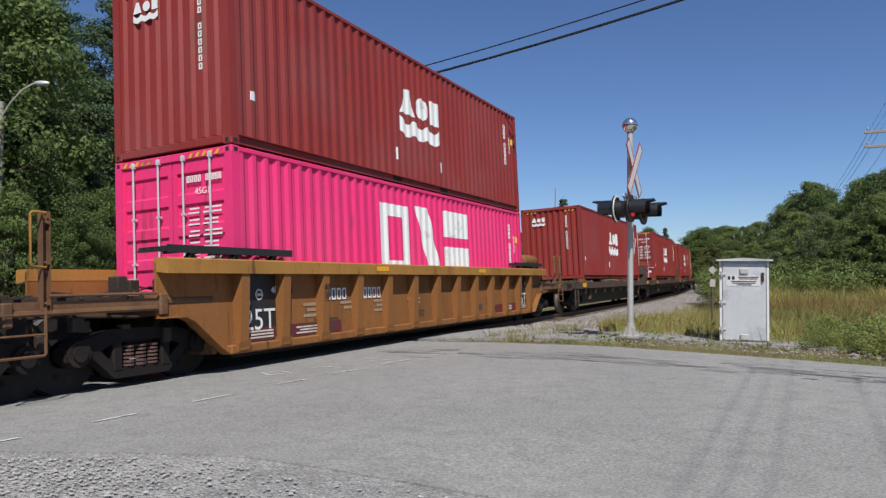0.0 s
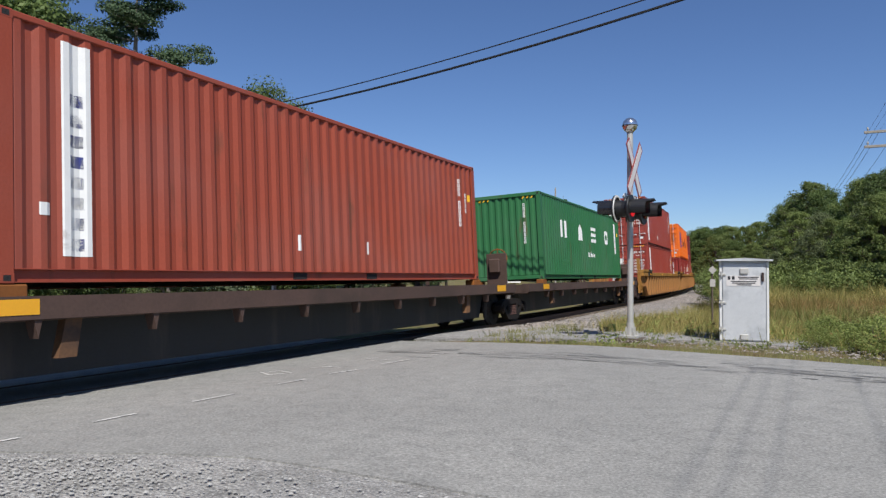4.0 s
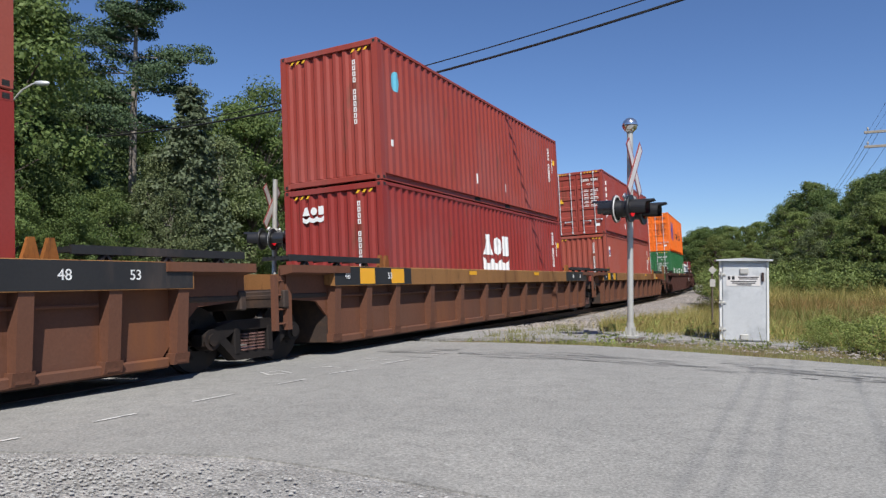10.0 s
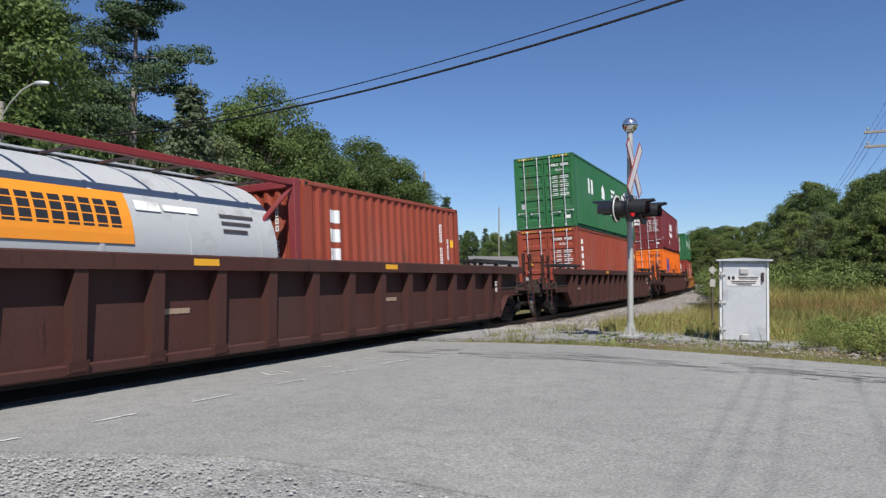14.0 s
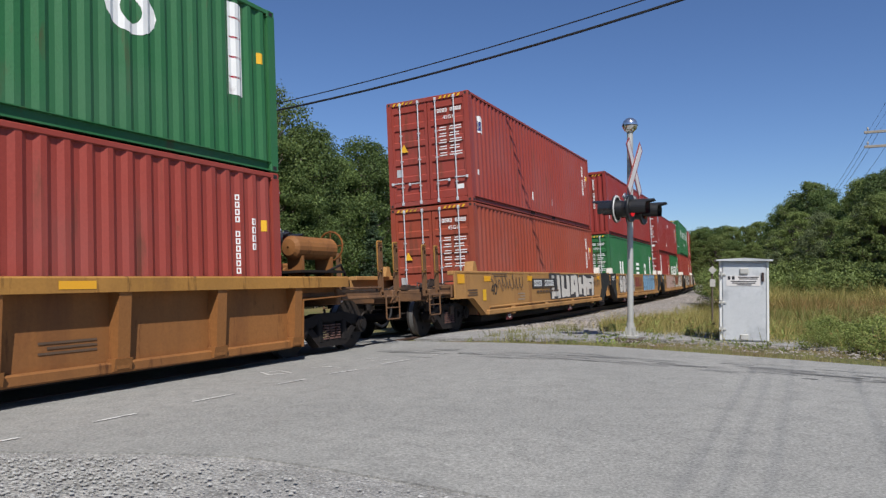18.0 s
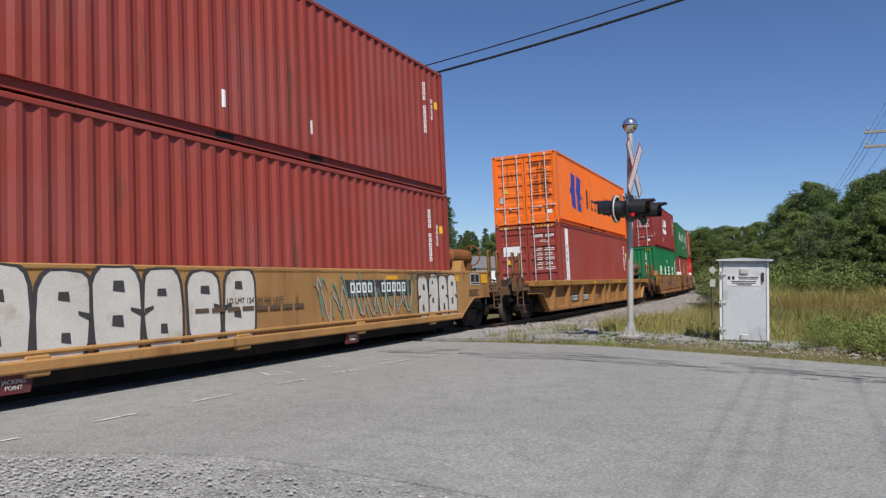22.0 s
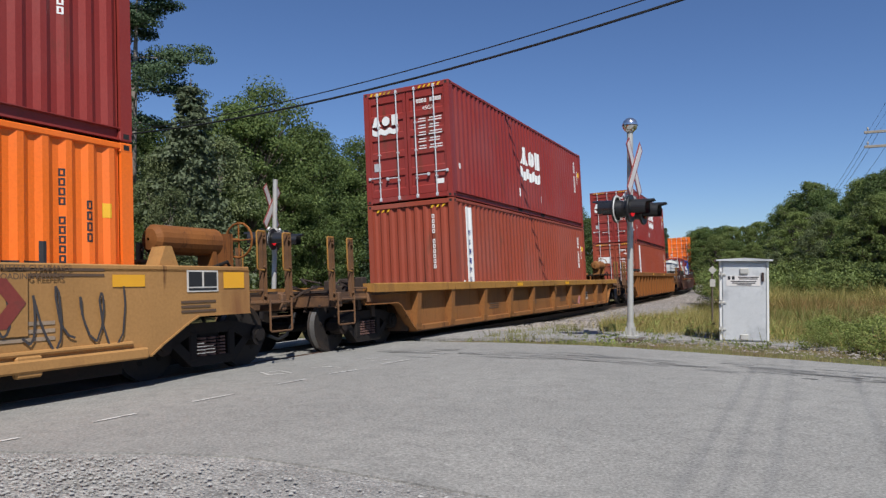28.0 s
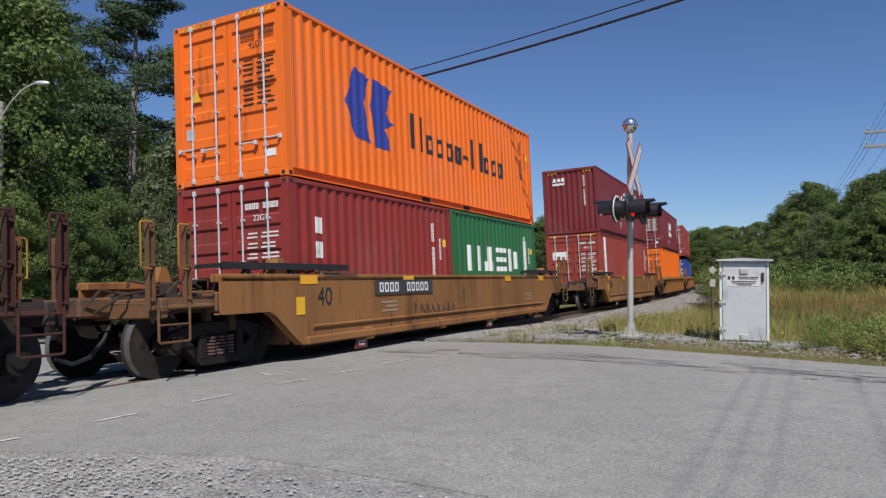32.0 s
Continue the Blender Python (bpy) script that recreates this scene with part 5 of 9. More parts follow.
def smooth_side_details(car, style, h, top, bot, yo, front, rear, art_f, art_r):
    """Ledges, flanges, stencils and end gear on the smooth-sided cars."""
    y = yo - 0.014
    if style != "maroonplate":
        for z, r in ((max(0.52, bot + 0.18), 0.03),):
            g = Geo()
            g.cyl((-h + 0.4, yo - 0.01, z), (h - 0.4, yo - 0.01, z), r, n=8)
            part("side_ledge", g.mesh("side_ledge", STYLE[style][5], smooth=True), car)
        for x in (-4.6, -1.8, 1.2, 4.2):
            g = Geo()
            g.box(x - 0.14, x + 0.14, yo - 0.05, yo + 0.03, bot - 0.06, bot + 0.16, bev=0.02)
            part("bracket", g.mesh("bracket", STYLE[style][5]), car)
    if style == "maroonplate":
        side_patch("reflector", car, [rect(x, x + 0.23, 1.08, 1.17) for x in [-8.2 + 0.5 * i for i in range(34)]], REDREF, y, "dull red reflector strips")
        side_patch("reflector", car, [rect(x + 0.25, x + 0.48, 1.08, 1.17) for x in [-8.2 + 0.5 * i for i in range(34)]], AMBERDULL, y, "dull amber reflector strips")
        side_patch("amber_reflector", car, [[(x, 1.07), (x + 0.55, 1.07), (x + 0.55, 1.18), (x, 1.18)] for x in (5.6, 1.8, -3.0)], REFLECT, y + 0.004)
        part("lettering", text_mesh("53", 0.66, FADEDMARK), car, Matrix.Translation((7.80, y, 0.70)) @ FACE_NEAR)
        for tx, px in (("48", 6.95), ("45", 6.35), ("40\n20", 5.55)):
            part("lettering", text_mesh(tx, 0.15, WHITE), car, Matrix.Translation((px, y, 1.36)) @ FACE_NEAR)
        side_patch("reporting_mark", car, [[(px, 1.28), (px + 0.1, 1.28), (px + 0.1, 1.46), (px, 1.46)] for px in (4.85, 4.7, 4.4, 4.25, 4.1, 3.95, 3.8, 3.65)], GRAF_WHITE, y, "white car number")
        return
    part("lettering", text_mesh("40", 0.42, BLACK), car, Matrix.Translation((h - 0.75, y, 0.98)) @ FACE_NEAR)
    side_patch("reflector", car, [[(x, 1.20), (x + 0.45, 1.20), (x + 0.45, 1.34), (x, 1.34)] for x in (h - 0.55, 2.4, -3.2, -h + 0.2)], REFLECT, y + 0.004, "amber reflector strips")
    side_patch("stencil", car, [[(px - .3, 0.82 - .08 * j), (px + .3 - .15 * (j % 2), 0.82 - .08 * j), (px + .3 - .15 * (j % 2), 0.86 - .08 * j), (px - .3, 0.86 - .08 * j)] for px in (3.4, -4.6) for j in range(3)], GRIME_MARK, y)
    if style != "goldplate":
        part("lettering", text_mesh("LD LMT 124 200 PER UNIT", 0.105, STENCIL), car, Matrix.Translation((0.9, y + 0.016, 0.98)) @ FACE_NEAR)
        side_patch("stencil", car, [rect(-0.2 + 0.29 * i, 0.04 + 0.29 * i, 0.84, 0.90) for i in range(8)], STENCIL, y + 0.016)
        if not art_r:
            part("lettering", text_mesh("NON-STANDARD REEFER CLEARANCE\nUSE CAUTION LOADING REEFERS", 0.085, STENCIL), car, Matrix.Translation((-h + 1.9, y + 0.016, 1.36)) @ FACE_NEAR)
    for c in (h - 1.2, -h + 1.3):
        side_patch("stencil", car, [rect(c - .55, c + .55 - .12 * (q % 2), 1.38 - .06 * q, 1.41 - .06 * q) for q in range(2)], STENCIL, y)
    for x in (4.4, -1.6):
        g = Geo()
        g.prism([(x - 0.18, bot - 0.02), (x + 0.20, bot - 0.02), (x + 0.26, bot - 0.20), (x - 0.14, bot - 0.20)], yo - 0.04, yo - 0.02)
        jp = part("jacking_plate", g.mesh("jacking_plate", MAROONBAND), car, None, "maroon jacking plate")
        part("lettering", text_mesh("JACKING\nPOINT", 0.06, GRAF_WHITE), jp, Matrix.Translation((x + 0.03, yo - 0.016, bot - 0.11)) @ FACE_NEAR)
    side_patch("yellow_tag", car, [[(h - 0.2, 0.72), (h + 0.02, 0.72), (h + 0.02, 1.0), (h - 0.2, 1.0)]], YELLOW, y + 0.004)
    for k, shared in ((1, art_f), (-1, art_r)):
        if not shared and style != "goldplate":
            side_patch("end_reflector", car, [rect(*sorted((k * (h + 1.10), k * (h + 1.50))), 1.16, 1.38)], REFLECT, y + 0.004, "amber reflector panel")
            side_patch("stencil", car, [rect(*sorted((k * (h + 0.35), k * (h + 0.95 - 0.1 * (q % 2)))), 0.98 - 0.06 * q, 1.01 - 0.06 * q) for q in range(3)], STENCIL, y + 0.004)
            if k < 0:
                side_patch("notice_plate", car, [rect(-h - 1.0, -h - 0.45, 1.12, 1.40)], GRAF_WHITE, y + 0.004, "white-framed black notice")
                side_patch("notice_plate", car, [rect(-h - 0.71, -h - 0.48, 1.19, 1.38)], BLACKCAR, y + 0.008)
                side_patch("notice_plate", car, [rect(-h - 0.97, -h - 0.74, 1.19, 1.38)], BLACKCAR, y + 0.008)
                side_patch("notice_plate", car, [rect(-h - 0.97, -h - 0.48, 1.14, 1.17)], BLACKCAR, y + 0.008)
        for sg in (1, -1):
            g = Geo()
            g.prism([(-0.16, 0.0), (0.16, 0.0), (0.05, 0.26), (-0.05, 0.26)], -0.12, 0.12)
            part("container_guide", g.mesh("container_guide", GRAF_WHITE if shared else STYLE[style][5]), car, pose(k * (h + 0.25), sg * 1.24, top - 0.01))
        if shared and style == "tan" and k > 0:
            part("lettering", text_mesh("125 T", 0.26, WHITE), car, Matrix.Translation((k * (h + 0.68), yo + 0.023, 1.24)) @ FACE_NEAR)


def well_car(style, front, rear, art_f, art_r, note=""):
    """A well car unit. front and rear: reach from the middle to the joints; art: joined to its neighbour over a shared truck."""
    lw, top, sd, bot, rib, body, sill, endm, words = STYLE[style]
    car = tagged(new("well_car"), words + note, "railway car", "cars of the train")
    h = lw / 2
    yo = 1.46
    ys = yo - 0.045 if rib else yo
    # side sheets with sloped ends over the trucks
    reach = {1: front, -1: rear}
    art = {1: art_f, -1: art_r}
    ends = {k: min(h + 1.25, reach[k] - 0.35) if art[k] else min(h + {"oldyellow": 1.0, "ochre": 1.2}.get(style, 1.62), reach[k] - 1.3) for k in (1, -1)}
    chord = {k: h + 0.1 if art[k] else ends[k] for k in (1, -1)}

    def under_edge(k):
        """Lower edge of the side from the bottom corner to the end over the truck."""
        e = ends[k]
        if art[k]:
            pts = [(h - 0.35, bot), (h + 0.05, bot + 0.45), (h + 0.35, 0.92), (e, 0.98)]
        elif style == "ochre":
            pts = [(h - 0.02, bot), (h + 0.02, 0.94), (e, 0.98)]
        else:
            pts = [(h - 0.12, bot), (h + 0.06, bot + 0.12), (h + 0.52, 0.74), (h + 0.66, 0.80), (e, 0.80)]
        pts = [(k * a, b) for a, b in pts]
        return pts if k > 0 else pts[::-1]

    for sg in (1, -1):
        g = Geo()
        y = sg * (ys - (0.15 if rib else 0.04))
        g.prism(under_edge(1) + [(ends[1], top - 0.05), (-ends[-1], top - 0.05)] + under_edge(-1), y - 0.02, y + 0.02)
        part("side_sheet", g.mesh("side_sheet", body), car)
        # flange along the raised edge over a truck of its own
        for k in (1, -1):
            if not art[k]:
                g = Geo()
                y0, y1 = sorted((sg * (ys - 0.16), sg * (yo - (0.03 if rib else 0.005))))
                ed = under_edge(k)
                for (ax, az), (bx, bz) in zip(ed, ed[1:]):
                    d = math.hypot(bx - ax, bz - az)
                    ox, oz = (bz - az) / d * 0.022, -(bx - ax) / d * 0.022
                    g.prism([(ax, az), (bx, bz), (bx - ox, bz - oz), (ax - ox, az - oz)], y0, y1)
                part("edge_flange", g.mesh("edge_flange", body), car)
        g = Geo()
        y0, y1 = sorted((sg * (yo - 0.22), sg * (yo + 0.03)))
        if sd > 0.12:
            g.prism([(y0, top - sd + 0.03), (y1, top - sd), (y1, top - 0.02), (y1 - sg * 0.02 if sg > 0 else y1, top), (y0, top)] if sg > 0 else
                    [(y0, top - sd), (y1, top - sd + 0.03), (y1, top), (y0 + 0.02, top), (y0, top - 0.02)], -chord[-1], chord[1], plane="yz")
        else:
            g.box(-chord[-1], chord[1], y0, y1 - (sg > 0) * 0.05, top - sd, top, bev=0.015)
        part("top_chord", g.mesh("top_chord", sill), car)
        g = Geo()
        y0, y1 = sorted((sg * (yo - 0.30), sg * (yo - (0.12 if rib else -0.02))))
        g.box(-h + 0.2, h - 0.2, y0 - 0.03, y1 + 0.03, bot - 0.01, bot + 0.12, bev=0.02)
        part("bottom_chord", g.mesh("bottom_chord", body), car)
        if style in ("brown",):
            g = Geo()
            g.cyl((-h + 1.2, sg * (yo - 0.10), 1.0), (h, sg * (yo - 0.10), 1.0), 0.022, n=6)
            part("pipe", g.mesh("pipe", body), car)
        # raised end sills over the trucks
        for k in (1, -1):
            g = Geo()
            raised = style == "yellow"
            if not raised and not art[k]:
                continue
            zt = top + (0.16 if raised else 0.0)
            a, b = sorted((k * (h - (1.8 if raised else 0.35)), k * (ends[k])))
            y0, y1 = sorted((sg * (yo - 0.20), sg * (yo + 0.06)))
            if style in ("tan", "tanbrown", "goldplate"):
                a, b = sorted((k * (h + 0.1), k * ends[k]))
                g.prism([(a, 0.30 if k > 0 else 0.96), (b, 0.96 if k > 0 else 0.30), (b, top), (a, top)], y0 + 0.04, y1 - 0.04)
            else:
                g.prism([(y0, zt - 0.16), (y1, zt - 0.12), (y1, zt), (y0, zt)], a, b, plane="yz")
            part("end_sill", g.mesh("end_sill", SILLYEL if style == "yellow" else endm if art[k] else body), car)
    if rib:
        def make_rib():
            g = Geo()
            z1 = top - sd
            g.prism([(-0.16, bot + 0.04), (0.01, bot + 0.04), (0.07, z1 + 0.01), (-0.20, z1 + 0.01)], -0.085, 0.085, plane="yz")
            g.prism([(-0.15, bot + 0.02), (0.0, bot + 0.02), (0.03, bot + 0.16), (-0.15, bot + 0.16)], -0.12, 0.12, plane="yz")
            return g.mesh("rib", body)
        rm = cached(("rib", style), make_rib)
        for x in sorted({sx * q for q in RIBS_AT.get(style, [1.0375 * i for i in range(9)]) for sx in (1, -1)}):
            for sg in (1, -1):
                part("rib", rm, car, pose(x, sg * (yo - 0.06), 0, 0, 0, 0 if sg > 0 else 180))
        # black or darker bay near the ends
        if style in ("yellow", "oldyellow"):
            for k in (1, -1):
                x = k * (h - (0.82 if style == "yellow" else 0.87))
                hb = 0.60 if style == "yellow" else 0.43
                yb = ys - 0.124
                side_patch("black_bay", car, [[(x - hb, bot + 0.12), (x + hb, bot + 0.12), (x + hb, top - sd), (x - hb, top - sd)]], BLACKCAR, yb, "black stencilled bay")
                part("lettering", text_mesh("125T" if style == "yellow" else "25T", 0.44, WHITE), car, Matrix.Translation((x, ys - 0.114, 0.68)) @ FACE_NEAR)
                for tx, dx in (("53", 0.36), ("48", -0.34)):
                    part("lettering", text_mesh(tx, 0.15, WHITE), car, Matrix.Translation((x + dx, ys - 0.114, 1.12)) @ FACE_NEAR)
                for dx, z in ((0.0, 1.06), (0.28, 0.95)):
                    side_patch("round_emblem", car, [ellipse(x + dx, z, 0.085, 0.085)], GRAF_WHITE, ys - 0.116)
                    side_patch("round_emblem", car, [ellipse(x + dx, z, 0.06, 0.06)], BLACKCAR, ys - 0.113)
                    side_patch("round_emblem", car, [rect(x + dx - 0.05, x + dx + 0.05, z - 0.018, z + 0.018)], GRAF_WHITE, ys - 0.110)
                a, b = sorted((x + 0.5 * k, x - 2.1 * k))
                side_patch("maroon_band", car, [rect(a, b, bot + 0.13, bot + 0.33)], MAROONBAND, ys - 0.119, "maroon painted band")
                for c in (x, x - 1.15 * k):
                    side_patch("stencil", car, [rect(c - .3, c + .3 - .1 * (q % 2), bot + 0.17 + .045 * q, bot + 0.195 + .045 * q) for q in range(3)], GRAF_WHITE, ys - 0.115)["kind"] = "stuff"
                part("lettering", text_mesh("45", 0.15, BLACK), car, Matrix.Translation((x - 0.72 * k, ys - 0.114, 1.12)) @ FACE_NEAR)
            rib_at = 6.225 if style == "yellow" else 4.2
            part("lettering", text_mesh("40\n20", 0.14, BLACK), car, Matrix.Translation((rib_at, yo + 0.012, 1.08)) @ FACE_NEAR)
            for px, q in ((4.35, 3), (3.3, 2), (2.2, 3), (0.9, 2)):
                side_patch("stencil", car, [[(px - .28, 0.85 - .09 * j), (px + .28 - .1 * (j % 2), 0.85 - .09 * j), (px + .28 - .1 * (j % 2), 0.90 - .09 * j), (px - .28, 0.90 - .09 * j)] for j in range(q)], GRIME_MARK, ys - 0.122)
            if style == "yellow":
                side_patch("number_board", car, [rect(rib_at - 2.02, rib_at - 1.12, 0.90, 1.16)], BLACKCAR, ys - 0.120, "black number board")
            side_patch("reporting_mark", car, [rect(rib_at - dx - 0.12, rib_at - dx, 0.93, 1.13) for dx in (0.2, 0.36, 0.52, 0.68, 1.2, 1.36, 1.52, 1.68, 1.84)], WHITE, ys - 0.118)
        elif style in ("maroon", "rust"):
            for px in (6.6, 2.8, -2.6):
                side_patch("stencil", car, [[(px - .25, 0.85), (px + .25, 0.85), (px + .25, 0.92), (px - .25, 0.92)]], GRIME_MARK, ys - 0.122)
            part("lettering", text_mesh("20\n40", 0.17, WHITE if style == "maroon" else BLACK), car, Matrix.Translation((-h + 0.33, yo - 0.02, 1.05)) @ FACE_NEAR)
        if style in ("yellow",):
            for k in (1, -1):
                a, b = sorted((k * (h - 1.62), k * (h - 0.10)))
                side_patch("black_sill", car, [[(a, top - 0.19), (b, top - 0.19), (b, top + 0.03), (a, top + 0.03)]], BLACKCAR, yo + 0.0335, "black painted sill section")
                side_patch("black_end_sill", car, [[(a, top + 0.045), (b, top + 0.045), (b, top + 0.155), (a, top + 0.155)]], BLACKCAR, yo + 0.0635, "black painted sill section")
                side_patch("sill_reflector", car, [[(a + .35, top - 0.15), (a + .85, top - 0.15), (a + .85, top - 0.05), (a + .35, top - 0.05)]], REFLECT, yo + 0.0375, "amber reflector strip")
        side_patch("reflector", car, [[(x, top - 0.14), (x + 0.45, top - 0.14), (x + 0.45, top - 0.05), (x, top - 0.05)] for x in (-2.6, 2.2)] if sd > 0.12 else [], REFLECT, yo + 0.034, "amber reflector strips")
        if style == "brown":
            side_patch("sill_patch", car, [[(x, top - .31), (x + .5, top - .31), (x + .5, top - .03), (x, top - .03)] for x in (h - 1.2, h - 2.3)], REFLECT, yo + 0.034)
            side_patch("sill_dark", car, [rect(h - 2.6, h + .08, top - .33, top - .01)] + ([rect(-h - .08, -h + 2.6, top - .33, top - .01)] if art_r else []), BLACKCAR, yo + 0.032, "black painted sill end")
            for tx, px in (("53", h - 1.75), ("48", h - 0.3)) + ((("48", -h + 1.7), ("53", -h + 0.8)) if art_r else ()):
                part("lettering", text_mesh(tx, 0.17, WHITE), car, Matrix.Translation((px, yo + 0.036, top - 0.17)) @ FACE_NEAR)
            if not art_r:
                side_patch("sill_rust", car, [rect(-ends[-1] + .02, -4.2, top - .33, top - .01)], RUSTSILL, yo + 0.032, "rusty repainted sill end")
                side_patch("sill_patch", car, [rect(-6.0, -5.25, top - .32, top - .02)], PALEYEL, yo + 0.036, "pale repainted sill patch")
                side_patch("sill_patch", car, [rect(-6.6, -5.95, top - .32, top - .20)], REFLECT, yo + 0.036)
                part("lettering", text_mesh("111", 0.34, GRIME_MARK), car, Matrix.Translation((-5.28, ys - 0.122, 0.52)) @ FACE_NEAR @ Matrix.Rotation(radians(-4), 4, "Z"))
        if style == "lowyellow":
            side_patch("number_board", car, [rect(2.9, 3.95, 0.42, 0.70)], BLACKCAR, ys - 0.122, "black number board")
            side_patch("number_board", car, [rect(4.2, 5.25, 0.42, 0.70)], BLACKCAR, ys - 0.122, "black number board")
            side_patch("reporting_mark", car, [rect(x, x + 0.12, 0.47, 0.65) for x in (5.05, 4.86, 4.67, 4.48, 3.75, 3.58, 3.41, 3.24, 3.07, 2.94)], WHITE, ys - 0.118, "white car number")
        if style == "lowrust":
            side_patch("notice_plate", car, [rect(-5.8, -5.35, 0.46, 0.74)], GRAF_WHITE, ys - 0.122, "white-framed black notice")
            side_patch("notice_plate", car, [rect(-5.76, -5.59, 0.52, 0.71)], BLACKCAR, ys - 0.118)
            side_patch("notice_plate", car, [rect(-5.56, -5.39, 0.52, 0.71)], BLACKCAR, ys - 0.118)
            side_patch("spray_patch", car, [[(-4.6, 0.3), (-4.3, 0.28), (-4.5, 0.62), (-4.75, 0.6)]], GRAF_PINK, ys - 0.122)
            side_patch("spray_stroke", car, scrawl(-4.6, -3.25, 0.28, 0.60, 9, 51, 0.016), GRAF_DARK, ys - 0.118)["kind"] = "stuff"
        if style in ("ochre", "lowrust", "lowyellow", "rust", "oldyellow"):
            for c in (4.0, 0.8, -2.4):
                side_patch("stencil", car, [rect(c - .35, c + .35 - .1 * (q % 2), 0.50 + .055 * q, 0.525 + .055 * q) for q in range(3)], STENCIL, ys - 0.122)
    else:
        smooth_side_details(car, style, h, top, bot, yo, front, rear, art_f, art_r)
    # floor, bulkheads and end platforms
    g = Geo()
    for i in range(int(lw / 1.5) + 1):
        x = -h + 0.3 + i * (lw - 0.6) / int(lw / 1.5)
        g.box(x - 0.12, x + 0.12, -1.25, 1.25, bot + 0.0, bot + 0.10)
    g.box(-h + 0.3, h - 0.3, -0.35, 0.35, bot + 0.02, bot + 0.08)
    for x in (-6.0, -0.1, 0.1, 6.0):
        for y in (-1.1, 1.1):
            g.box(x - 0.12, x + 0.12, y - 0.1, y + 0.1, bot + 0.08, 0.362)
    g.box(-h + 0.35, h - 0.35, -1.22, 1.22, min(bot, 0.22) - 0.04, 0.335)
    part("well_floor", g.mesh("well_floor", TRUCK), car)
    for k in (1, -1):
        g = Geo()
        a, b = sorted((k * (h + 0.02), k * (reach[k] - 0.25)))
        gear = SILLYEL if style == "yellow" else DARKGEAR if body in (MAROONCAR, BROWNCAR) else ENDGRIME
        for nm, dims, bv in (("bulkhead", (*sorted((k * h, k * (h + 0.08))), -1.28, 1.28, bot + 0.02, 1.16), 0.0), ("draft_sill", (a, b, -0.42, 0.42, 0.84, 1.10), 0.03),
                             ("end_platform", (*sorted((k * (h + 0.05), k * ends[k])), -1.30, 1.30, 0.98, 1.06), 0.015), ("platform_edge", (*sorted((k * (ends[k] - 0.14), k * (ends[k] - 0.01))), -1.34, 1.34, 0.84, 1.12), 0.02)):
            g = Geo()
            g.box(*dims, bev=bv)
            part(nm, g.mesh(nm, gear), car)
        if style in ("brown", "maroon", "rust", "goldplate", "maroonplate", "oldyellow"):
            zt = top + (0.24 if style == "maroonplate" else 0.12)
            x0, x1 = sorted((k * (h - (2.4 if style == "maroonplate" else 1.55)), k * (ends[k] - 0.1)))
            g = Geo()
            for q in range(4):
                g.box(x0, x1, 0.86 + 0.13 * q, 0.95 + 0.13 * q, zt, zt + 0.035)
            g.box(x0, x1, 1.36, 1.40, zt - 0.05, zt + 0.05)
            n = 6
            for i in range(n + 1):
                q = x0 + (x1 - x0) * i / n
                g.box(q - 0.02, q + 0.02, 0.86, 1.38, zt - 0.03, zt)
                if i % 2:
                    g.prism([(q - 0.10, top - 0.01), (q - 0.06, top - 0.01), (q + 0.06, zt), (q + 0.02, zt)], 1.30, 1.38)
                    g.prism([(q + 0.10, top - 0.01), (q + 0.06, top - 0.01), (q - 0.06, zt), (q - 0.02, zt)], 1.30, 1.38)
            part("walkway_grating", g.mesh("walkway_grating", BLACKCAR), car, None, "black steel walkway grating")["kind"] = "stuff"
            if style == "maroonplate":
                g = Geo()
                g.prism([(k * (h - 2.55), top - 0.03), (k * ends[k], top - 0.03), (k * ends[k], zt + 0.06), (k * (h - 2.4), zt + 0.02)], 1.40, 1.45)
                part("raised_plate", g.mesh("raised_plate", BLACKCAR), car, None, "dark raised end plate")
            if style == "brown":
                g = Geo()
                for dx in (0.0, 0.22):
                    q = k * (h - 1.95 + dx)
                    g.prism([(q - 0.10, top - 0.01), (q + 0.10, top - 0.01), (q + 0.02, top + 0.24), (q - 0.04, top + 0.24)], 1.26, 1.32)
                part("container_guide", g.mesh("container_guide", RUSTYCAR), car)
        if not art[k]:
            add_truck(car, k * (h + (1.06 if style == "oldyellow" else 1.25)))
            part("coupler", COUPLER, car, pose(k * (reach[k] - 0.86), 0, 0, 0, 0, 0 if k > 0 else 180))
            part("air_hose", HOSE, car, pose(k * (reach[k] - 0.75), 0, 0, 0, 0, 0 if k > 0 else 180))
            g = Geo()
            x = k * (reach[k] - 0.75)
            g.box(x - 0.06, x + 0.06, -1.35, 1.35, 0.80, 1.06, bev=0.02)
            g.box(*sorted((k * (ends[k] - 0.05), x)), -1.30, -1.15, 0.95, 1.06)
            g.box(*sorted((k * (ends[k] - 0.05), x)), 1.15, 1.30, 0.95, 1.06)
            part("end_beam", g.mesh("end_beam", gear), car)
            post_m = gear if gear is not DARKGEAR else body
            sm, gm_, lm_ = tint(cached("stan", lambda: post_iron(1.10)), post_m, "stan"), tint(cached("grab", grab_iron), SILLYEL if body is not MAROONCAR else body, "grab"), tint(cached("step", step_iron), post_m, "step")
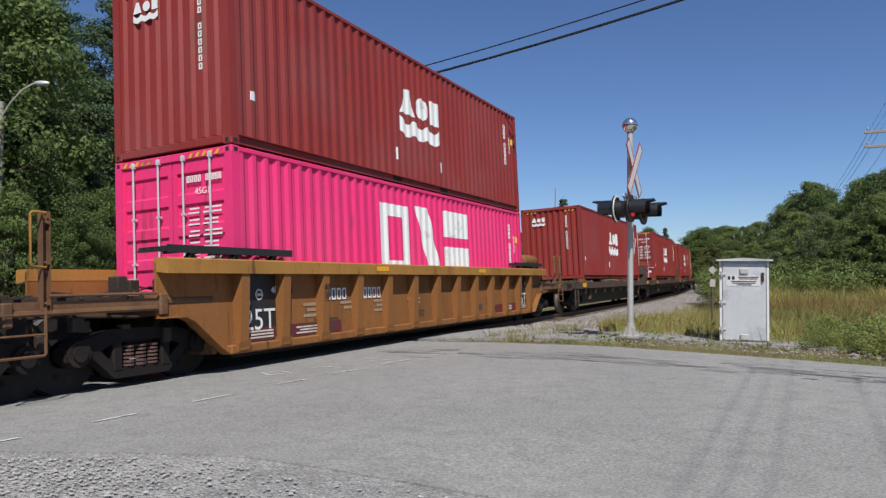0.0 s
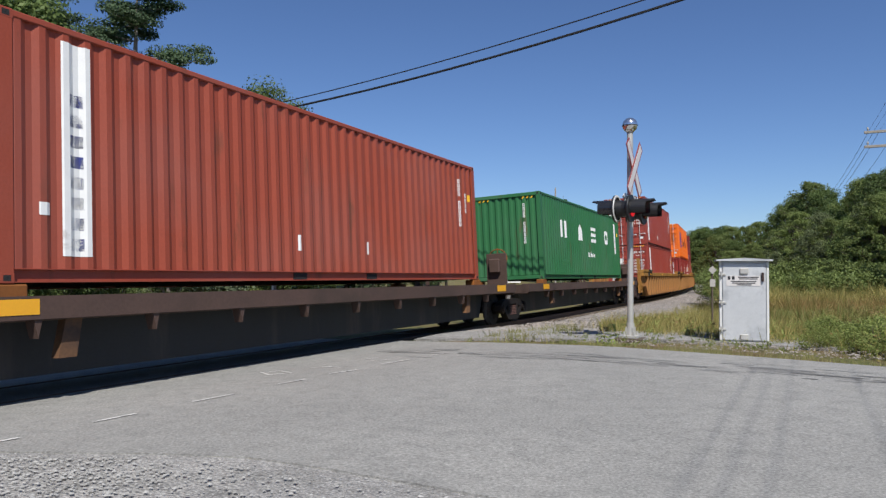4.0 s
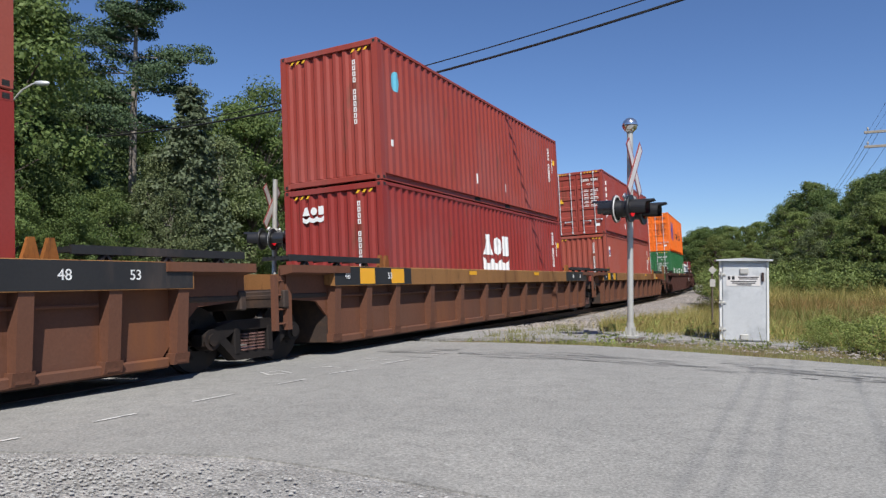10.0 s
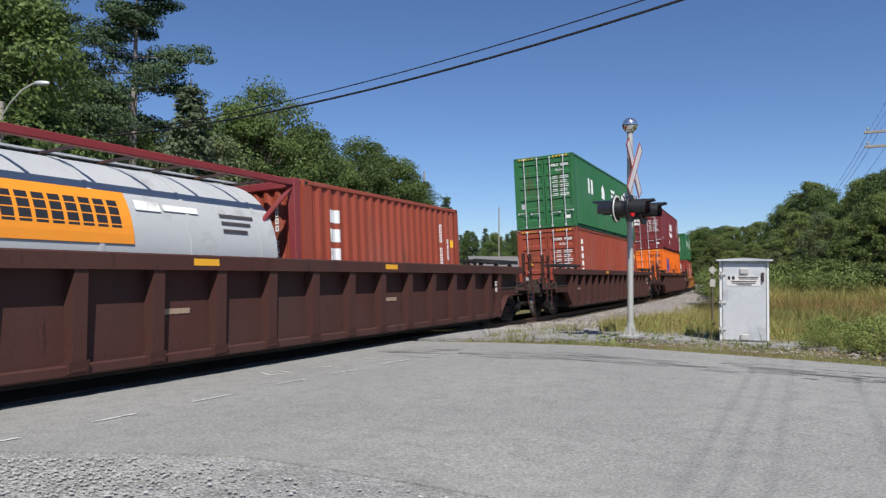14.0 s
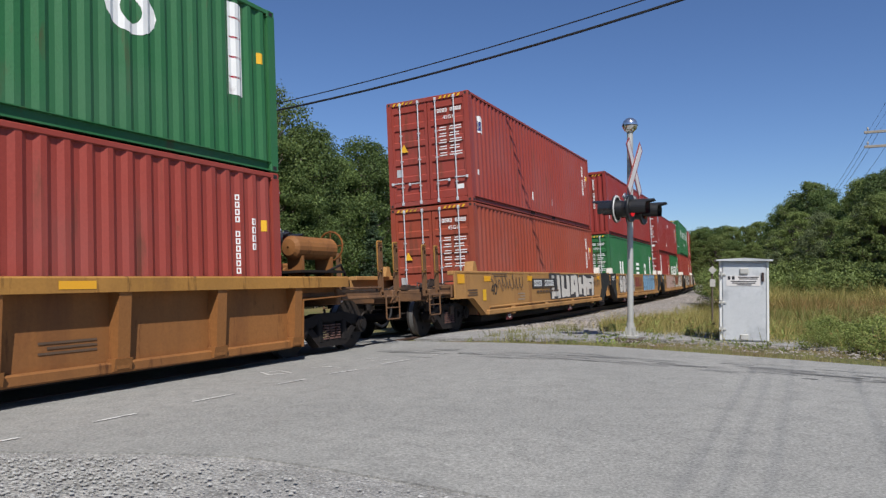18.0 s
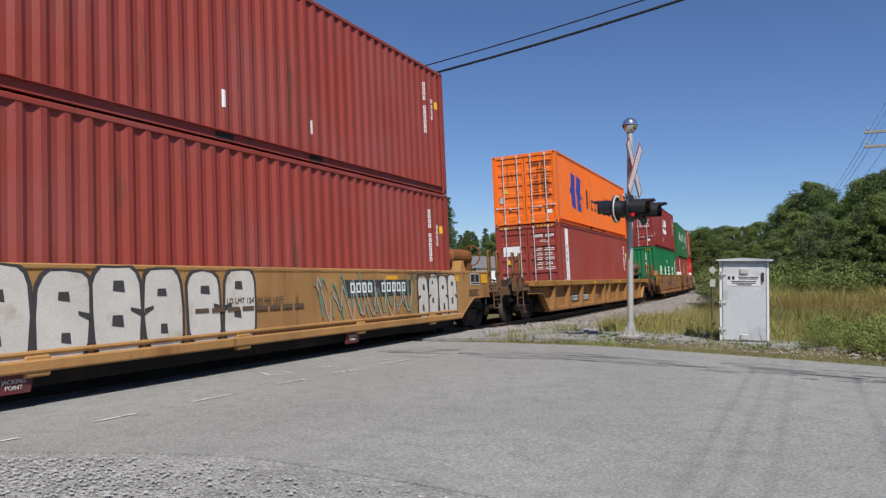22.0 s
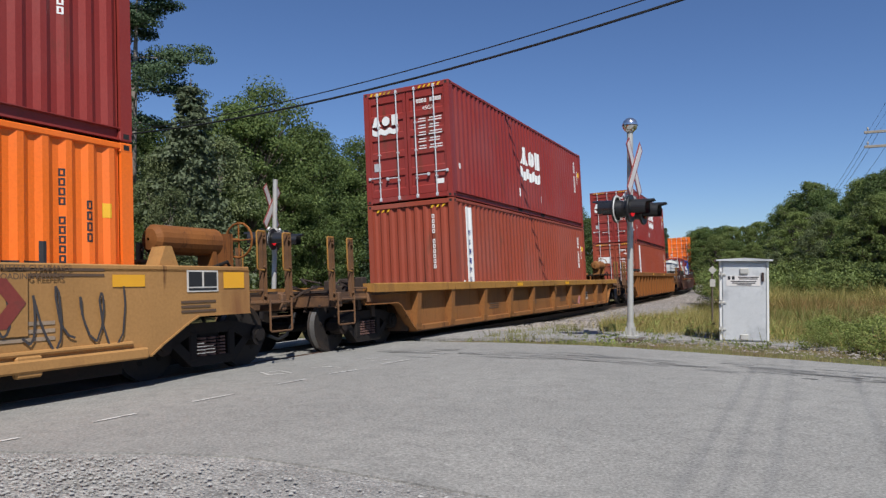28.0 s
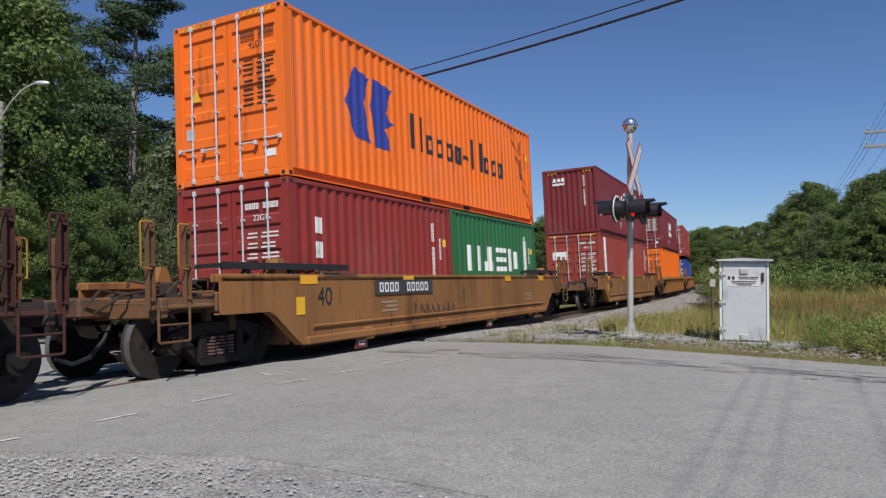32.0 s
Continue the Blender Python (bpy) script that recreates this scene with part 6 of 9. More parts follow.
            for sg in (1, -1):
                flip = 0 if sg > 0 else 180
                tall_m = tint(cached("tallstan", lambda: post_iron(1.85)), post_m, "tallstan")
                for back in (0.58, 1.17):
                    if style == "yellow":
                        part("stanchion", tall_m, car, pose(k * (reach[k] - back), sg * 1.30, 0.46))
                        part("grab_iron", gm_, car, pose(k * (reach[k] - back), sg * 1.33, 1.68, 0, 0, flip))
                    else:
                        part("stanchion", sm, car, pose(k * (reach[k] - back), sg * 1.30, 0.92))
                    part("grab_iron", gm_, car, pose(k * (reach[k] - back), sg * 1.33, 1.00 if style == "yellow" else 1.40, 0, 0, flip))
                part("step_iron", lm_, car, pose(k * (reach[k] - 0.875), sg * 1.38, 0.50, 0, 0, flip))
                g = Geo()
                g.tube([(k * (ends[k] + 0.02), sg * 1.30, 0.94), (k * (reach[k] - 0.6), sg * 1.30, 0.94)], 0.035, 6)
                g.tube([(k * (ends[k] + 0.02), sg * 1.33, 1.12), (k * (reach[k] - 1.2), sg * 1.33, 1.12)], 0.018, 6)
                part("side_rail", g.mesh("side_rail", post_m), car)
            part("brake_rigging", rigging_mesh(abs(reach[k] - h), int(abs(reach[k] * 10)) % 4), car, pose(k * h, 0, 0, 0, 0, 0 if k > 0 else 180), "dark oily rods, pipes and levers")["kind"] = "stuff"
            g = Geo()
            x = k * (reach[k] - 0.70)
            g.tube([(x, -1.25, 0.98), (x, -0.3, 1.02), (x + k * 0.16, 0.0, 1.0), (x, 0.3, 1.02), (x, 1.25, 0.98), (x, 1.28, 0.78)], 0.016, 6)
            part("uncoupling_lever", g.mesh("uncoupling_lever", post_m), car)
            if k < 0 and body in (TANCAR, TANBROWN, YELLOWCAR, OCHRE):
                g = Geo()
                x = k * (h + 1.0)
                gm = RUSTYCAR if body is TANCAR else body if body in (MAROONCAR, BROWNCAR, OCHRE) else ENDGRIME
                g.lathe((x, 0.85, 1.84), (1, 0, 0), [(-0.62, 0.02), (-0.60, 0.14), (-0.54, 0.20), (0.54, 0.20), (0.60, 0.14), (0.62, 0.02)], 18)
                g.box(x - 0.45, x - 0.38, 0.70, 1.0, 1.10, 1.70)
                g.box(x + 0.38, x + 0.45, 0.70, 1.0, 1.10, 1.70)
                part("brake_reservoir", g.mesh("brake_reservoir", gm), car, None, "rounded air tank")
                g = Geo()
                g.box(x - 0.5, x + 0.75, 0.35, 1.22, 1.40, 1.44)
                for dx in (-0.45, 0.1, 0.7):
                    g.box(x + dx - 0.03, x + dx + 0.03, 0.4, 0.46, 1.10, 1.41)
                part("brake_shelf", g.mesh("brake_shelf", TRUCK), car)
                g = Geo()
                g.box(x - 0.2, x + 0.25, -0.2, 0.25, 1.12, 1.62, bev=0.04)
                g.cyl((x + 0.02, 0.25, 1.40), (x + 0.02, 0.36, 1.40), 0.14, n=12)
                part("control_valve", g.mesh("control_valve", gm), car)
                g = Geo()
                g.tube([(x, 0.3, 1.2), (x + 0.3, 0.95, 1.25), (x + 0.55 * k, 1.1, 1.55), (x + 0.85 * k, 1.05, 1.2)], 0.025)
                g.tube([(x - 0.5, 0.6, 1.18), (x + 0.6, 0.7, 1.16), (x + 0.9 * k, 0.3, 1.2)], 0.02)
                part("brake_pipe", g.mesh("brake_pipe", TRUCK, smooth=True), car)["kind"] = "stuff"
                if style != "oldyellow":
                    g = Geo()
                    c = Vector((k * (ends[k] + 0.62), 0.70, 1.92))
                    ring = [c + Vector((0, 0.27 * math.cos(6.2832 * i / 16), 0.27 * math.sin(6.2832 * i / 16))) for i in range(17)]
                    g.tube(ring, 0.018, 6)
                    for i in range(0, 16, 4):
                        g.cyl(c, ring[i], 0.012, n=5)
                    g.cyl(c, c - Vector((0.25 * k, 0, 0)), 0.03, n=8)
                    g.box(c.x - 0.3 * k - 0.06, c.x - 0.3 * k + 0.06, 0.60, 0.80, 0.95, 2.0)
                    part("hand_brake_wheel", g.mesh("hand_brake_wheel", RUSTYCAR, smooth=True), car, None, "rust-red hand brake wheel")
        elif k > 0:
            add_truck(car, front)
            for y in (-1.28, 1.28):
                g = Geo()
                g.box(front - 0.62, front - 0.5, y - 0.04, y + 0.04, 0.5, 1.5)
                g.box(front - 0.30, front - 0.22, y - 0.04, y + 0.04, 0.5, 1.35)
                for i in range(4):
                    g.cyl((front - 0.56, y, 0.6 + 0.22 * i), (front - 0.26, y, 0.6 + 0.22 * i), 0.016, n=6)
                part("ladder", g.mesh("ladder", body), car)
        else:
            g = Geo()
            g.cyl((-rear + 0.7, -0.9, 1.30), (-rear + 0.7, 0.9, 1.30), 0.07, n=8)
            for y in (-0.9, 0.0, 0.9):
                g.box(-rear + 0.6, -rear + 0.8, y - 0.06, y + 0.06, 1.08, 1.34)
            part("cross_pipe", g.mesh("cross_pipe", body), car)
    return car


def graffiti(car, seed, x0, x1, z0, z1, n, fill, line, thin=None, bold=False):
    """Sprayed wild shapes on the near side: fill, outlines and thin strokes."""
    y = 1.46 - 0.010
    if fill is not None:
        if bold:
            ground, strokes = spray_letters(x0, x1, z0, z1, n, seed)
            side_patch("spray_edge", car, ground, line, y)["kind"] = "stuff"
            side_patch("spray_fill", car, strokes, fill, y + 0.005, "bold sprayed paint shapes")["kind"] = "stuff"
            return
        ground, cut = round_shapes(x0, x1, z0, z1, n, seed)
        edge = []
        for poly in ground:
            cx, cz = sum(p[0] for p in poly) / len(poly), sum(p[1] for p in poly) / len(poly)
            edge.append([(px + math.copysign(0.045, px - cx), pz + math.copysign(0.03, pz - cz)) for px, pz in poly])
        side_patch("spray_edge", car, edge, line, y)["kind"] = "stuff"
        side_patch("spray_fill", car, ground, fill, y + 0.005, "sprayed rounded paint shapes")["kind"] = "stuff"
        side_patch("spray_detail", car, cut, line, y + 0.009)["kind"] = "stuff"
    if thin is not None:
        side_patch("spray_stroke", car, scrawl(x0 - 0.1, x1 + 0.1, z0, z1, 7 * n, seed + 1, 0.013), thin, y + 0.013)["kind"] = "stuff"


FADEDMARK = mat("faded_orange_figure", (0.24, 0.125, 0.055), 0.7, 0, 0.25, 3, 40, 0.0, (0.09, 0.04, 0.025), 0.35, 2.5)
RUSTSILL = car_paint("rusty_sill", (0.20, 0.066, 0.022), (0.10, 0.035, 0.018), 0.4)
PALEYEL = mat("pale_yellow_patch", (0.42, 0.27, 0.11), 0.6, 0, 0.12, 4, 40, 0.0, (0.25, 0.15, 0.06), 0.3)
STENCIL = mat("dark_brown_stencil", (0.10, 0.06, 0.035), 0.7, 0, 0.2, 8, 60, 0.0)
OVERPAINT = mat("grey_overpaint", (0.30, 0.245, 0.20), 0.75, 0, 0.15, 1.5, 40, 0.0, (0.30, 0.18, 0.085), 0.4, 1.2)
REDMARK2 = mat("dark_red_emblem", (0.20, 0.035, 0.025), 0.65, 0, 0.15, 3, 40, 0.0, GRIME, 0.2)
GRIME_MARK = mat("faded_stencil", (0.30, 0.22, 0.15), 0.7, 0, 0.2, 8, 60, 0.0)


def spine_car(front, rear, joined=(True, True)):
    """A low flat car: deck with side sills on a deep centre girder."""
    car = tagged(new("flat_car"), "rusty brown low container flat car with a deep centre girder", "railway car", "cars of the train")
    f, r = front - 0.35, rear - 0.35
    for sg in (1, -1):
        g = Geo()
        y0, y1 = sorted((sg * 1.20, sg * 1.42))
        g.prism([(y0, 0.86), (y1, 0.88), (y1, 1.12), (y0, 1.12)], -r + 0.2, f - 0.2, plane="yz")
        part("side_sill", g.mesh("side_sill", FLATCAR), car)
    g = Geo()
    g.prism([(-r - 0.3, 0.85), (-r + 1.0, 0.85), (-r + 1.3, 0.24), (f - 1.3, 0.24), (f - 1.0, 0.85), (f + 0.3, 0.85), (f + 0.3, 1.06), (-r - 0.3, 1.06)], -0.72, 0.72)
    part("centre_girder", g.mesh("centre_girder", BLACKCAR), car)
    g = Geo()
    g.box(-r + 0.2, f - 0.2, -1.22, 1.22, 1.07, 1.095)
    part("deck", g.mesh("deck", FLATCAR), car)
    n = 16
    for i in range(n + 1):
        x = -r + 0.7 + (f + r - 1.4) * i / n
        g = Geo()
        g.box(x - 0.06, x + 0.06, -1.25, 1.25, 0.90, 1.07)
        part("crossbearer", g.mesh("crossbearer", BLACKCAR), car)
    for i in range(9):
        x = -r + 2.2 + (f + r - 4.4) * i / 8
        g = Geo()
        g.prism([(x - 0.05, 0.89), (x + 0.05, 0.89), (x, 0.68)], 1.25, 1.40)
        part("gusset", g.mesh("gusset", FLATCAR), car)
    for x in (-6.0, 6.0):
        for y in (-1.1, 1.1):
            g = Geo()
            g.box(x - 0.22, x + 0.22, y - 0.12, y + 0.12, 1.09, 1.255, bev=0.02)
            part("container_pedestal", g.mesh("container_pedestal", RUSTYCAR), car)
    for sg in (1, -1):
        for x in (5.3, -5.3):
            g = Geo()
            g.prism([(x + 0.10, 0.90), (x - 0.10, 0.90), (x - 0.02, 0.45), (x + 0.20, 0.45)], sg * 1.22 - 0.06, sg * 1.22 + 0.06)
            part("side_bracket", g.mesh("side_bracket", ENDGRIME), car)
    side_patch("reflector", car, [[(x, 0.93), (x + 0.62, 0.93), (x + 0.62, 1.09), (x, 1.09)] for x in (f - 2.2, -r + 1.0)], REFLECT, 1.426, "amber reflector strips")
    add_truck(car, front if joined[0] else front - 1.9)
    if not joined[1]:
        add_truck(car, -(rear - 1.9))
    for k, e, j_ in ((1, f, joined[0]), (-1, r, joined[1])):
        g = Geo()
        g.box(*sorted((k * (e - 0.32), k * (e - 0.2))), -1.38, 1.38, 0.82, 1.10, bev=0.02)
        part("end_beam", g.mesh("end_beam", FLATCAR), car)
        if k < 0:
            g = Geo()
            g.box(-e + 0.30, -e + 0.36, 0.62, 1.22, 1.10, 2.0, bev=0.01)
            g.box(-e + 0.36, -e + 0.50, 0.74, 1.06, 1.45, 1.85, bev=0.03)
            st = part("brake_stand", g.mesh("brake_stand", FLATCAR), car)
            g = Geo()
            c = Vector((-e + 0.22, 0.92, 1.85))
            ring = [c + Vector((0, 0.28 * math.cos(6.2832 * i / 16), 0.28 * math.sin(6.2832 * i / 16))) for i in range(17)]
            g.tube(ring, 0.018, 6)
            for i in range(0, 16, 4):
                g.cyl(c, ring[i], 0.012, n=5)
            part("hand_brake_wheel", g.mesh("hand_brake_wheel", RUSTYCAR, smooth=True), st)
            for x_ in (-e + 0.35, -e + 0.95):
                part("stanchion", tint(cached("stan", lambda: post_iron(1.10)), FLATCAR, "stan"), car, pose(x_, -1.30, 1.10))
        if j_:
            continue
        part("coupler", COUPLER, car, pose(k * (e - 0.55), 0, 0, 0, 0, 0 if k > 0 else 180))
        part("air_hose", HOSE, car, pose(k * (e - 0.45), 0, 0, 0, 0, 0 if k > 0 else 180))
        lm_ = tint(cached("lad", lambda: ladder(1.0, 0.42, 4)), FLATCAR, "lad")
        for sg in (1, -1):
            part("ladder", lm_, car, pose(k * (e - 0.75), sg * 1.40, 0.30, 0, 0, 0 if sg > 0 else 180))
    return car


# ---- the train: where each unit's load begins, what carries it and what it carries ----
G_LOGO = [([ellipse(0.75, 2.15, 0.17, 0.22)], CYAN)]
F_LOGO = [([rect(0.55, 0.95, 1.9, 2.35)], WHITE), ([rect(0.60, 0.90, 1.95, 2.2)], NAVY)]
SQ_LOGO = [([rect(0.8, 1.15, 1.45, 1.85)], WHITE), ([ellipse(0.97, 1.62, 0.1, 0.14)], CYAN)]
BEACON = [([rect(0.62, 1.85, 2.12, 2.62)], BLACK), ([rect(1.15, 1.8, 2.38, 2.6)], YELLOW), ([rect(0.7, 1.8, 2.17, 2.32)], WHITE)]
TRI = [([code for code in emblem_blocks(0.62, 0.98, 0.85, 2.55, [(0.1, .8, i / 6, i / 6 + .11) for i in range(6)])], WHITE)]
TPJ = [([rect(0.75, 1.05, 0.9 + 0.34 * i, 1.13 + 0.34 * i) for i in range(4)], WHITE)]
TEX = [([rect(0.72, 0.95, 0.45 + 0.42 * i, 0.73 + 0.42 * i) for i in range(4)], WHITE)]
PATCHG = [([rect(3.35, 4.35, 1.35, 1.85)], MINT)]
DOT = [([ellipse(6.3, 2.05, 0.14, 0.13)], WHITE)]
FADE = [([rect(2.6, 4.2, 1.35, 1.75)], BOX_PAINT["faded"])]
SEA4 = [([rect(0.8, 1.05, 1.75, 2.35), rect(1.2, 1.75, 1.75, 2.35)], WHITE)]

C = container
# start of load, style, reach ahead, reach behind, shared joint ahead, shared joint behind, lower boxes, upper box
UNITS = [
    (-20.6, "brown", 10.2, 9.2, False, False, lambda: [C("40H", "red", "blank", "waves")], None),
    (-1.2, "oldyellow", 10.2, 10.2, False, False, lambda: [C("40H", "pink", "door", "frame")], lambda: C("40H", "claret", "blank", "waves")),
    (18.05, "flat", 9.05, 9.1, False, False, lambda: [C("40H", "claret", "blank", "waves")], None),
    (36.35, "flat", 9.2, 8.6, False, False, lambda: [C("40H", "claret", "door", "waves")], None),
    (53.55, "flat", 8.6, 8.35, False, False, lambda: [C("40H", "claret", "blank", "waves")], None),
    (70.4, "flat", 8.35, 8.8, False, False, lambda: [C("40H", "brick", "blank", "panel")], None),
    (88.0, "flat", 8.8, 9.55, False, False, lambda: [C("40H", "green", "blank", "row", logo_w=1.5)], None),
    (109.05, "yellow", 11.5, 9.78, False, True, lambda: [C("40H", "red", "door", "panel")], lambda: C("40H", "red", "door", "panel")),
    (128.6, "yellow", 9.77, 9.7, True, True, lambda: [C("20", "claret", "blank", "plain", extra=SQ_LOGO), C("20", "claret", "blank", "waves")], lambda: C("40H", "orange", "door", "bird")),
    (148.0, "yellow", 9.7, 11.5, True, False, lambda: [C("20", "faded", "blank", "panel", extra=FADE), C("20", "orange", "blank", "bird")], lambda: C("40H", "maroon", "door", "plain", extra=BEACON)),
    (171.0, "brown", 11.5, 9.8, False, True, lambda: [C("40H", "claret", "door", "waves")], lambda: C("40H", "faded", "blank", "plain", extra=F_LOGO)),
    (190.6, "brown", 9.8, 9.7, True, True, lambda: [C("40H", "claret", "blank", "waves")], lambda: C("40H", "red", "blank", "plain", extra=G_LOGO)),
    (210.0, "brown", 9.7, 11.5, True, False, lambda: [C("40H", "faded", "blank", "plain", extra=F_LOGO)], lambda: C("40H", "red", "door", "plain", extra=TRI)),
    (233.45, "maroon", 11.95, 11.8, False, False, lambda: [C("40H", "green", "door", "row", logo_w=1.05)], lambda: C("40H", "orange", "door", "bird")),
    (257.1, "maroon", 11.8, 11.6, False, False, lambda: [tank_container(TANKGREY, FRAMERED, True), C("20", "brick", "blank", "plain", extra=TPJ)], None),
    (280.35, "maroon", 11.6, 11.9, False, False, lambda: [C("40H", "brick", "door", "plain", extra=TRI)], lambda: C("40H", "green", "door", "row")),
    (304.17, "maroon", 11.9, 11.7, False, False, lambda: [C("40H", "orange", "door", "bird")], lambda: C("40H", "maroon", "door", "waves")),
    (325.7, "ochre", 9.8, 10.1, False, False, lambda: [C("20", "red", "blank", "plain", extra=SQ_LOGO), C("20", "red", "blank", "panel")], lambda: C("40", "green", "blank", "row")),
    (345.55, "tan", 9.7, 7.75, False, True, lambda: [C("40H", "brick", "door", "plain")], lambda: C("40H", "red", "door", "plain", extra=F_LOGO)),
    (361.0, "tan", 7.7, 7.75, True, True, lambda: [C("40H", "green", "door", "row", logo_w=1.1)], lambda: C("40H", "claret", "blank", "plain")),
    (376.55, "tan", 7.8, 7.7, True, True, lambda: [C("20", "claret", "door", "panel"), C("20", "green", "blank", "tall")], lambda: C("40", "claret", "door", "plain", extra=G_LOGO + DOT)),
    (391.93, "tan", 7.68, 7.65, True, True, lambda: [C("40H", "red", "door", "plain")], lambda: C("40H", "green", "door", "row")),
    (407.2, "tan", 7.62, 9.45, True, False, lambda: [C("40H", "red", "door", "panel")], lambda: C("40H", "red", "door", "panel")),
    (428.6, "lowyellow", 11.95, 11.95, False, False, lambda: [C("40H", "red", "door", "panel")], lambda: C("40", "orange", "door", "bird")),
    (450.22, "tanbrown", 9.67, 7.6, False, True, lambda: [C("40H", "green2", "blank", "row", logo_w=1.1, extra=DOT)], lambda: C("40H", "claret", "door", "waves")),
    (465.4, "tanbrown", 7.58, 7.8, True, True, lambda: [C("20", "red", "door", "panel"), C("20", "faded", "blank", "plain")], lambda: C("40H", "green", "blank", "row", extra=PATCHG)),
    (481.0, "tan", 7.8, 7.62, True, True, lambda: [C("40H", "scarlet", "door", "plain", extra=SEA4)], lambda: C("40H", "brick", "blank", "panel")),
    (496.25, "tanbrown", 7.63, 7.64, True, True, lambda: [C("40H", "green", "door", "row", logo_w=1.1)], lambda: C("40H", "brick", "blank", "plain")),
    (511.53, "tan", 7.64, 9.5, True, False, lambda: [C("20", "brick", "blank", "plain"), C("20", "orange", "blank", "bird")], lambda: C("40H", "claret", "blank", "waves")),
    (533.0, "lowrust", 11.97, 12.0, False, False, lambda: [C("40H", "brick", "blank", "panel")], lambda: C("40H", "claret", "door", "waves")),
    (557.0, "rust", 12.0, 11.9, False, False, lambda: [C("40H", "brick", "door", "panel")], lambda: C("40H", "claret", "door", "waves")),
    (580.9, "maroonplate", 12.0, 11.9, False, False, lambda: [tank_container(TANKGREY, FRAMERED, True), tank_container(TANKWHITE, BOX_PAINT["blue"], True)], None),
    (602.3, "goldplate", 9.5, 9.5, False, False, lambda: [C("20", "claret", "door", "plain", extra=TEX), C("20", "green", "blank", "tall")], lambda: C("40H", "orange", "door", "bird")),
    (623.5, "goldplate", 9.7, 9.6, False, False, lambda: [C("40H", "red", "door", "panel")], lambda: C("40H", "maroon", "blank", "waves")),
    (642.8, "ochre", 9.7, 9.8, False, False, lambda: [C("40H", "orange", "door", "plain")], lambda: C("40H", "maroon", "door", "waves")),
    (662.3, "ochre", 9.7, 9.8, False, False, lambda: [C("40", "blue", "door", "plain")], lambda: C("40H", "red", "door", "plain")),
    (681.8, "ochre", 9.7, 9.8, False, False, lambda: [C("40H", "brick", "door", "panel")], lambda: C("40H", "red", "blank", "plain")),
]
SPRAY = {
    345.55: [(1, -5.0, 0.6, 0.55, 1.43, 5, GRAF_WHITE, GRAF_DARK, None, True), (2, 3.4, 5.6, 0.95, 1.38, 4, None, None, GRAF_DARK), (3, -5.9, -5.1, 0.9, 1.3, 3, None, None, GRAF_DARK)],
    361.0: [(4, 4.0, 5.5, 0.55, 1.40, 2, GRAF_WHITE, GRAF_DARK), (5, 1.7, 4.0, 0.55, 1.40, 3, GRAF_GREY, GRAF_DARK, GRAF_WHITE), (6, -4.9, -1.0, 0.48, 1.43, 6, GRAF_BLUE, GRAF_DARK),
            (7, -5.9, -4.9, 0.8, 1.3, 3, None, None, GRAF_DARK)],
    376.55: [(8, 0.2, 5.0, 0.36, 1.43, 5, GRAF_ROSE, GRAF_PINK, GRAF_WHITE), (9, -5.6, -0.2, 0.38, 1.42, 6, GRAF_WHITE, GRAF_DARK, None, True)],
    391.93: [(10, -0.4, 5.0, 0.36, 1.43, 7, GRAF_WHITE, GRAF_DARK, None, True), (11, -5.7, -2.7, 0.38, 1.42, 4, GRAF_WHITE, GRAF_DARK)],
    407.2: [(12, 0.9, 4.9, 0.38, 1.43, 6, GRAF_WHITE, GRAF_DARK), (13, -3.8, -0.6, 0.5, 1.42, 5, None, None, GREENSPRAY), (15, -3.6, -0.7, 0.5, 1.4, 4, None, None, GRAF_GREY), (14, -5.9, -4.0, 0.38, 1.40, 4, GRAF_WHITE, GRAF_DARK)],
    450.22: [(12, -4.8, 4.6, 0.62, 1.35, 4, None, None, GRAF_GREY), (33, -5.0, 0.0, 0.62, 1.35, 4, None, None, GRAF_ROSE)],
    465.4: [(13, -3.0, 1.6, 0.30, 0.50, 5, None, None, GRAF_WHITE), (14, -1.0, 0.3, 0.9, 1.38, 4, None, None, GRAF_DARK), (15, -5.6, -4.4, 0.9, 1.35, 3, None, None, GRAF_DARK), (34, 2.6, 4.2, 1.1, 1.36, 3, None, None, GRAF_DARK)],
    481.0: [(16, -5.6, 5.2, 0.55, 1.40, 11, GRAF_WHITE, GRAF_DARK, None, True)],
    496.25: [(17, -4.5, 4.0, 0.6, 1.3, 6, None, None, GRAF_DARK)],
    511.53: [(18, -1.8, 5.2, 0.40, 1.42, 6, GRAF_PINK, GRAF_DARK, GRAF_ROSE), (35, -5.6, -2.4, 0.5, 1.25, 5, None, None, GRAF_DARK)],
    580.9: [(19, 1.0, 2.6, 0.75, 1.30, 4, None, None, GRAF_WHITE), (20, -1.6, 0.2, 0.75, 1.3, 4, None, None, GRAF_WHITE), (21, -4.6, -3.2, 0.75, 1.3, 4, None, None, GRAF_WHITE)],
    602.3: [(22, 0.6, 2.4, 0.45, 0.85, 3, None, None, GRAF_DARK)],
}
# overpainted pale patches, number boards and maroon block emblems on the smooth-sided cars: left and right limits along the car
BOARD_AT = {345.55: 0.1, 407.2: -3.7, 481.0: 0.1, 602.3: 1.6}
BLOCKS_AT = {361.0: -0.6, 376.55: -2.9, 391.93: -2.8, 465.4: -1.2, 496.25: -1.0, 511.53: -4.6}


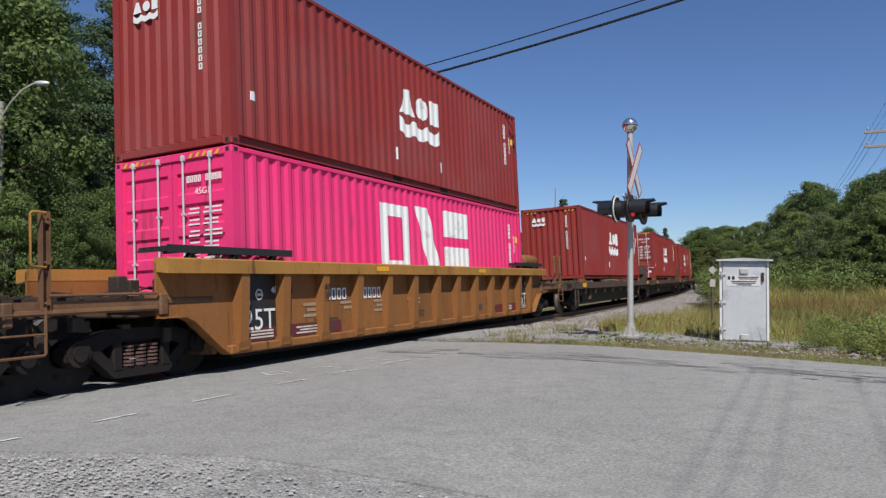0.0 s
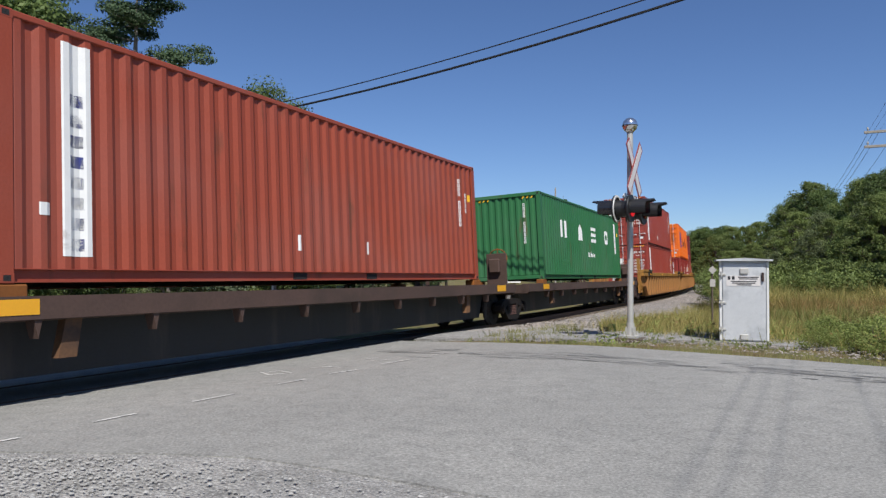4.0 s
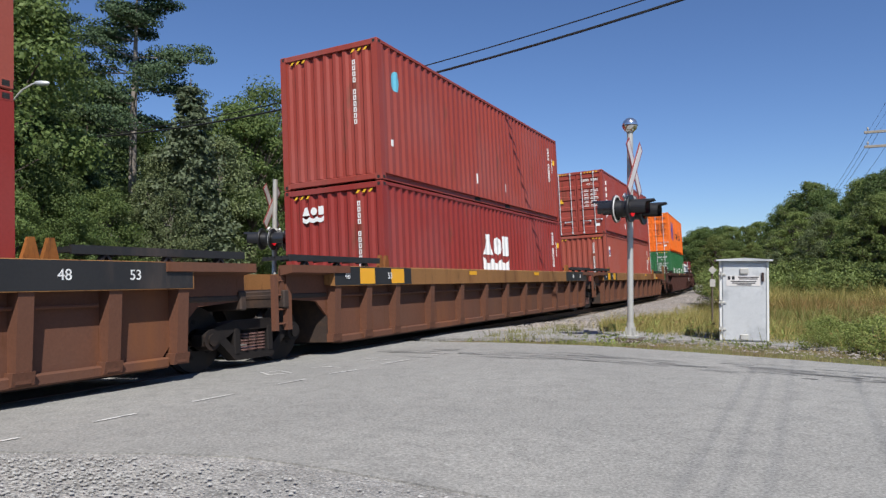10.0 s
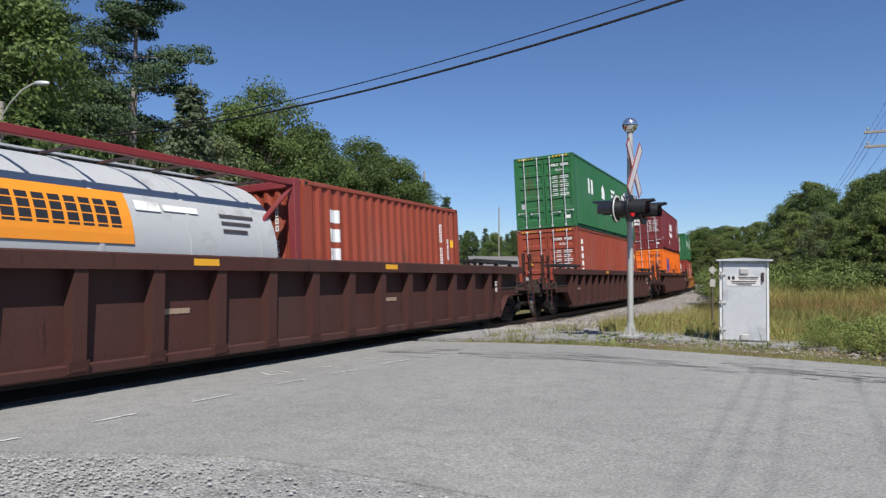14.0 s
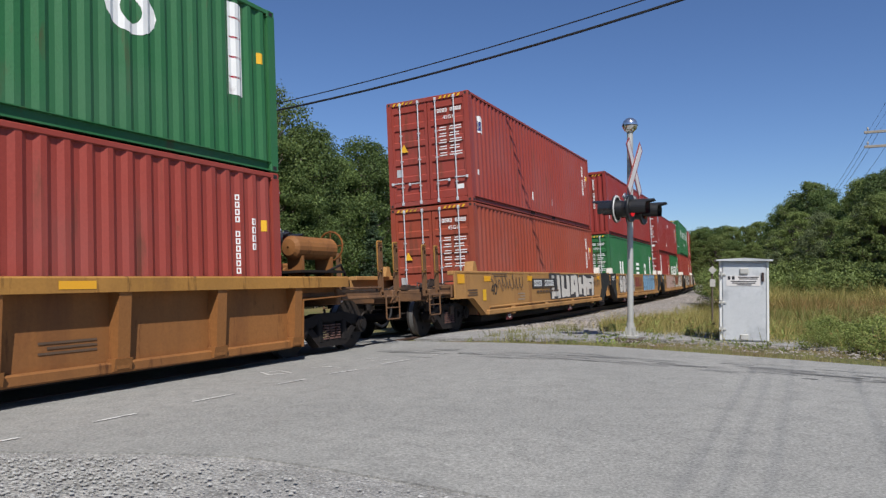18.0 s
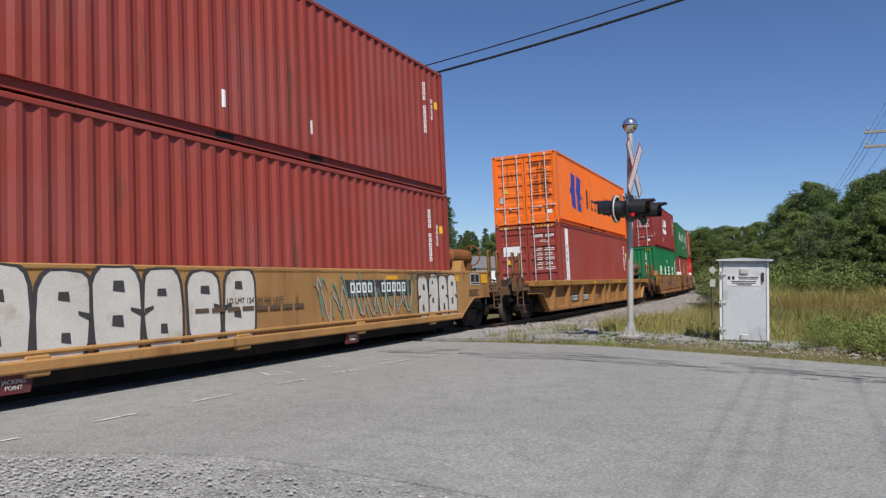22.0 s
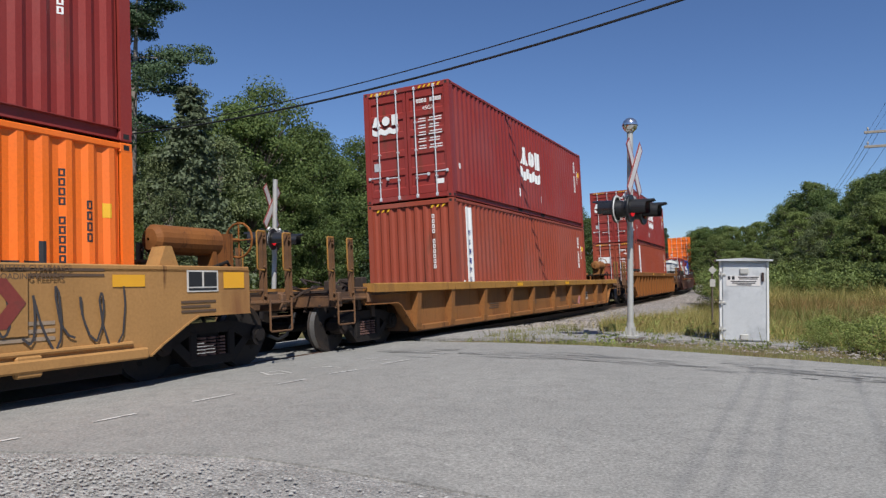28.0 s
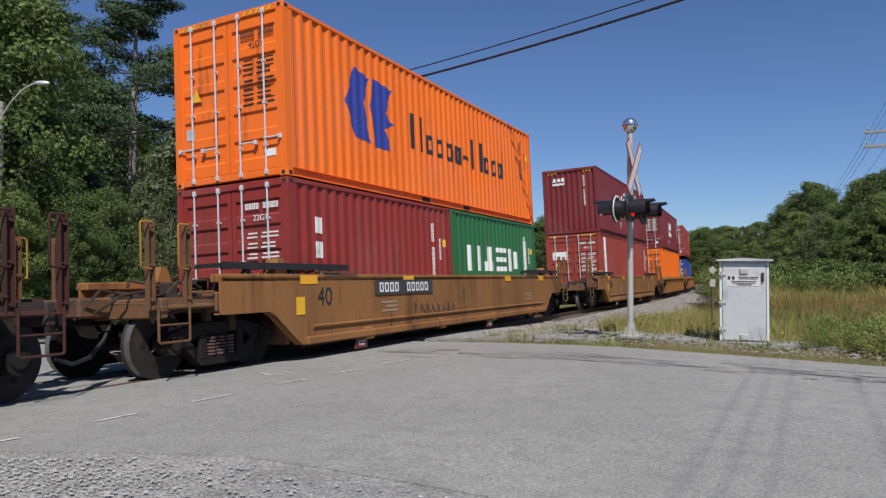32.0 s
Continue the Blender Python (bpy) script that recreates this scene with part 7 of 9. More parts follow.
def owner_marks(car, start):
    y = 1.462
    if start in BOARD_AT:
        x = BOARD_AT[start]
        side_patch("number_board", car, [rect(x, x + 2.35, 0.98, 1.26)], GRAF_DARK, y, "black number board")
        side_patch("reporting_mark", car, [rect(x + px, x + px + 0.14, 1.03, 1.21) for px in (2.05, 1.86, 1.67, 1.48, 1.0, 0.81, 0.62, 0.43, 0.24)], WHITE, y + 0.004, "white car number")
    if start in BLOCKS_AT:
        x = BLOCKS_AT[start]
        side_patch("emblem_field", car, [rect(x, x + 2.3, 0.72, 1.36)], TANCAR, y)
        side_patch("block_emblem", car, [rect(x + 1.48, x + 2.12, 0.80, 1.30), rect(x + 0.90, x + 1.40, 0.80, 1.30),
                                         [(x + .80, 1.30), (x + .62, 1.30), (x + .42, 1.05), (x + .62, 0.80), (x + .80, 0.80), (x + .60, 1.05)],
                                         [(x + .40, 1.30), (x + .22, 1.30), (x + .02, 1.05), (x + .22, 0.80), (x + .40, 0.80), (x + .20, 1.05)]], REDMARK2, y + 0.004, "dark red block emblem")
    if start == 465.4:
        for a, b, c, d in ((2.0, 3.0, 0.6, 1.4), (0.6, 1.3, 0.62, 1.4), (-2.2, -1.3, 0.6, 1.35), (-3.4, -2.7, 0.3, 0.55)):
            side_patch("overpainted_patch", car, [rect(a, b, c, d)], OVERPAINT, 1.456, "pale overpainted patch")


SPEED, DRIFT = 18.82, 0.0028


def rolled(t):
    """How far the train has rolled since the start."""
    return SPEED * t + DRIFT * ((t - 16) ** 2 - 256)


TRAIN = []
for start, style, front, rear, af, ar, low, up in UNITS:
    car = spine_car(front, rear, (start > 20, start < 80)) if style == "flat" else well_car(style, front, rear, af, ar)
    for args in SPRAY.get(start, ()):
        graffiti(car, *args)
    owner_marks(car, start)
    floor = 1.255 if style == "flat" else 0.362
    loads = []
    boxes = low()
    lens = [6.058 if (len(boxes) == 2) else 12.192] * len(boxes)
    x = 6.42 if start == 580.9 else 6.096
    for b, ln_ in zip(boxes, lens):
        loads.append((b, pose(x - ln_ / 2, 0, floor)))
        x -= ln_ + 0.076
    if up is not None:
        std = (len(boxes) == 2)
        loads.append((up(), pose(0, 0, floor + (2.591 if std else 2.896) + 0.018)))
    TRAIN.append((start + 6.096, car, front, rear, loads))


def car_pose(s, front, rear):
    """Pose of a unit whose middle lies s along the track, carried at its two joints."""
    a, b = on_track(s - front + 1), on_track(s + rear - 1)
    x = (a - b).normalized()
    y = Vector((0, 0, 1)).cross(x).normalized()
    m = Matrix((x, y, x.cross(y))).transposed().to_4x4()
    m.translation = a + (b - a) * ((front - 1) / (front + rear - 2))
    return m @ Matrix.Rotation(CANT, 4, "X")


def motions():
    """The train rolls along the track; wheels turn while they are near the crossing."""
    times = [i * 0.5 for i in range(65)]
    for mid, car, front, rear, loads in TRAIN:
        poses = [(t, car_pose(mid - rolled(t), front, rear)) for t in times]
        walk(car, poses)
        for b, m in loads:
            walk(b, [(t, p @ m) for t, p in poses])
        for c in car.children:
            if not c.name.startswith("truck"):
                continue
            at = mid - c.matrix_basis.translation.x
            t0 = max(0.0, (at - 40) / SPEED)
            t1 = min(32.0, (at + 14) / SPEED)
            if t1 <= t0:
                continue
            for w in c.children:
                if not w.name.startswith("wheelset"):
                    continue
                p = w.matrix_basis.translation.copy()
                rows, k, fr = [], 0.0, int(t0 * 30)
                if fr > 0:
                    rows.append((0.0, Matrix.Translation(p)))
                while fr / 30 <= t1:
                    ang = (fr / 30 - t0) * SPEED / WHEEL_R
                    rows.append((fr / 30, Matrix.Translation(p) @ Matrix.Rotation(ang, 4, "Y")))
                    fr += 1
                if rows[-1][0] < 32.0:
                    rows.append((32.0, rows[-1][1]))
                walk(w, rows)


# ---- crossing signals ----
def lift(x, y):
    return float(ground_z(np.array([x]), np.array([y]))[0])


GLOSSHOOD = mat("glossy_black_hood", (0.014, 0.014, 0.015), 0.28, 0, 0.1, 4, 50, 0.0, spec=0.8)
COVER = mat("pale_rear_cover", (0.62, 0.62, 0.60), 0.5, 0, 0.1, 4, 50, 0.0)


def lamp_unit(mast, m, lit, hood=LAMPBLACK):
    """Round backboard, deep hood and red lens; x is the way it shines."""
    g = Geo()
    g.lathe((0, 0, 0), (1, 0, 0), [(-0.02, 0.02), (-0.02, 0.25), (0.0, 0.255), (0.012, 0.25), (0.012, 0.02)], 28)
    bb = part("backboard", g.mesh("backboard", LAMPBLACK, smooth=True), mast, m, "round black backboard")
    g = Geo()
    n, k = 20, []
    for i in range(n + 1):
        t = radians(-35 + 250 * i / n)
        d = 0.42 if 40 < math.degrees(t) < 140 else 0.30
        k.append((t, d))
    for (t, d), (t2, d2) in zip(k, k[1:]):
        for r in (0.165, 0.155):
            q = [(0.012, r * math.cos(t), r * math.sin(t)), (d, r * math.cos(t), r * math.sin(t)), (d2, r * math.cos(t2), r * math.sin(t2)), (0.012, r * math.cos(t2), r * math.sin(t2))]
            g.face(q if r > 0.16 else q[::-1])
    part("hood", g.mesh("hood", hood, smooth=True), bb)
    g = Geo()
    g.lathe((0, 0, 0), (1, 0, 0), [(0.03, 0.15), (0.045, 0.12), (0.055, 0.06), (0.058, 0.005)], 20)
    part("lens", g.mesh("lens", LENS_LIT if lit else LENS, smooth=True), bb, None, "red lens, %s" % ("lit" if lit else "dark"))
    g = Geo()
    g.cyl((-0.20, 0, 0), (-0.02, 0, 0), 0.14, 0.16, n=18)
    part("lamp_housing", g.mesh("lamp_housing", LAMPBLACK, smooth=True), bb)
    g = Geo()
    g.lathe((0, 0, 0), (1, 0, 0), [(-0.032, 0.215), (-0.032, 0.245), (-0.022, 0.25)], 28)
    part("rear_ring", g.mesh("rear_ring", COVER if hood is GLOSSHOOD else LAMPBLACK, smooth=True), bb)


def crossing_signal(x, y, turn, lit, label, h=4.0, bell=True):
    """Mast with bell, crossed boards and lamps; turn: heading of the boards' face."""
    base = lift(x, y)
    s = tagged(new("crossing_signal"), label, "signal", "crossing signals")
    s.matrix_basis = pose(x, y, base, 0, 0, turn)
    g = Geo()
    g.cyl((0, 0, 0.06), (0, 0, h - 0.16), 0.056, n=18)
    part("mast", g.mesh("mast", ALU, smooth=True), s, None, "weathered grey metal mast")
    g = Geo()
    g.box(-0.24, 0.24, -0.22, 0.22, -0.20, 0.025, bev=0.01)
    part("foundation", g.mesh("foundation", TIMBER), s)
    g = Geo()
    g.cyl((0, 0, 0.04), (0, 0, 0.30), 0.085, 0.07, n=14)
    for a in range(4):
        t = math.pi / 4 + a * math.pi / 2
        g.cyl((0.13 * math.cos(t), 0.13 * math.sin(t), 0.0), (0.13 * math.cos(t), 0.13 * math.sin(t), 0.14), 0.018, n=6)
        g.box(0.085 * math.cos(t) - .015, 0.085 * math.cos(t) + .015, 0.085 * math.sin(t) - .015, 0.085 * math.sin(t) + .015, 0.04, 0.22)
    g.box(-0.17, 0.17, -0.17, 0.17, 0.03, 0.07)
    part("mast_base", g.mesh("mast_base", ALU), s)
    if bell:
        g = Geo()
        g.lathe((0, 0, h - 0.16), (0, 0, 1), [(0, 0.05), (0.05, 0.075), (0.10, 0.07)], 16)
        part("bell_collar", g.mesh("bell_collar", ALU, smooth=True), s)
        g = Geo()
        g.lathe((0, 0, h), (0, 0, 1), [(-0.142 * math.cos(math.pi * i / 14), 0.142 * math.sin(math.pi * i / 14)) for i in range(15)], 28)
        bl = part("bell", g.mesh("bell", CHROME, smooth=True), s, None, "round polished metal bell cover")
        g = Geo()
        g.lathe((0, 0, h - 0.01), (0, 0, 1), [(-0.008, 0.141), (-0.008, 0.147), (0.008, 0.147), (0.008, 0.141)], 28)
        part("seam_band", g.mesh("seam_band", LAMPBLACK, smooth=True), bl)
    for tilt in (40, -40):
        m = pose(0.075 if tilt > 0 else 0.09, 0, 3.18, tilt, 0, 0)
        g = Geo()
        g.box(-0.006, 0.006, -0.115, 0.115, -0.61, 0.61)
        b = part("crossbuck_board", g.mesh("crossbuck_board", SIGNRED), s, m, "crossed board with a red border")
        g = Geo()
        g.box(0.006, 0.009, -0.078, 0.078, -0.575, 0.575)
        g.box(-0.009, -0.006, -0.078, 0.078, -0.575, 0.575)
        part("white_field", g.mesh("white_field", SIGNWHITE), b)
    g = Geo()
    g.cyl((0, -0.42, 2.44), (0, 0.42, 2.44), 0.03, n=8)
    g.box(-0.09, 0.09, -0.09, 0.09, 2.36, 2.66, bev=0.02)
    g.tube([(0, -0.30, 2.44), (0, -0.33, 2.62), (0, -0.15, 2.66)], 0.022)
    g.tube([(0, 0.30, 2.44), (0, 0.33, 2.62), (0, 0.15, 2.66)], 0.022)
    part("cross_arm", g.mesh("cross_arm", ALU, smooth=True), s)
    for y_ in (-0.40, 0.40):
        g = Geo()
        g.tube([(0, y_ * 0.45, 2.50), (0, y_ * 0.75, 2.68), (0, y_ * 1.0, 2.62)], 0.026, 6)
        part("lamp_bracket", g.mesh("lamp_bracket", COVER, smooth=True), s)
    for i, y_ in enumerate((-0.40, 0.40)):
        lamp_unit(s, pose(0.14, y_, 2.40), lit and i == 0)
        lamp_unit(s, pose(-0.14, y_, 2.40, 0, 0, 180), lit and i == 1, GLOSSHOOD)
    return s


crossing_signal(3.50, 13.15, -32, True, "level crossing signal with bell, crossed boards and red lamps")
crossing_signal(-4.0, 16.7, 170, True, "far level crossing signal with crossed boards and red lamps", bell=False)

# ---- equipment cabinet ----
cx, cy = 5.42, 12.75
cab = tagged(new("signal_cabinet"), "weathered galvanised metal signal cabinet on a gravel pad", "cabinet")
cab.matrix_basis = pose(cx, cy, lift(cx, cy) - 0.02, 0, 0, -18)
g = Geo()
g.box(-0.38, 0.38, -0.30, 0.30, -0.02, 1.46, bev=0.012)
part("body", g.mesh("body", GALV), cab)
g = Geo()
g.prism([(-0.46, 1.46), (0.46, 1.46), (0.46, 1.487), (0.0, 1.515), (-0.46, 1.487)], -0.40, 0.38)
part("roof", g.mesh("roof", GALV), cab)
g = Geo()
g.box(-0.355, 0.355, -0.325, -0.302, 0.06, 1.42, bev=0.008)
door = part("door", g.mesh("door", GALV), cab)
for z in (0.25, 0.72, 1.22):
    g = Geo()
    g.box(-0.42, -0.30, -0.345, -0.325, z - 0.02, z + 0.02, bev=0.006)
    g.cyl((-0.375, -0.335, z - 0.05), (-0.375, -0.335, z + 0.05), 0.016, n=8)
    part("hinge", g.mesh("hinge", ALU), door)
for z in (1.28, 0.12):
    g = Geo()
    g.box(-0.07, 0.07, -0.36, -0.325, z - 0.05, z + 0.05, bev=0.01)
    part("latch", g.mesh("latch", ALU), door)
g = Geo()
g.box(0.28, 0.32, -0.37, -0.325, 1.10, 1.26, bev=0.01)
part("handle", g.mesh("handle", DARKFRAME), door)
g = Geo()
g.box(-0.29, 0.27, -0.331, -0.327, 1.02, 1.20)
plate = part("notice_plate", g.mesh("notice_plate", SIGNWHITE), door, None, "white notice plate with small print")
g = Geo()
for a, b, z in ((-0.10, 0.24, 1.175), (-0.08, 0.22, 1.145), (-0.22, 0.20, 1.10), (-0.2, 0.18, 1.07), (-0.12, 0.12, 1.04)):
    g.box(a, b, -0.334, -0.331, z - 0.008, z + 0.008)
for k in range(2):
    g.box(-0.27 + 0.07 * k, -0.225 + 0.07 * k, -0.334, -0.331, 1.13, 1.19)
part("small_print", g.mesh("small_print", BLACK), plate)
g = Geo()
for sx in (-0.35, 0.35):
    for sy in (-0.26, 0.26):
        g.box(sx - 0.04, sx + 0.04, sy - 0.04, sy + 0.04, -0.10, 0.06)
part("foot", g.mesh("foot", CONCRETE), cab)
g = Geo()
g.cyl((0.0, -0.326, 1.235), (0.0, -0.330, 1.235), 0.075, n=18)
part("round_label", g.mesh("round_label", SIGNWHITE), door, None, "round white label")
g = Geo()
for sx in (-0.385, 0.385):
    g.box(sx - 0.018, sx + 0.018, -0.318, -0.29, 0.0, 1.45)
g.box(-0.40, 0.40, -0.325, -0.29, -0.03, 0.03)
part("corner_trim", g.mesh("corner_trim", COVER), cab, None, "pale edge trim")
# small signs on a post behind the cabinet
sp = tagged(new("marker_post"), "thin post with a diamond marker and a small white plate", "sign")
px, py = 6.5, 17.0
sp.matrix_basis = pose(px, py, lift(px, py), 0, 0, 0)
g = Geo()
g.box(-0.02, 0.02, -0.015, 0.015, 0, 1.5, bev=0.004)
part("post", g.mesh("post", TIMBER), sp)
g = Geo()
g.prism([(-0.10, 1.42), (0.0, 1.32), (0.10, 1.42), (0.0, 1.52)], -0.032, -0.022)
part("diamond_sign", g.mesh("diamond_sign", CONCRETE), sp)
g = Geo()
g.box(-0.065, 0.065, -0.03, -0.022, 1.02, 1.20)
part("plate", g.mesh("plate", CONCRETE), sp)


# ---- trees ----
def leaf_mat(name, c1, c2, trans=0.25):
    m = bpy.data.materials.new(name)
    m.use_nodes = True
    nt = m.node_tree
    nd, ln = nt.nodes, nt.links
    b = nd["Principled BSDF"]
    b.inputs["Roughness"].default_value = 0.6
    b.inputs["Specular IOR Level"].default_value = 0.25
    gi = nd.new("ShaderNodeNewGeometry")
    oi = nd.new("ShaderNodeObjectInfo")
    mx = nd.new("ShaderNodeMix")
    mx.data_type = "RGBA"
    mx.inputs[6].default_value, mx.inputs[7].default_value = (*c1, 1), (*c2, 1)
    ln.new(gi.outputs["Random Per Island"], mx.inputs[0])
    sc = nd.new("ShaderNodeVectorMath")
    sc.operation = "SCALE"
    rg = nd.new("ShaderNodeMapRange")
    rg.inputs["To Min"].default_value, rg.inputs["To Max"].default_value = 0.8, 1.2
    ln.new(oi.outputs["Random"], rg.inputs["Value"])
    ln.new(mx.outputs[2], sc.inputs[0])
    ln.new(rg.outputs[0], sc.inputs["Scale"])
    ln.new(sc.outputs[0], b.inputs["Base Color"])
    tr = nd.new("ShaderNodeBsdfTranslucent")
    ln.new(sc.outputs[0], tr.inputs["Color"])
    ms = nd.new("ShaderNodeMixShader")
    ms.inputs[0].default_value = trans
    ln.new(b.outputs[0], ms.inputs[1])
    ln.new(tr.outputs[0], ms.inputs[2])
    ln.new(ms.outputs[0], nd["Material Output"].inputs["Surface"])
    return m


LEAF = leaf_mat("maple_leaves", (0.078, 0.124, 0.034), (0.178, 0.235, 0.075), 0.42)
LEAF2 = leaf_mat("birch_leaves", (0.085, 0.115, 0.048), (0.175, 0.205, 0.095))
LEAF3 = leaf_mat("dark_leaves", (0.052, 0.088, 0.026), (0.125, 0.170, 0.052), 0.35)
NEEDLE = leaf_mat("pine_needles", (0.038, 0.068, 0.034), (0.088, 0.130, 0.062), 0.22)
LARCH = leaf_mat("larch_needles", (0.110, 0.145, 0.080), (0.185, 0.220, 0.125))
HILL = leaf_mat("hillside_leaves", (0.105, 0.150, 0.040), (0.235, 0.285, 0.095), 0.42)
SHRUB = leaf_mat("shrub_leaves", (0.16, 0.215, 0.055), (0.30, 0.335, 0.105), 0.45)
HEATH = leaf_mat("reddish_brush", (0.24, 0.13, 0.06), (0.27, 0.20, 0.075))
BARK = mat("bark", (0.11, 0.085, 0.065), 0.9, 0, 0.3, 3, 25, 0.02, (0.05, 0.04, 0.03), 0.4, 2, True)
GREYBARK = mat("grey_bark", (0.24, 0.21, 0.18), 0.9, 0, 0.3, 3, 25, 0.02, (0.10, 0.085, 0.07), 0.4, 2, True)


def leaf_clump(g, r, c, rad, n, size, flat=1.0):
    """Many small leaf blades scattered through a blob."""
    for _ in range(n):
        while True:
            p = Vector((r.uniform(-1, 1), r.uniform(-1, 1), r.uniform(-1, 1)))
            if 0.15 < p.length < 1:
                break
        q = Vector((p.x * rad, p.y * rad, p.z * rad * flat)) + c
        d = (Vector((r.gauss(0, 1), r.gauss(0, 1), 0.7 + r.gauss(0, 0.6))) + p * 1.5).normalized()
        e = d.orthogonal().normalized()
        e.rotate(Matrix.Rotation(r.uniform(0, 6.28), 3, d))
        s = size * r.uniform(0.6, 1.3)
        f = e.cross(d)
        g.face([q - e * s * 0.5, q + f * s * 0.32, q + e * s * 0.5, q - f * s * 0.32])


def leafy_tree(seed, h, spread, base, leaf, bark, clumps=60, per=80, size=0.3, crown_w=1.0):
    """Tapered trunk, forking limbs and a crown of leaf clumps with gaps; origin at the foot."""
    r = random.Random(seed)
    t = new("tree")
    g = Geo()
    pts, p = [Vector((0, 0, -0.3))], Vector((0, 0, -0.3))
    for i in range(6):
        p = p + Vector((r.gauss(0, .12), r.gauss(0, .12), h * 0.85 / 6))
        pts.append(p.copy())
    R = h * 0.018 + 0.05
    for i, (a, b) in enumerate(zip(pts, pts[1:])):
        g.cyl(a, b, R * (1 - i / 6.5), R * (1 - (i + 1) / 6.5), 8)
    cl = Geo()
    for i in range(clumps):
        u = r.random() ** 0.8
        z = base * h + (1 - base) * h * u
        prof = math.sin(math.pi * min(1, 0.12 + 0.85 * u)) ** 0.7
        ang, rr = r.uniform(0, 6.28), spread * prof * math.sqrt(r.uniform(0.15, 1)) * r.uniform(0.75, 1.15)
        c = Vector((rr * math.cos(ang), rr * math.sin(ang), z))
        leaf_clump(cl, r, c, h * r.uniform(0.055, 0.11) * crown_w, int(per * r.uniform(0.6, 1.4)), size, 0.62)
        if i % 3 == 0:
            k = min(5, max(1, int((z / (h * 0.85)) * 6) - 1))
            g.cyl(pts[k], c, R * 0.35, 0.02, 5, caps=False)
    part("trunk", g.mesh("trunk", bark, smooth=True), t)
    part("crown", cl.mesh("crown", leaf), t)
    return t


def pine_tree(seed, h, bare, leaf=None):
    """Tall pine: bare straight trunk, tiers of long limbs with needle pads."""
    r = random.Random(seed)
    t = new("tree")
    g, cl = Geo(), Geo()
    g.cyl((0, 0, -0.3), (0, 0, h * 0.55), 0.30, 0.20, 10)
    g.cyl((0, 0, h * 0.55), (0.1, 0.1, h), 0.20, 0.03, 8)
    tiers = 11
    for i in range(tiers):
        z = h * (bare + (1 - bare) * i / tiers)
        ln_ = (h * 0.21) * (1 - 0.72 * (i / tiers) ** 1.3) * r.uniform(0.75, 1.2)
        for k in range(r.choice((3, 4, 4, 5))):
            a = r.uniform(0, 6.28)
            L = ln_ * r.uniform(0.55, 1.1)
            tip = Vector((L * math.cos(a), L * math.sin(a), z + L * r.uniform(-0.05, 0.30)))
            g.cyl((0, 0, z), tip, 0.055, 0.015, 5, caps=False)
            for q in (0.5, 0.75, 1.0):
                c = Vector((0, 0, z)).lerp(tip, q) + Vector((r.gauss(0, .25), r.gauss(0, .25), 0.15))
                leaf_clump(cl, r, c, 1.15 * r.uniform(0.7, 1.3), 320, 0.17, 0.28)
    part("trunk", g.mesh("trunk", GREYBARK, smooth=True), t)
    part("crown", cl.mesh("crown", leaf or NEEDLE), t)
    return t


def spruce_tree(seed, h, leaf, wide=0.20, per=22):
    r = random.Random(seed)
    t = new("tree")
    g, cl = Geo(), Geo()
    g.cyl((0, 0, -0.3), (0, 0, h), 0.2, 0.02, 8)
    n = 26
    for i in range(n):
        z = h * (0.12 + 0.86 * i / n)
        L = h * wide * (1 - i / n) ** 0.85 + 0.15
        for k in range(6):
            a = r.uniform(0, 6.28)
            l2 = L * r.uniform(0.6, 1.1)
            for q in (0.45, 0.95):
                leaf_clump(cl, r, Vector((l2 * q * math.cos(a), l2 * q * math.sin(a), z - l2 * q * 0.22)), 0.36 + 0.10 * L, per, 0.24, 0.55)
    part("trunk", g.mesh("trunk", BARK, smooth=True), t)
    part("crown", cl.mesh("crown", leaf), t)
    return t


def bush(seed, h, w, leaf, clumps=14, per=50, size=0.16, fat=1.0):
    r = random.Random(seed)
    t = new("shrub")
    g, cl = Geo(), Geo()
    for i in range(clumps):
        a, rr = r.uniform(0, 6.28), w * math.sqrt(r.random())
        c = Vector((rr * math.cos(a), rr * math.sin(a), h * (0.25 + 0.6 * r.random() * (1 - 0.5 * rr / w))))
        leaf_clump(cl, r, c, 0.28 * fat * (h + w) * 0.5 * r.uniform(0.7, 1.2), per, size, 0.8)
        g.cyl((c.x * 0.2, c.y * 0.2, -0.1), c, 0.025, 0.008, 5, caps=False)
    part("stem", g.mesh("stem", BARK), t)["kind"] = "stuff"
    part("crown", cl.mesh("crown", leaf), t)
    return t


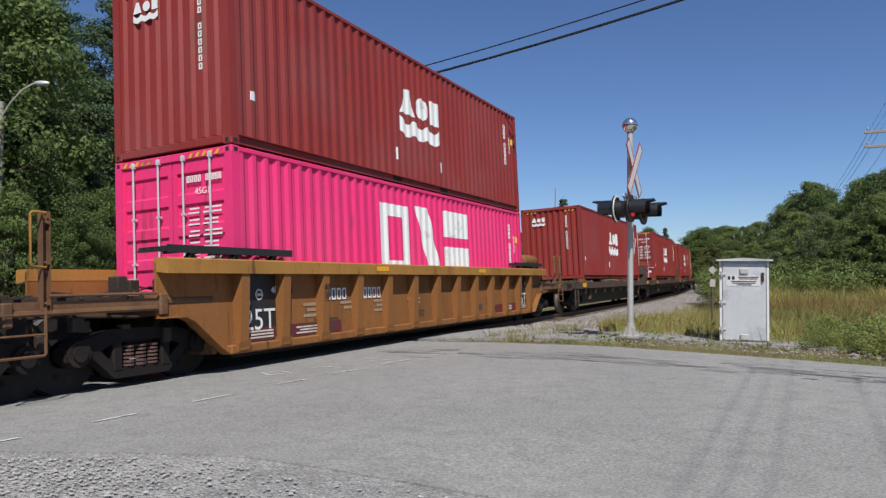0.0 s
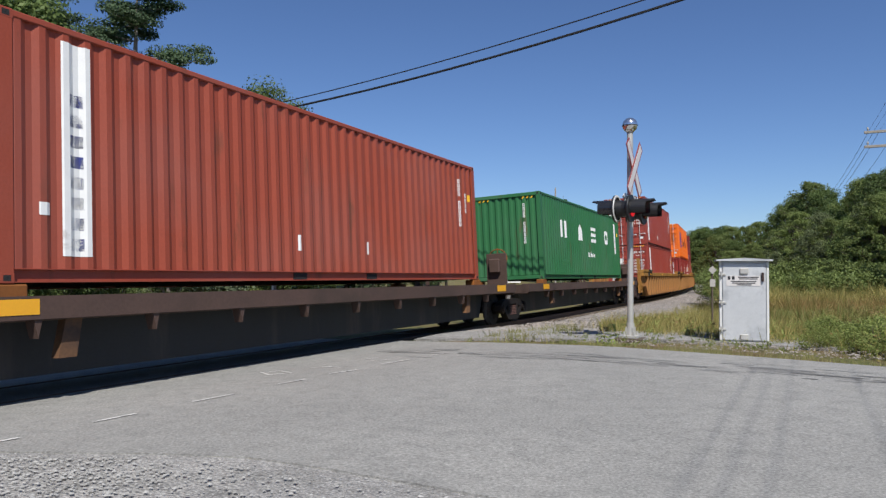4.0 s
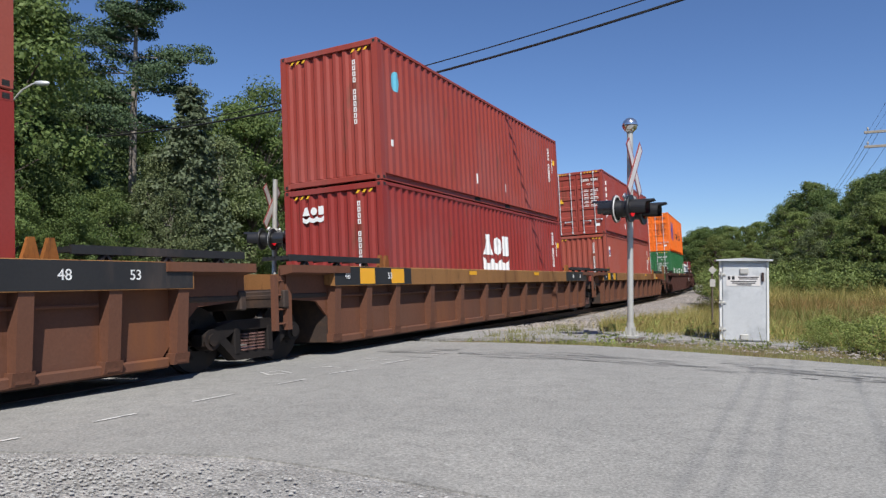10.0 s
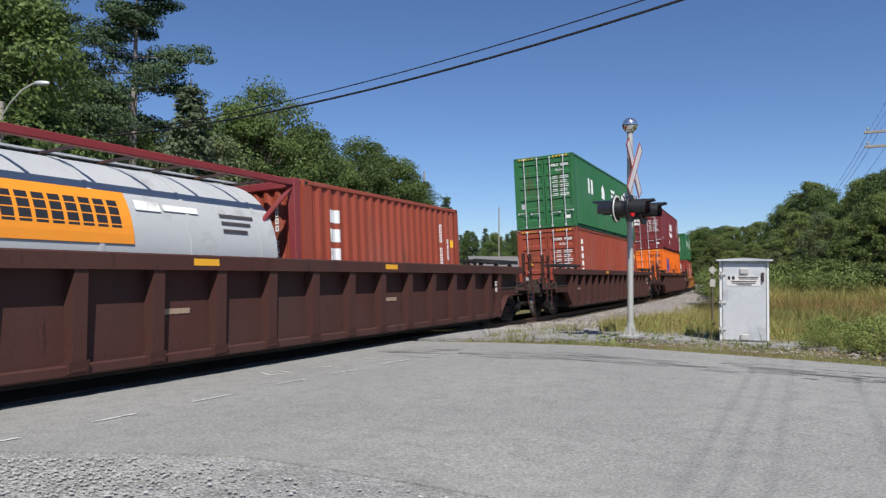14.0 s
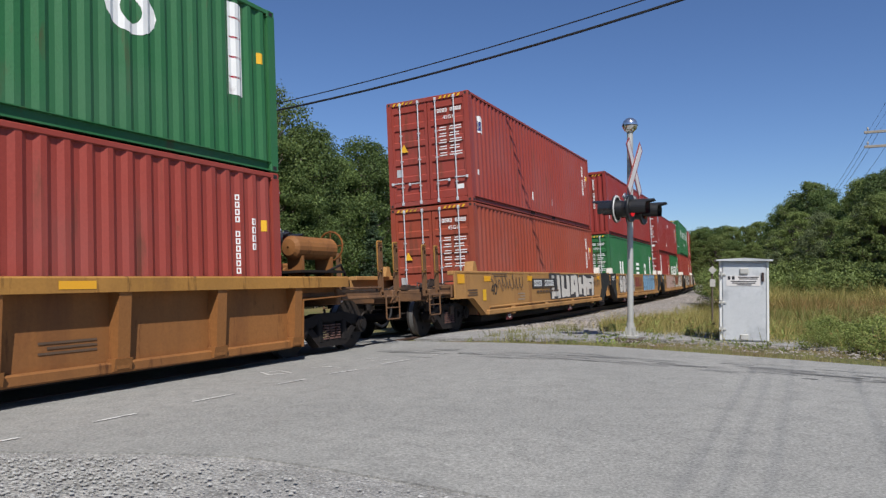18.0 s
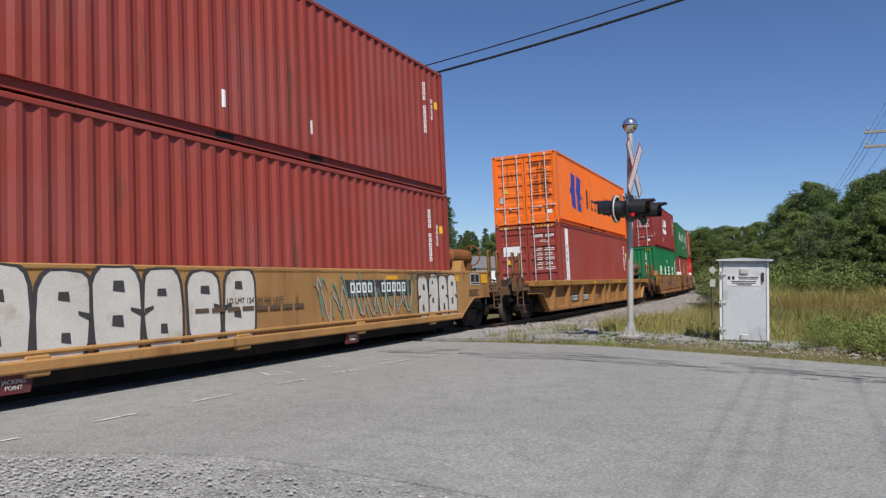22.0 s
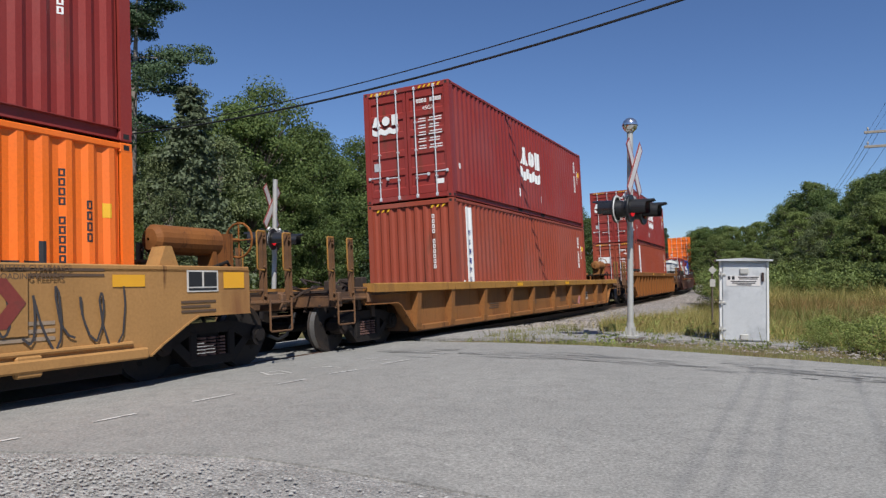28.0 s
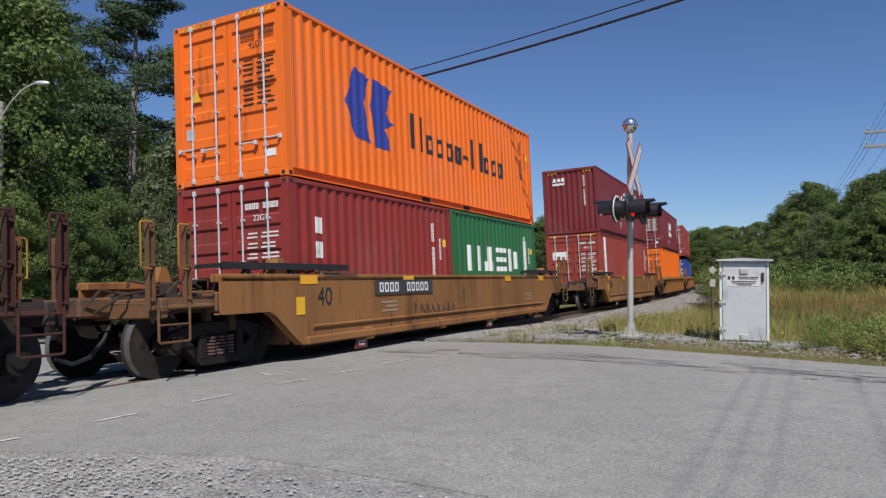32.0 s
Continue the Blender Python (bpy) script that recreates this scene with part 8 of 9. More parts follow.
PROTO = {
    "maple": (leafy_tree(11, 13, 4.2, 0.16, LEAF, BARK, 120, 250, 0.20), "green broadleaf tree with a dense uneven crown"),
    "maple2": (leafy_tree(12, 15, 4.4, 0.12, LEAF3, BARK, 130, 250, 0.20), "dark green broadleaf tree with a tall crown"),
    "birch": (leafy_tree(13, 12, 3.0, 0.10, LEAF2, GREYBARK, 110, 220, 0.17), "pale green birch with a light airy crown"),
    "ash": (leafy_tree(14, 17, 4.6, 0.42, LEAF, GREYBARK, 90, 160, 0.21), "tall broadleaf tree with an open crown"),
    "hill_maple": (leafy_tree(19, 12, 4.2, 0.06, HILL, BARK, 260, 120, 0.17, 0.62), "sunlit green broadleaf tree on the slope"),
    "hill_maple_round": (leafy_tree(20, 11, 4.5, 0.04, HILL, BARK, 240, 125, 0.16, 0.66), "round green broadleaf tree on the slope"),
    "pine": (pine_tree(15, 22, 0.50), "tall pine with a bare trunk and tiered needle pads"),
    "pine2": (pine_tree(16, 20, 0.16), "tall bushy pine with dark needles"),
    "spruce": (spruce_tree(17, 13, NEEDLE), "dark green spruce with drooping branches"),
    "larch": (spruce_tree(18, 12, LARCH, 0.25, 42), "pale green larch with feathery branches"),
}
for nm, (ob, lab) in PROTO.items():
    tagged(ob, lab, "tree", "trees round the crossing")
USED = set()


def plant(kind, x, y, size=1.0, turn=0.0, sink=0.0):
    ob = PROTO[kind][0]
    m = pose(x, y, lift(x, y) - sink, 0, 0, turn) @ Matrix.Scale(size, 4)
    if kind in USED:
        k = copy_thing(ob, m)
        k.scale = (size, size, size)
        return k
    USED.add(kind)
    ob.matrix_basis = m
    return ob


def at_view(px, dist):
    """Ground point at that distance from the camera, in the direction px of a view 1568 wide."""
    a = math.atan((px - 784) / 1245.7)
    return dist * math.sin(a), dist * math.cos(a)


def tall(kind):
    ob = PROTO[kind][0]
    return max(v.co.z for c in ob.children for v in c.data.vertices)


TALL = {k: tall(k) for k in PROTO}


def plant_to(kind, px, d, top, turn=None):
    """Plant a tree whose top shows at height top, in a view 882 high."""
    x, y = at_view(px, d)
    z = EYE[2] + (476.6 - top) / 1245.7 * d * math.cos(math.atan((px - 784) / 1245.7))
    return plant(kind, x, y, max(0.1, (z - lift(x, y)) / TALL[kind]), (px * 37 + d * 11) % 360 if turn is None else turn)


# woods beyond the track, from the street lamp to the distance
for kind, px, d, top in (
        ("maple", -20, 30, -60), ("maple2", -110, 27, 30), ("maple2", -60, 36, -60), ("pine2", 60, 40, -60), ("spruce", 128, 50, 90), ("maple2", 70, 34, 190), ("spruce", 170, 46, 190), ("pine", 232, 40, -70),
        ("spruce", 150, 34, 225), ("maple2", 60, 28, 250), ("larch", 333, 37, 139), ("birch", 285, 38, 265), ("birch", 385, 40, 235), ("ash", 470, 50, 132), ("maple", 430, 46, 175),
        ("maple2", 545, 52, 214), ("maple", 500, 46, 290), ("maple2", 640, 58, 240), ("maple", 690, 62, 268), ("maple", 590, 56, 275), ("maple2", 735, 66, 312), ("birch", 300, 33, 330),
        ("maple", 440, 40, 330), ("maple", 180, 29, 330), ("maple2", 120, 27, 345), ("maple2", 560, 48, 350), ("maple2", 360, 44, 270), ("spruce", 660, 52, 370), ("maple", 10, 25, 330),
        ("spruce", 790, 92, 342), ("maple2", 775, 96, 370), ("spruce", 997, 118, 345), ("maple2", 1022, 124, 362), ("maple", 965, 126, 378), ("maple2", 1052, 130, 380)):
    plant_to(kind, px, d, top)
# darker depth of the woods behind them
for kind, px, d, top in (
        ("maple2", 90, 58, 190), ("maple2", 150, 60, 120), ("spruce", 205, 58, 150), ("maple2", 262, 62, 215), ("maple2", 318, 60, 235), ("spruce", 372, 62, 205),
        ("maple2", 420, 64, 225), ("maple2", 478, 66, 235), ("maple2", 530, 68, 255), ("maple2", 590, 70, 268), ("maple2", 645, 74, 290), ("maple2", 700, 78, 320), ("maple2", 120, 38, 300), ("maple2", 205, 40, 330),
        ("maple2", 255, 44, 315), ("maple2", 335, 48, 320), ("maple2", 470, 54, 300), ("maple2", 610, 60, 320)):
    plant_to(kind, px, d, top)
rr = random.Random(5)
BACK = ((1195, 416), (1240, 408), (1280, 384), (1320, 394), (1360, 390), (1395, 366), (1425, 328), (1455, 340), (1475, 352), (1505, 336), (1540, 312), (1575, 292), (1700, 270))


def skyline(px):
    return float(np.interp(px, [a for a, b in BACK], [b for a, b in BACK]))


# wooded slope beyond the meadow
for px in np.arange(1232, 1740, 22):
    d = 88 - 34 * min(1, (px - 1232) / 330)
    plant_to(rr.choice(("hill_maple", "maple2", "birch", "hill_maple_round", "maple")), px + rr.uniform(-8, 8), d, skyline(px) + rr.uniform(-14, 12))
for px in np.arange(1280, 1740, 28):
    d = 70 - 26 * min(1, (px - 1232) / 330)
    plant_to(rr.choice(("hill_maple", "maple", "birch", "hill_maple_round")), px + rr.uniform(-10, 10), d, skyline(px) + rr.uniform(22, 50))
for px in np.arange(1300, 1740, 32):
    d = 58 - 12 * min(1, (px - 1232) / 330)
    plant_to(rr.choice(("hill_maple", "birch", "hill_maple_round")), px + rr.uniform(-10, 10), d, min(440, skyline(px) + rr.uniform(60, 100)))
# far woods
for i in range(60):
    px = rr.uniform(640, 1260)
    plant_to(rr.choice(("maple", "maple2", "spruce", "maple2")), px, rr.uniform(185, 300), rr.uniform(398, 418))
SHRUBS = [tagged(bush(30 + i, 1.5, 1.1, lf, 22, 130, 0.085), lb, "shrub", "shrubs of the meadow") for i, (lf, lb) in enumerate(
    ((SHRUB, "leafy green shrub in the meadow"), (HILL, "dense dark green shrub in the meadow"), (HEATH, "reddish brown low brush in the meadow")))]
SHRUBS.append(tagged(bush(41, 3.4, 2.6, HILL, 46, 150, 0.13, 0.6), "tall olive-green thicket below the wooded slope", "shrub", "shrubs of the meadow"))
SHRUBS.append(tagged(bush(42, 3.2, 2.8, SHRUB, 46, 150, 0.13, 0.6), "tall light green thicket below the wooded slope", "shrub", "shrubs of the meadow"))
seen_shrub = set()


def shrub(i, x, y, size, flat=1.0):
    m = pose(x, y, lift(x, y) - 0.08, 0, 0, (x * 71 + y * 37) % 360) @ Matrix.Diagonal((size, size, size * flat, 1))
    if i in seen_shrub:
        k = copy_thing(SHRUBS[i], m)
        k.scale = (size, size, size * flat)
    else:
        seen_shrub.add(i)
        SHRUBS[i].matrix_basis = m


for i in range(130):
    px, d = rr.uniform(1290, 1780), rr.uniform(42, 60)
    shrub(0 if rr.random() < 0.85 else 1, *at_view(px, d), rr.uniform(0.75, 1.2) * d / 36)
for i in range(60):
    px, d = rr.uniform(1300, 1800), rr.uniform(40, 50)
    shrub(3 if rr.random() < 0.55 else 4, *at_view(px, d), rr.uniform(0.7, 1.2) * d / 48)
for i in range(150):
    px, d = rr.uniform(1340, 1800), rr.uniform(24, 42)
    shrub(2 if rr.random() < 0.6 + 0.3 * (30 < d < 38) else 0, *at_view(px, d), rr.uniform(0.5, 1.0), 0.45)
for i in range(16):
    px, d = rr.uniform(1410, 1640), rr.uniform(12.4, 16.5)
    shrub(0, *at_view(px, d), rr.uniform(0.22, 0.42), 0.9)
for px, d, sz in ((1548, 13.4, 0.5), (1530, 14.2, 0.45), (1590, 12.6, 0.5), (1565, 14.6, 0.5), (1415, 17.0, 0.3), (1450, 16.5, 0.3)):
    shrub(0, *at_view(px, d), sz, 0.85)
for i in range(26):
    px = rr.uniform(-60, 420)
    shrub(rr.choice((0, 1)), *at_view(px, 24 + 22 * max(0, px) / 700 + rr.uniform(-1, 4)), rr.uniform(0.8, 1.5))


# ---- overhead wires, poles and street lamp ----
def wire(name, pts, r, label):
    g = Geo()
    g.tube(pts, r, 6)
    return tagged(new(name, g.mesh(name, CABLE, smooth=True)), label, "wire", "overhead wires")


def along(k, c):
    return (5.8 - 0.8325 * k, 16.9 + 0.554 * k, c[0] + c[1] * k + c[2] * k * k)


for c, r in (((8.10, -0.1207, 0.0035), 0.034), ((8.40, -0.1172, 0.0030), 0.018)):
    wire("overhead_wire", [along(-14 + 1.5 * i, c) for i in range(38)], r, "black overhead wire sagging across the track")


def pole(x, y, h, arms=(), r=0.14, lean=0.0, label="weathered wooden utility pole"):
    p = tagged(new("utility_pole"), label, "pole", "utility poles")
    p.matrix_basis = pose(x, y, lift(x, y) - 0.2, 0, lean, 0)
    g = Geo()
    g.cyl((0, 0, 0), (0, 0, h), r, r * 0.7, 10)
    part("pole", g.mesh("pole", WOODPOLE, smooth=True), p)
    for z, w, turn in arms:
        g = Geo()
        g.box(-w / 2, w / 2, -0.05, 0.05, -0.06, 0.06, bev=0.01)
        a = part("crossarm", g.mesh("crossarm", WOODPOLE), p, pose(0, -0.12, z, 0, 0, turn))
        for i in range(4):
            g = Geo()
            g.lathe((-w / 2 + 0.15 + (w - 0.3) * i / 3, 0, 0.06), (0, 0, 1), [(0, 0.02), (0.06, 0.03), (0.10, 0.045), (0.16, 0.03), (0.18, 0.01)], 8)
            part("insulator", g.mesh("insulator", CONCRETE, smooth=True), a)
    return p


for px, d, top, r in ((750, 70, 303, 0.13), (883, 120, 366, 0.13), (983, 105, 333, 0.15), (1047, 140, 380, 0.15), (492, 60, 330, 0.1)):
    x, y = at_view(px, d)
    pole(x, y, EYE[2] + (476.6 - top) / 1245.7 * d - lift(x, y) + 0.2, r=r)
# pole line on the wooded slope, its wires run back over the road
LINE, ACROSS = Vector((0.451, 0.893, 0)), Vector((0.893, -0.451, 0))
P1 = Vector((21.0, 31.8, 7.92))
z1 = lift(P1.x, P1.y)
pole(P1.x, P1.y, 8.4 - z1, ((8.15 - z1, 3.4, -27), (7.48 - z1, 3.4, -27)), 0.16, label="wooden utility pole with two crossarms")
P2 = at_view(1462, 62)
h2 = EYE[2] + (476.6 - 378) / 1245.7 * 62 * 0.88
pole(P2[0], P2[1], h2 - lift(*P2) + 0.3, ((h2 - lift(*P2), 3.0, -27),), 0.13, label="utility pole with one crossarm among trees")
for off, z in ((-1.40, 8.12), (-1.19, 8.12), (-0.96, 8.12), (-0.30, 8.12)):
    a = Vector((P1.x, P1.y, z)) + ACROSS * off
    b = a - LINE * 58 + Vector((0, 0, 1.2))
    wire("overhead_wire", [tuple(a.lerp(b, i / 20) - Vector((0, 0, 3.2 * (i / 20) * (1 - i / 20)))) for i in range(21)], 0.004, "thin overhead wire beside the track")
    b2 = Vector((P2[0], P2[1], h2 + 0.15)) + ACROSS * off
    wire("overhead_wire", [tuple(a.lerp(b2, i / 10) - Vector((0, 0, 3.0 * (i / 10) * (1 - i / 10)))) for i in range(11)], 0.008, "thin overhead wire between poles")
# street lamp beyond the track
lx, ly = at_view(2, 26)
lamp = tagged(new("street_lamp"), "street lamp on a wooden pole with a curved arm", "street lamp")
lamp.matrix_basis = pose(lx, ly, lift(lx, ly) - 0.2)
g = Geo()
g.cyl((-0.12, 0, 0), (-0.12, 0, 7.6), 0.13, 0.10, 10)
part("pole", g.mesh("pole", WOODPOLE, smooth=True), lamp)
g = Geo()
g.tube([(-0.1, 0, 7.1), (0.25, -0.1, 7.55), (0.65, -0.15, 7.95), (1.0, -0.2, 8.12), (1.15, -0.2, 8.14)], 0.03, 8)
part("arm", g.mesh("arm", ALU, smooth=True), lamp)
g = Geo()
g.lathe((1.05, -0.2, 8.14), (1, 0, 0), [(0, 0.03), (0.05, 0.07), (0.25, 0.085), (0.42, 0.06), (0.48, 0.01)], 12)
part("lamp_head", g.mesh("lamp_head", GALV, smooth=True), lamp)

# ---- houses half hidden behind the trees ----
def house(x, y, w, d, h, turn, label):
    b = tagged(new("house"), label, "house", "houses behind the trees")
    b.matrix_basis = pose(x, y, lift(x, y) - 0.3, 0, 0, turn)
    g = Geo()
    g.box(-w / 2, w / 2, -d / 2, d / 2, 0, h)
    part("wall", g.mesh("wall", HOUSEWHITE), b)
    g = Geo()
    g.prism([(-d / 2 - 0.4, h), (d / 2 + 0.4, h), (0, h + d * 0.32)], -w / 2 - 0.4, w / 2 + 0.4, plane="yz")
    part("roof", g.mesh("roof", ROOFGREY), b)
    for i in range(3):
        g = Geo()
        x0 = -w / 2 + w * (i + 0.5) / 3
        g.box(x0 - 0.5, x0 + 0.5, -d / 2 - 0.05, -d / 2 - 0.01, h * 0.38, h * 0.78)
        part("window", g.mesh("window", LAMPBLACK), b)


house(*at_view(10, 40), 9, 7, 3.2, 25, "white sided house glimpsed between trees")
house(*at_view(872, 150), 10, 8, 3.0, 10, "small white house beyond the side road")

# ---- marks on the road ----
def road_line(a, b, w, material, name="road_mark", label="worn white dash painted on the asphalt", up=0.006):
    a, b = Vector(a), Vector(b)
    n = Vector((-(b - a).y, (b - a).x)).normalized() * w / 2
    k = max(2, int((b - a).length / 0.5))
    v, f = [], []
    for i in range(k + 1):
        p = a.lerp(b, i / k)
        v += [(p.x + n.x, p.y + n.y, 0), (p.x - n.x, p.y - n.y, 0)]
    arr = np.array(v)
    arr[:, 2] = ground_z(arr[:, 0], arr[:, 1]) + up
    me = bpy.data.meshes.new(name)
    me.from_pydata(arr.tolist(), [], [(2 * i, 2 * i + 1, 2 * i + 3, 2 * i + 2) for i in range(k)])
    me.materials.append(material)
    return tagged(new(name, me), label, "", "", "structure")


def along_track(s, w):
    p = track_frame(s, 1.0) @ Vector((0, w, 0))
    return (p.x, p.y)


for a, b in (((-2.97, 6.03), (-2.77, 6.40)), ((-2.47, 7.0), (-2.19, 7.45)), ((-1.90, 8.13), (-1.65, 8.51)), ((-1.44, 9.01), (-1.13, 9.34)), ((-0.85, 9.96), (-0.48, 10.45)), ((-3.42, 5.2), (-3.25, 5.44))):
    road_line(a, b, 0.045, LINEPAINT)
for a, b in (((-2.44, 9.53), (-2.20, 9.62)), ((-2.20, 9.62), (-1.98, 9.30)), ((-1.98, 9.30), (-2.25, 9.18)), ((-2.25, 9.18), (-2.44, 9.53)), ((-1.83, 9.85), (-1.56, 9.95)), ((-1.62, 9.95), (-1.40, 9.72)),
             ((-1.24, 10.8), (-0.99, 10.96)), ((-1.05, 10.5), (-0.80, 10.62)), ((-0.2, 10.95), (0.02, 11.2))):
    road_line(a, b, 0.03, LINEPAINT, label="faint white survey mark sprayed on the asphalt")
rs = random.Random(8)
for i in range(110):
    t = rs.random()
    c = Vector((-0.9 + 7.2 * t, 12.1 - 5.0 * t)) + Vector((0.626, 0.78)) * rs.gauss(0, 0.28)
    d = Vector((0.80, -0.60)) * rs.uniform(0.08, 0.5)
    road_line(c - d, c + d, rs.uniform(0.012, 0.045), SEAL, "tyre_mark", "dark tyre streak on the asphalt", 0.004 + 0.00006 * i)


# ---- loose stones and grass ----
def stones(name, spots, lo, hi, material, label, seed):
    """Small angular stones lying on the ground, joined."""
    r = random.Random(seed)
    xs, ys = np.array([p[0] for p in spots]), np.array([p[1] for p in spots])
    zs = ground_z(xs, ys)
    v, f = [], []
    for x, y, z in zip(xs, ys, zs):
        s = r.uniform(lo, hi) * r.uniform(0.6, 1.0)
        k = len(v)
        t0 = r.uniform(0, 6.28)
        fl = r.uniform(0.25, 0.75)
        for j in range(5):
            t = t0 + j * 1.2566 + r.uniform(-.3, .3)
            q = s * r.uniform(0.75, 1.15)
            v.append((x + q * math.cos(t), y + q * math.sin(t), z + s * fl * r.uniform(0.05, 0.5)))
        v.append((x + r.uniform(-.3, .3) * s, y + r.uniform(-.3, .3) * s, z + s * fl * r.uniform(0.9, 1.2)))
        v.append((x, y, z - 0.3 * s))
        for j in range(5):
            f += [(k + j, k + (j + 1) % 5, k + 5), (k + (j + 1) % 5, k + j, k + 6)]
    me = bpy.data.meshes.new(name)
    me.from_pydata(v, [], f)
    me.materials.append(material)
    return tagged(new(name, me), label, "stones", "", "stuff")


def stone_mat(name, dark, light):
    m = bpy.data.materials.new(name)
    m.use_nodes = True
    nd, ln = m.node_tree.nodes, m.node_tree.links
    gi, mx, nz = nd.new("ShaderNodeNewGeometry"), nd.new("ShaderNodeMix"), nd.new("ShaderNodeTexNoise")
    mx.data_type = "RGBA"
    mx.inputs[6].default_value, mx.inputs[7].default_value = (*dark, 1), (*light, 1)
    nz.inputs["Scale"].default_value = 60
    ad = nd.new("ShaderNodeMath")
    ad.operation = "MULTIPLY_ADD"
    ad.inputs[1].default_value = 0.4
    ln.new(nz.outputs["Fac"], ad.inputs[0])
    ln.new(gi.outputs["Random Per Island"], ad.inputs[2])
    ln.new(ad.outputs[0], mx.inputs[0])
    ln.new(mx.outputs[2], nd["Principled BSDF"].inputs["Base Color"])
    nd["Principled BSDF"].inputs["Roughness"].default_value = 0.9
    return m


STONE = stone_mat("crushed_stone", (0.20, 0.196, 0.184), (0.37, 0.362, 0.34))
PALESTONE = stone_mat("pale_crushed_stone", (0.17, 0.15, 0.13), (0.36, 0.32, 0.285))
sp_ = []
while len(sp_) < 14000:
    x, y = rs.uniform(-6.5, 2.6), rs.uniform(2.2, 6.2)
    edge = float(np.interp(x, [-6.4, -3.08, -1.46, 0.37, 2.4], [7.3, 4.85, 4.62, 3.6, 1.1]))
    if y < edge - 0.02 - (0.35 * rs.random() if x > -2 else 0) and rs.random() < (1.0 if x < -1.6 else 0.45):
        sp_.append((x, y))
stones("gravel_stones", sp_, 0.005, 0.021, STONE, "loose angular grey gravel stones beside the asphalt", 21)
sp_ = [(rs.uniform(-3, 4), rs.uniform(3.9, 11)) for _ in range(800)]
stones("road_grit", sp_, 0.003, 0.010, STONE, "scattered grit lying on the asphalt", 22)
sp_ = []
for _ in range(9000):
    s, w = 6.7 + 44 * rs.random() ** 1.6, rs.uniform(1.0, 5.0)
    sp_.append(along_track(s, w))
m_ = stones("ballast_stones", sp_, 0.02, 0.055, PALESTONE, "loose crushed ballast stones along the track", 23)
sk, wk = track_coords(np.array([p[0] for p in sp_]), np.array([p[1] for p in sp_]))
bed = np.interp(wk, [1.0, 1.2, 2.3, 5.2], [-0.16, -0.16, -0.19, -0.66]) + wk * math.tan(CANT) + GRADE * np.clip(sk, -30, 260)
gr = ground_z(np.array([p[0] for p in sp_]), np.array([p[1] for p in sp_]))
for i, dz in enumerate(np.maximum(bed, gr) - gr):
    for v_ in m_.data.vertices[i * 7:i * 7 + 7]:
        v_.co.z += dz
GRASS = leaf_mat("short_grass_blades", (0.15, 0.18, 0.05), (0.33, 0.29, 0.13), 0.25)
STRAW = leaf_mat("tall_dry_grass", (0.17, 0.18, 0.045), (0.42, 0.34, 0.13), 0.3)
FIELD = leaf_mat("meadow_herbs", (0.115, 0.16, 0.036), (0.30, 0.22, 0.085), 0.3)


def blades(name, pts, hmin, hmax, wide, material, label, seed):
    """Single grass blades on the ground, joined."""
    rg = np.random.RandomState(seed)
    p = np.array(pts)
    n = len(p)
    z = ground_z(p[:, 0], p[:, 1])
    patch = 0.5 + 0.25 * (np.sin(p[:, 0] * 2.3 + np.sin(p[:, 1] * 1.7) * 2) + np.sin(p[:, 1] * 3.1 + p[:, 0] * 0.9 + np.sin(p[:, 0] * 4.7)))
    h, a = (hmin + (hmax - hmin) * rg.uniform(0, 1, n) ** 1.5) * (0.45 + 0.75 * patch), rg.uniform(0, 6.283, n)
    dx, dy = np.cos(a) * wide * 0.5, np.sin(a) * wide * 0.5
    lx_, ly_ = rg.normal(0, 0.45, n) * h, rg.normal(0, 0.45, n) * h
    v = np.empty((n, 3, 3))
    v[:, 0] = np.stack([p[:, 0] - dx, p[:, 1] - dy, z - 0.06], 1)
    v[:, 1] = np.stack([p[:, 0] + dx, p[:, 1] + dy, z - 0.06], 1)
    v[:, 2] = np.stack([p[:, 0] + lx_, p[:, 1] + ly_, z + h], 1)
    me = bpy.data.meshes.new(name)
    me.from_pydata(v.reshape(-1, 3).tolist(), [], np.arange(n * 3).reshape(-1, 3).tolist())
    me.materials.append(material)
    return tagged(new(name, me), label, "grass", "", "stuff")


rg = np.random.RandomState(4)
q = np.stack([rg.uniform(-0.5, 24, 340000), rg.uniform(4, 46, 340000)], 1)
FX, FY = [p[0] for p in FAR_EDGE[::-1]], [p[1] for p in FAR_EDGE[::-1]]
off_road = (q[:, 1] - np.interp(q[:, 0], FX, FY)) * 0.78
sq, wq = track_coords(q[:, 0], q[:, 1])
field = (off_road > 0.02) & ((q[:, 0] > 1.9) | (rg.uniform(0, 1, len(q)) < 0.22)) & (wq > 3.7 - 0.8 * np.clip((10 - sq) / 4, 0, 1) + 0.35 * np.sin(q[:, 0] * 2.1 + q[:, 1] * 1.3))
pad = (q[:, 0] > 0.8) & (q[:, 0] < 7.0) & (off_road > 0.62 + 0.25 * np.sin(q[:, 0] * 3.1) * np.sin(q[:, 0] * 7.7)) & (off_road < np.interp(q[:, 0], [0.8, 3.5, 6.0, 7.0], [3.0, 2.9, 2.4, 1.3]))
pad &= rg.uniform(0, 1, len(q)) > 0.05
keep = rg.uniform(0, 1, len(q)) < np.clip(1.5 - q[:, 1] / 40, 0.25, 1)
edge_zone = field & (off_road < 1.0) & (~pad)
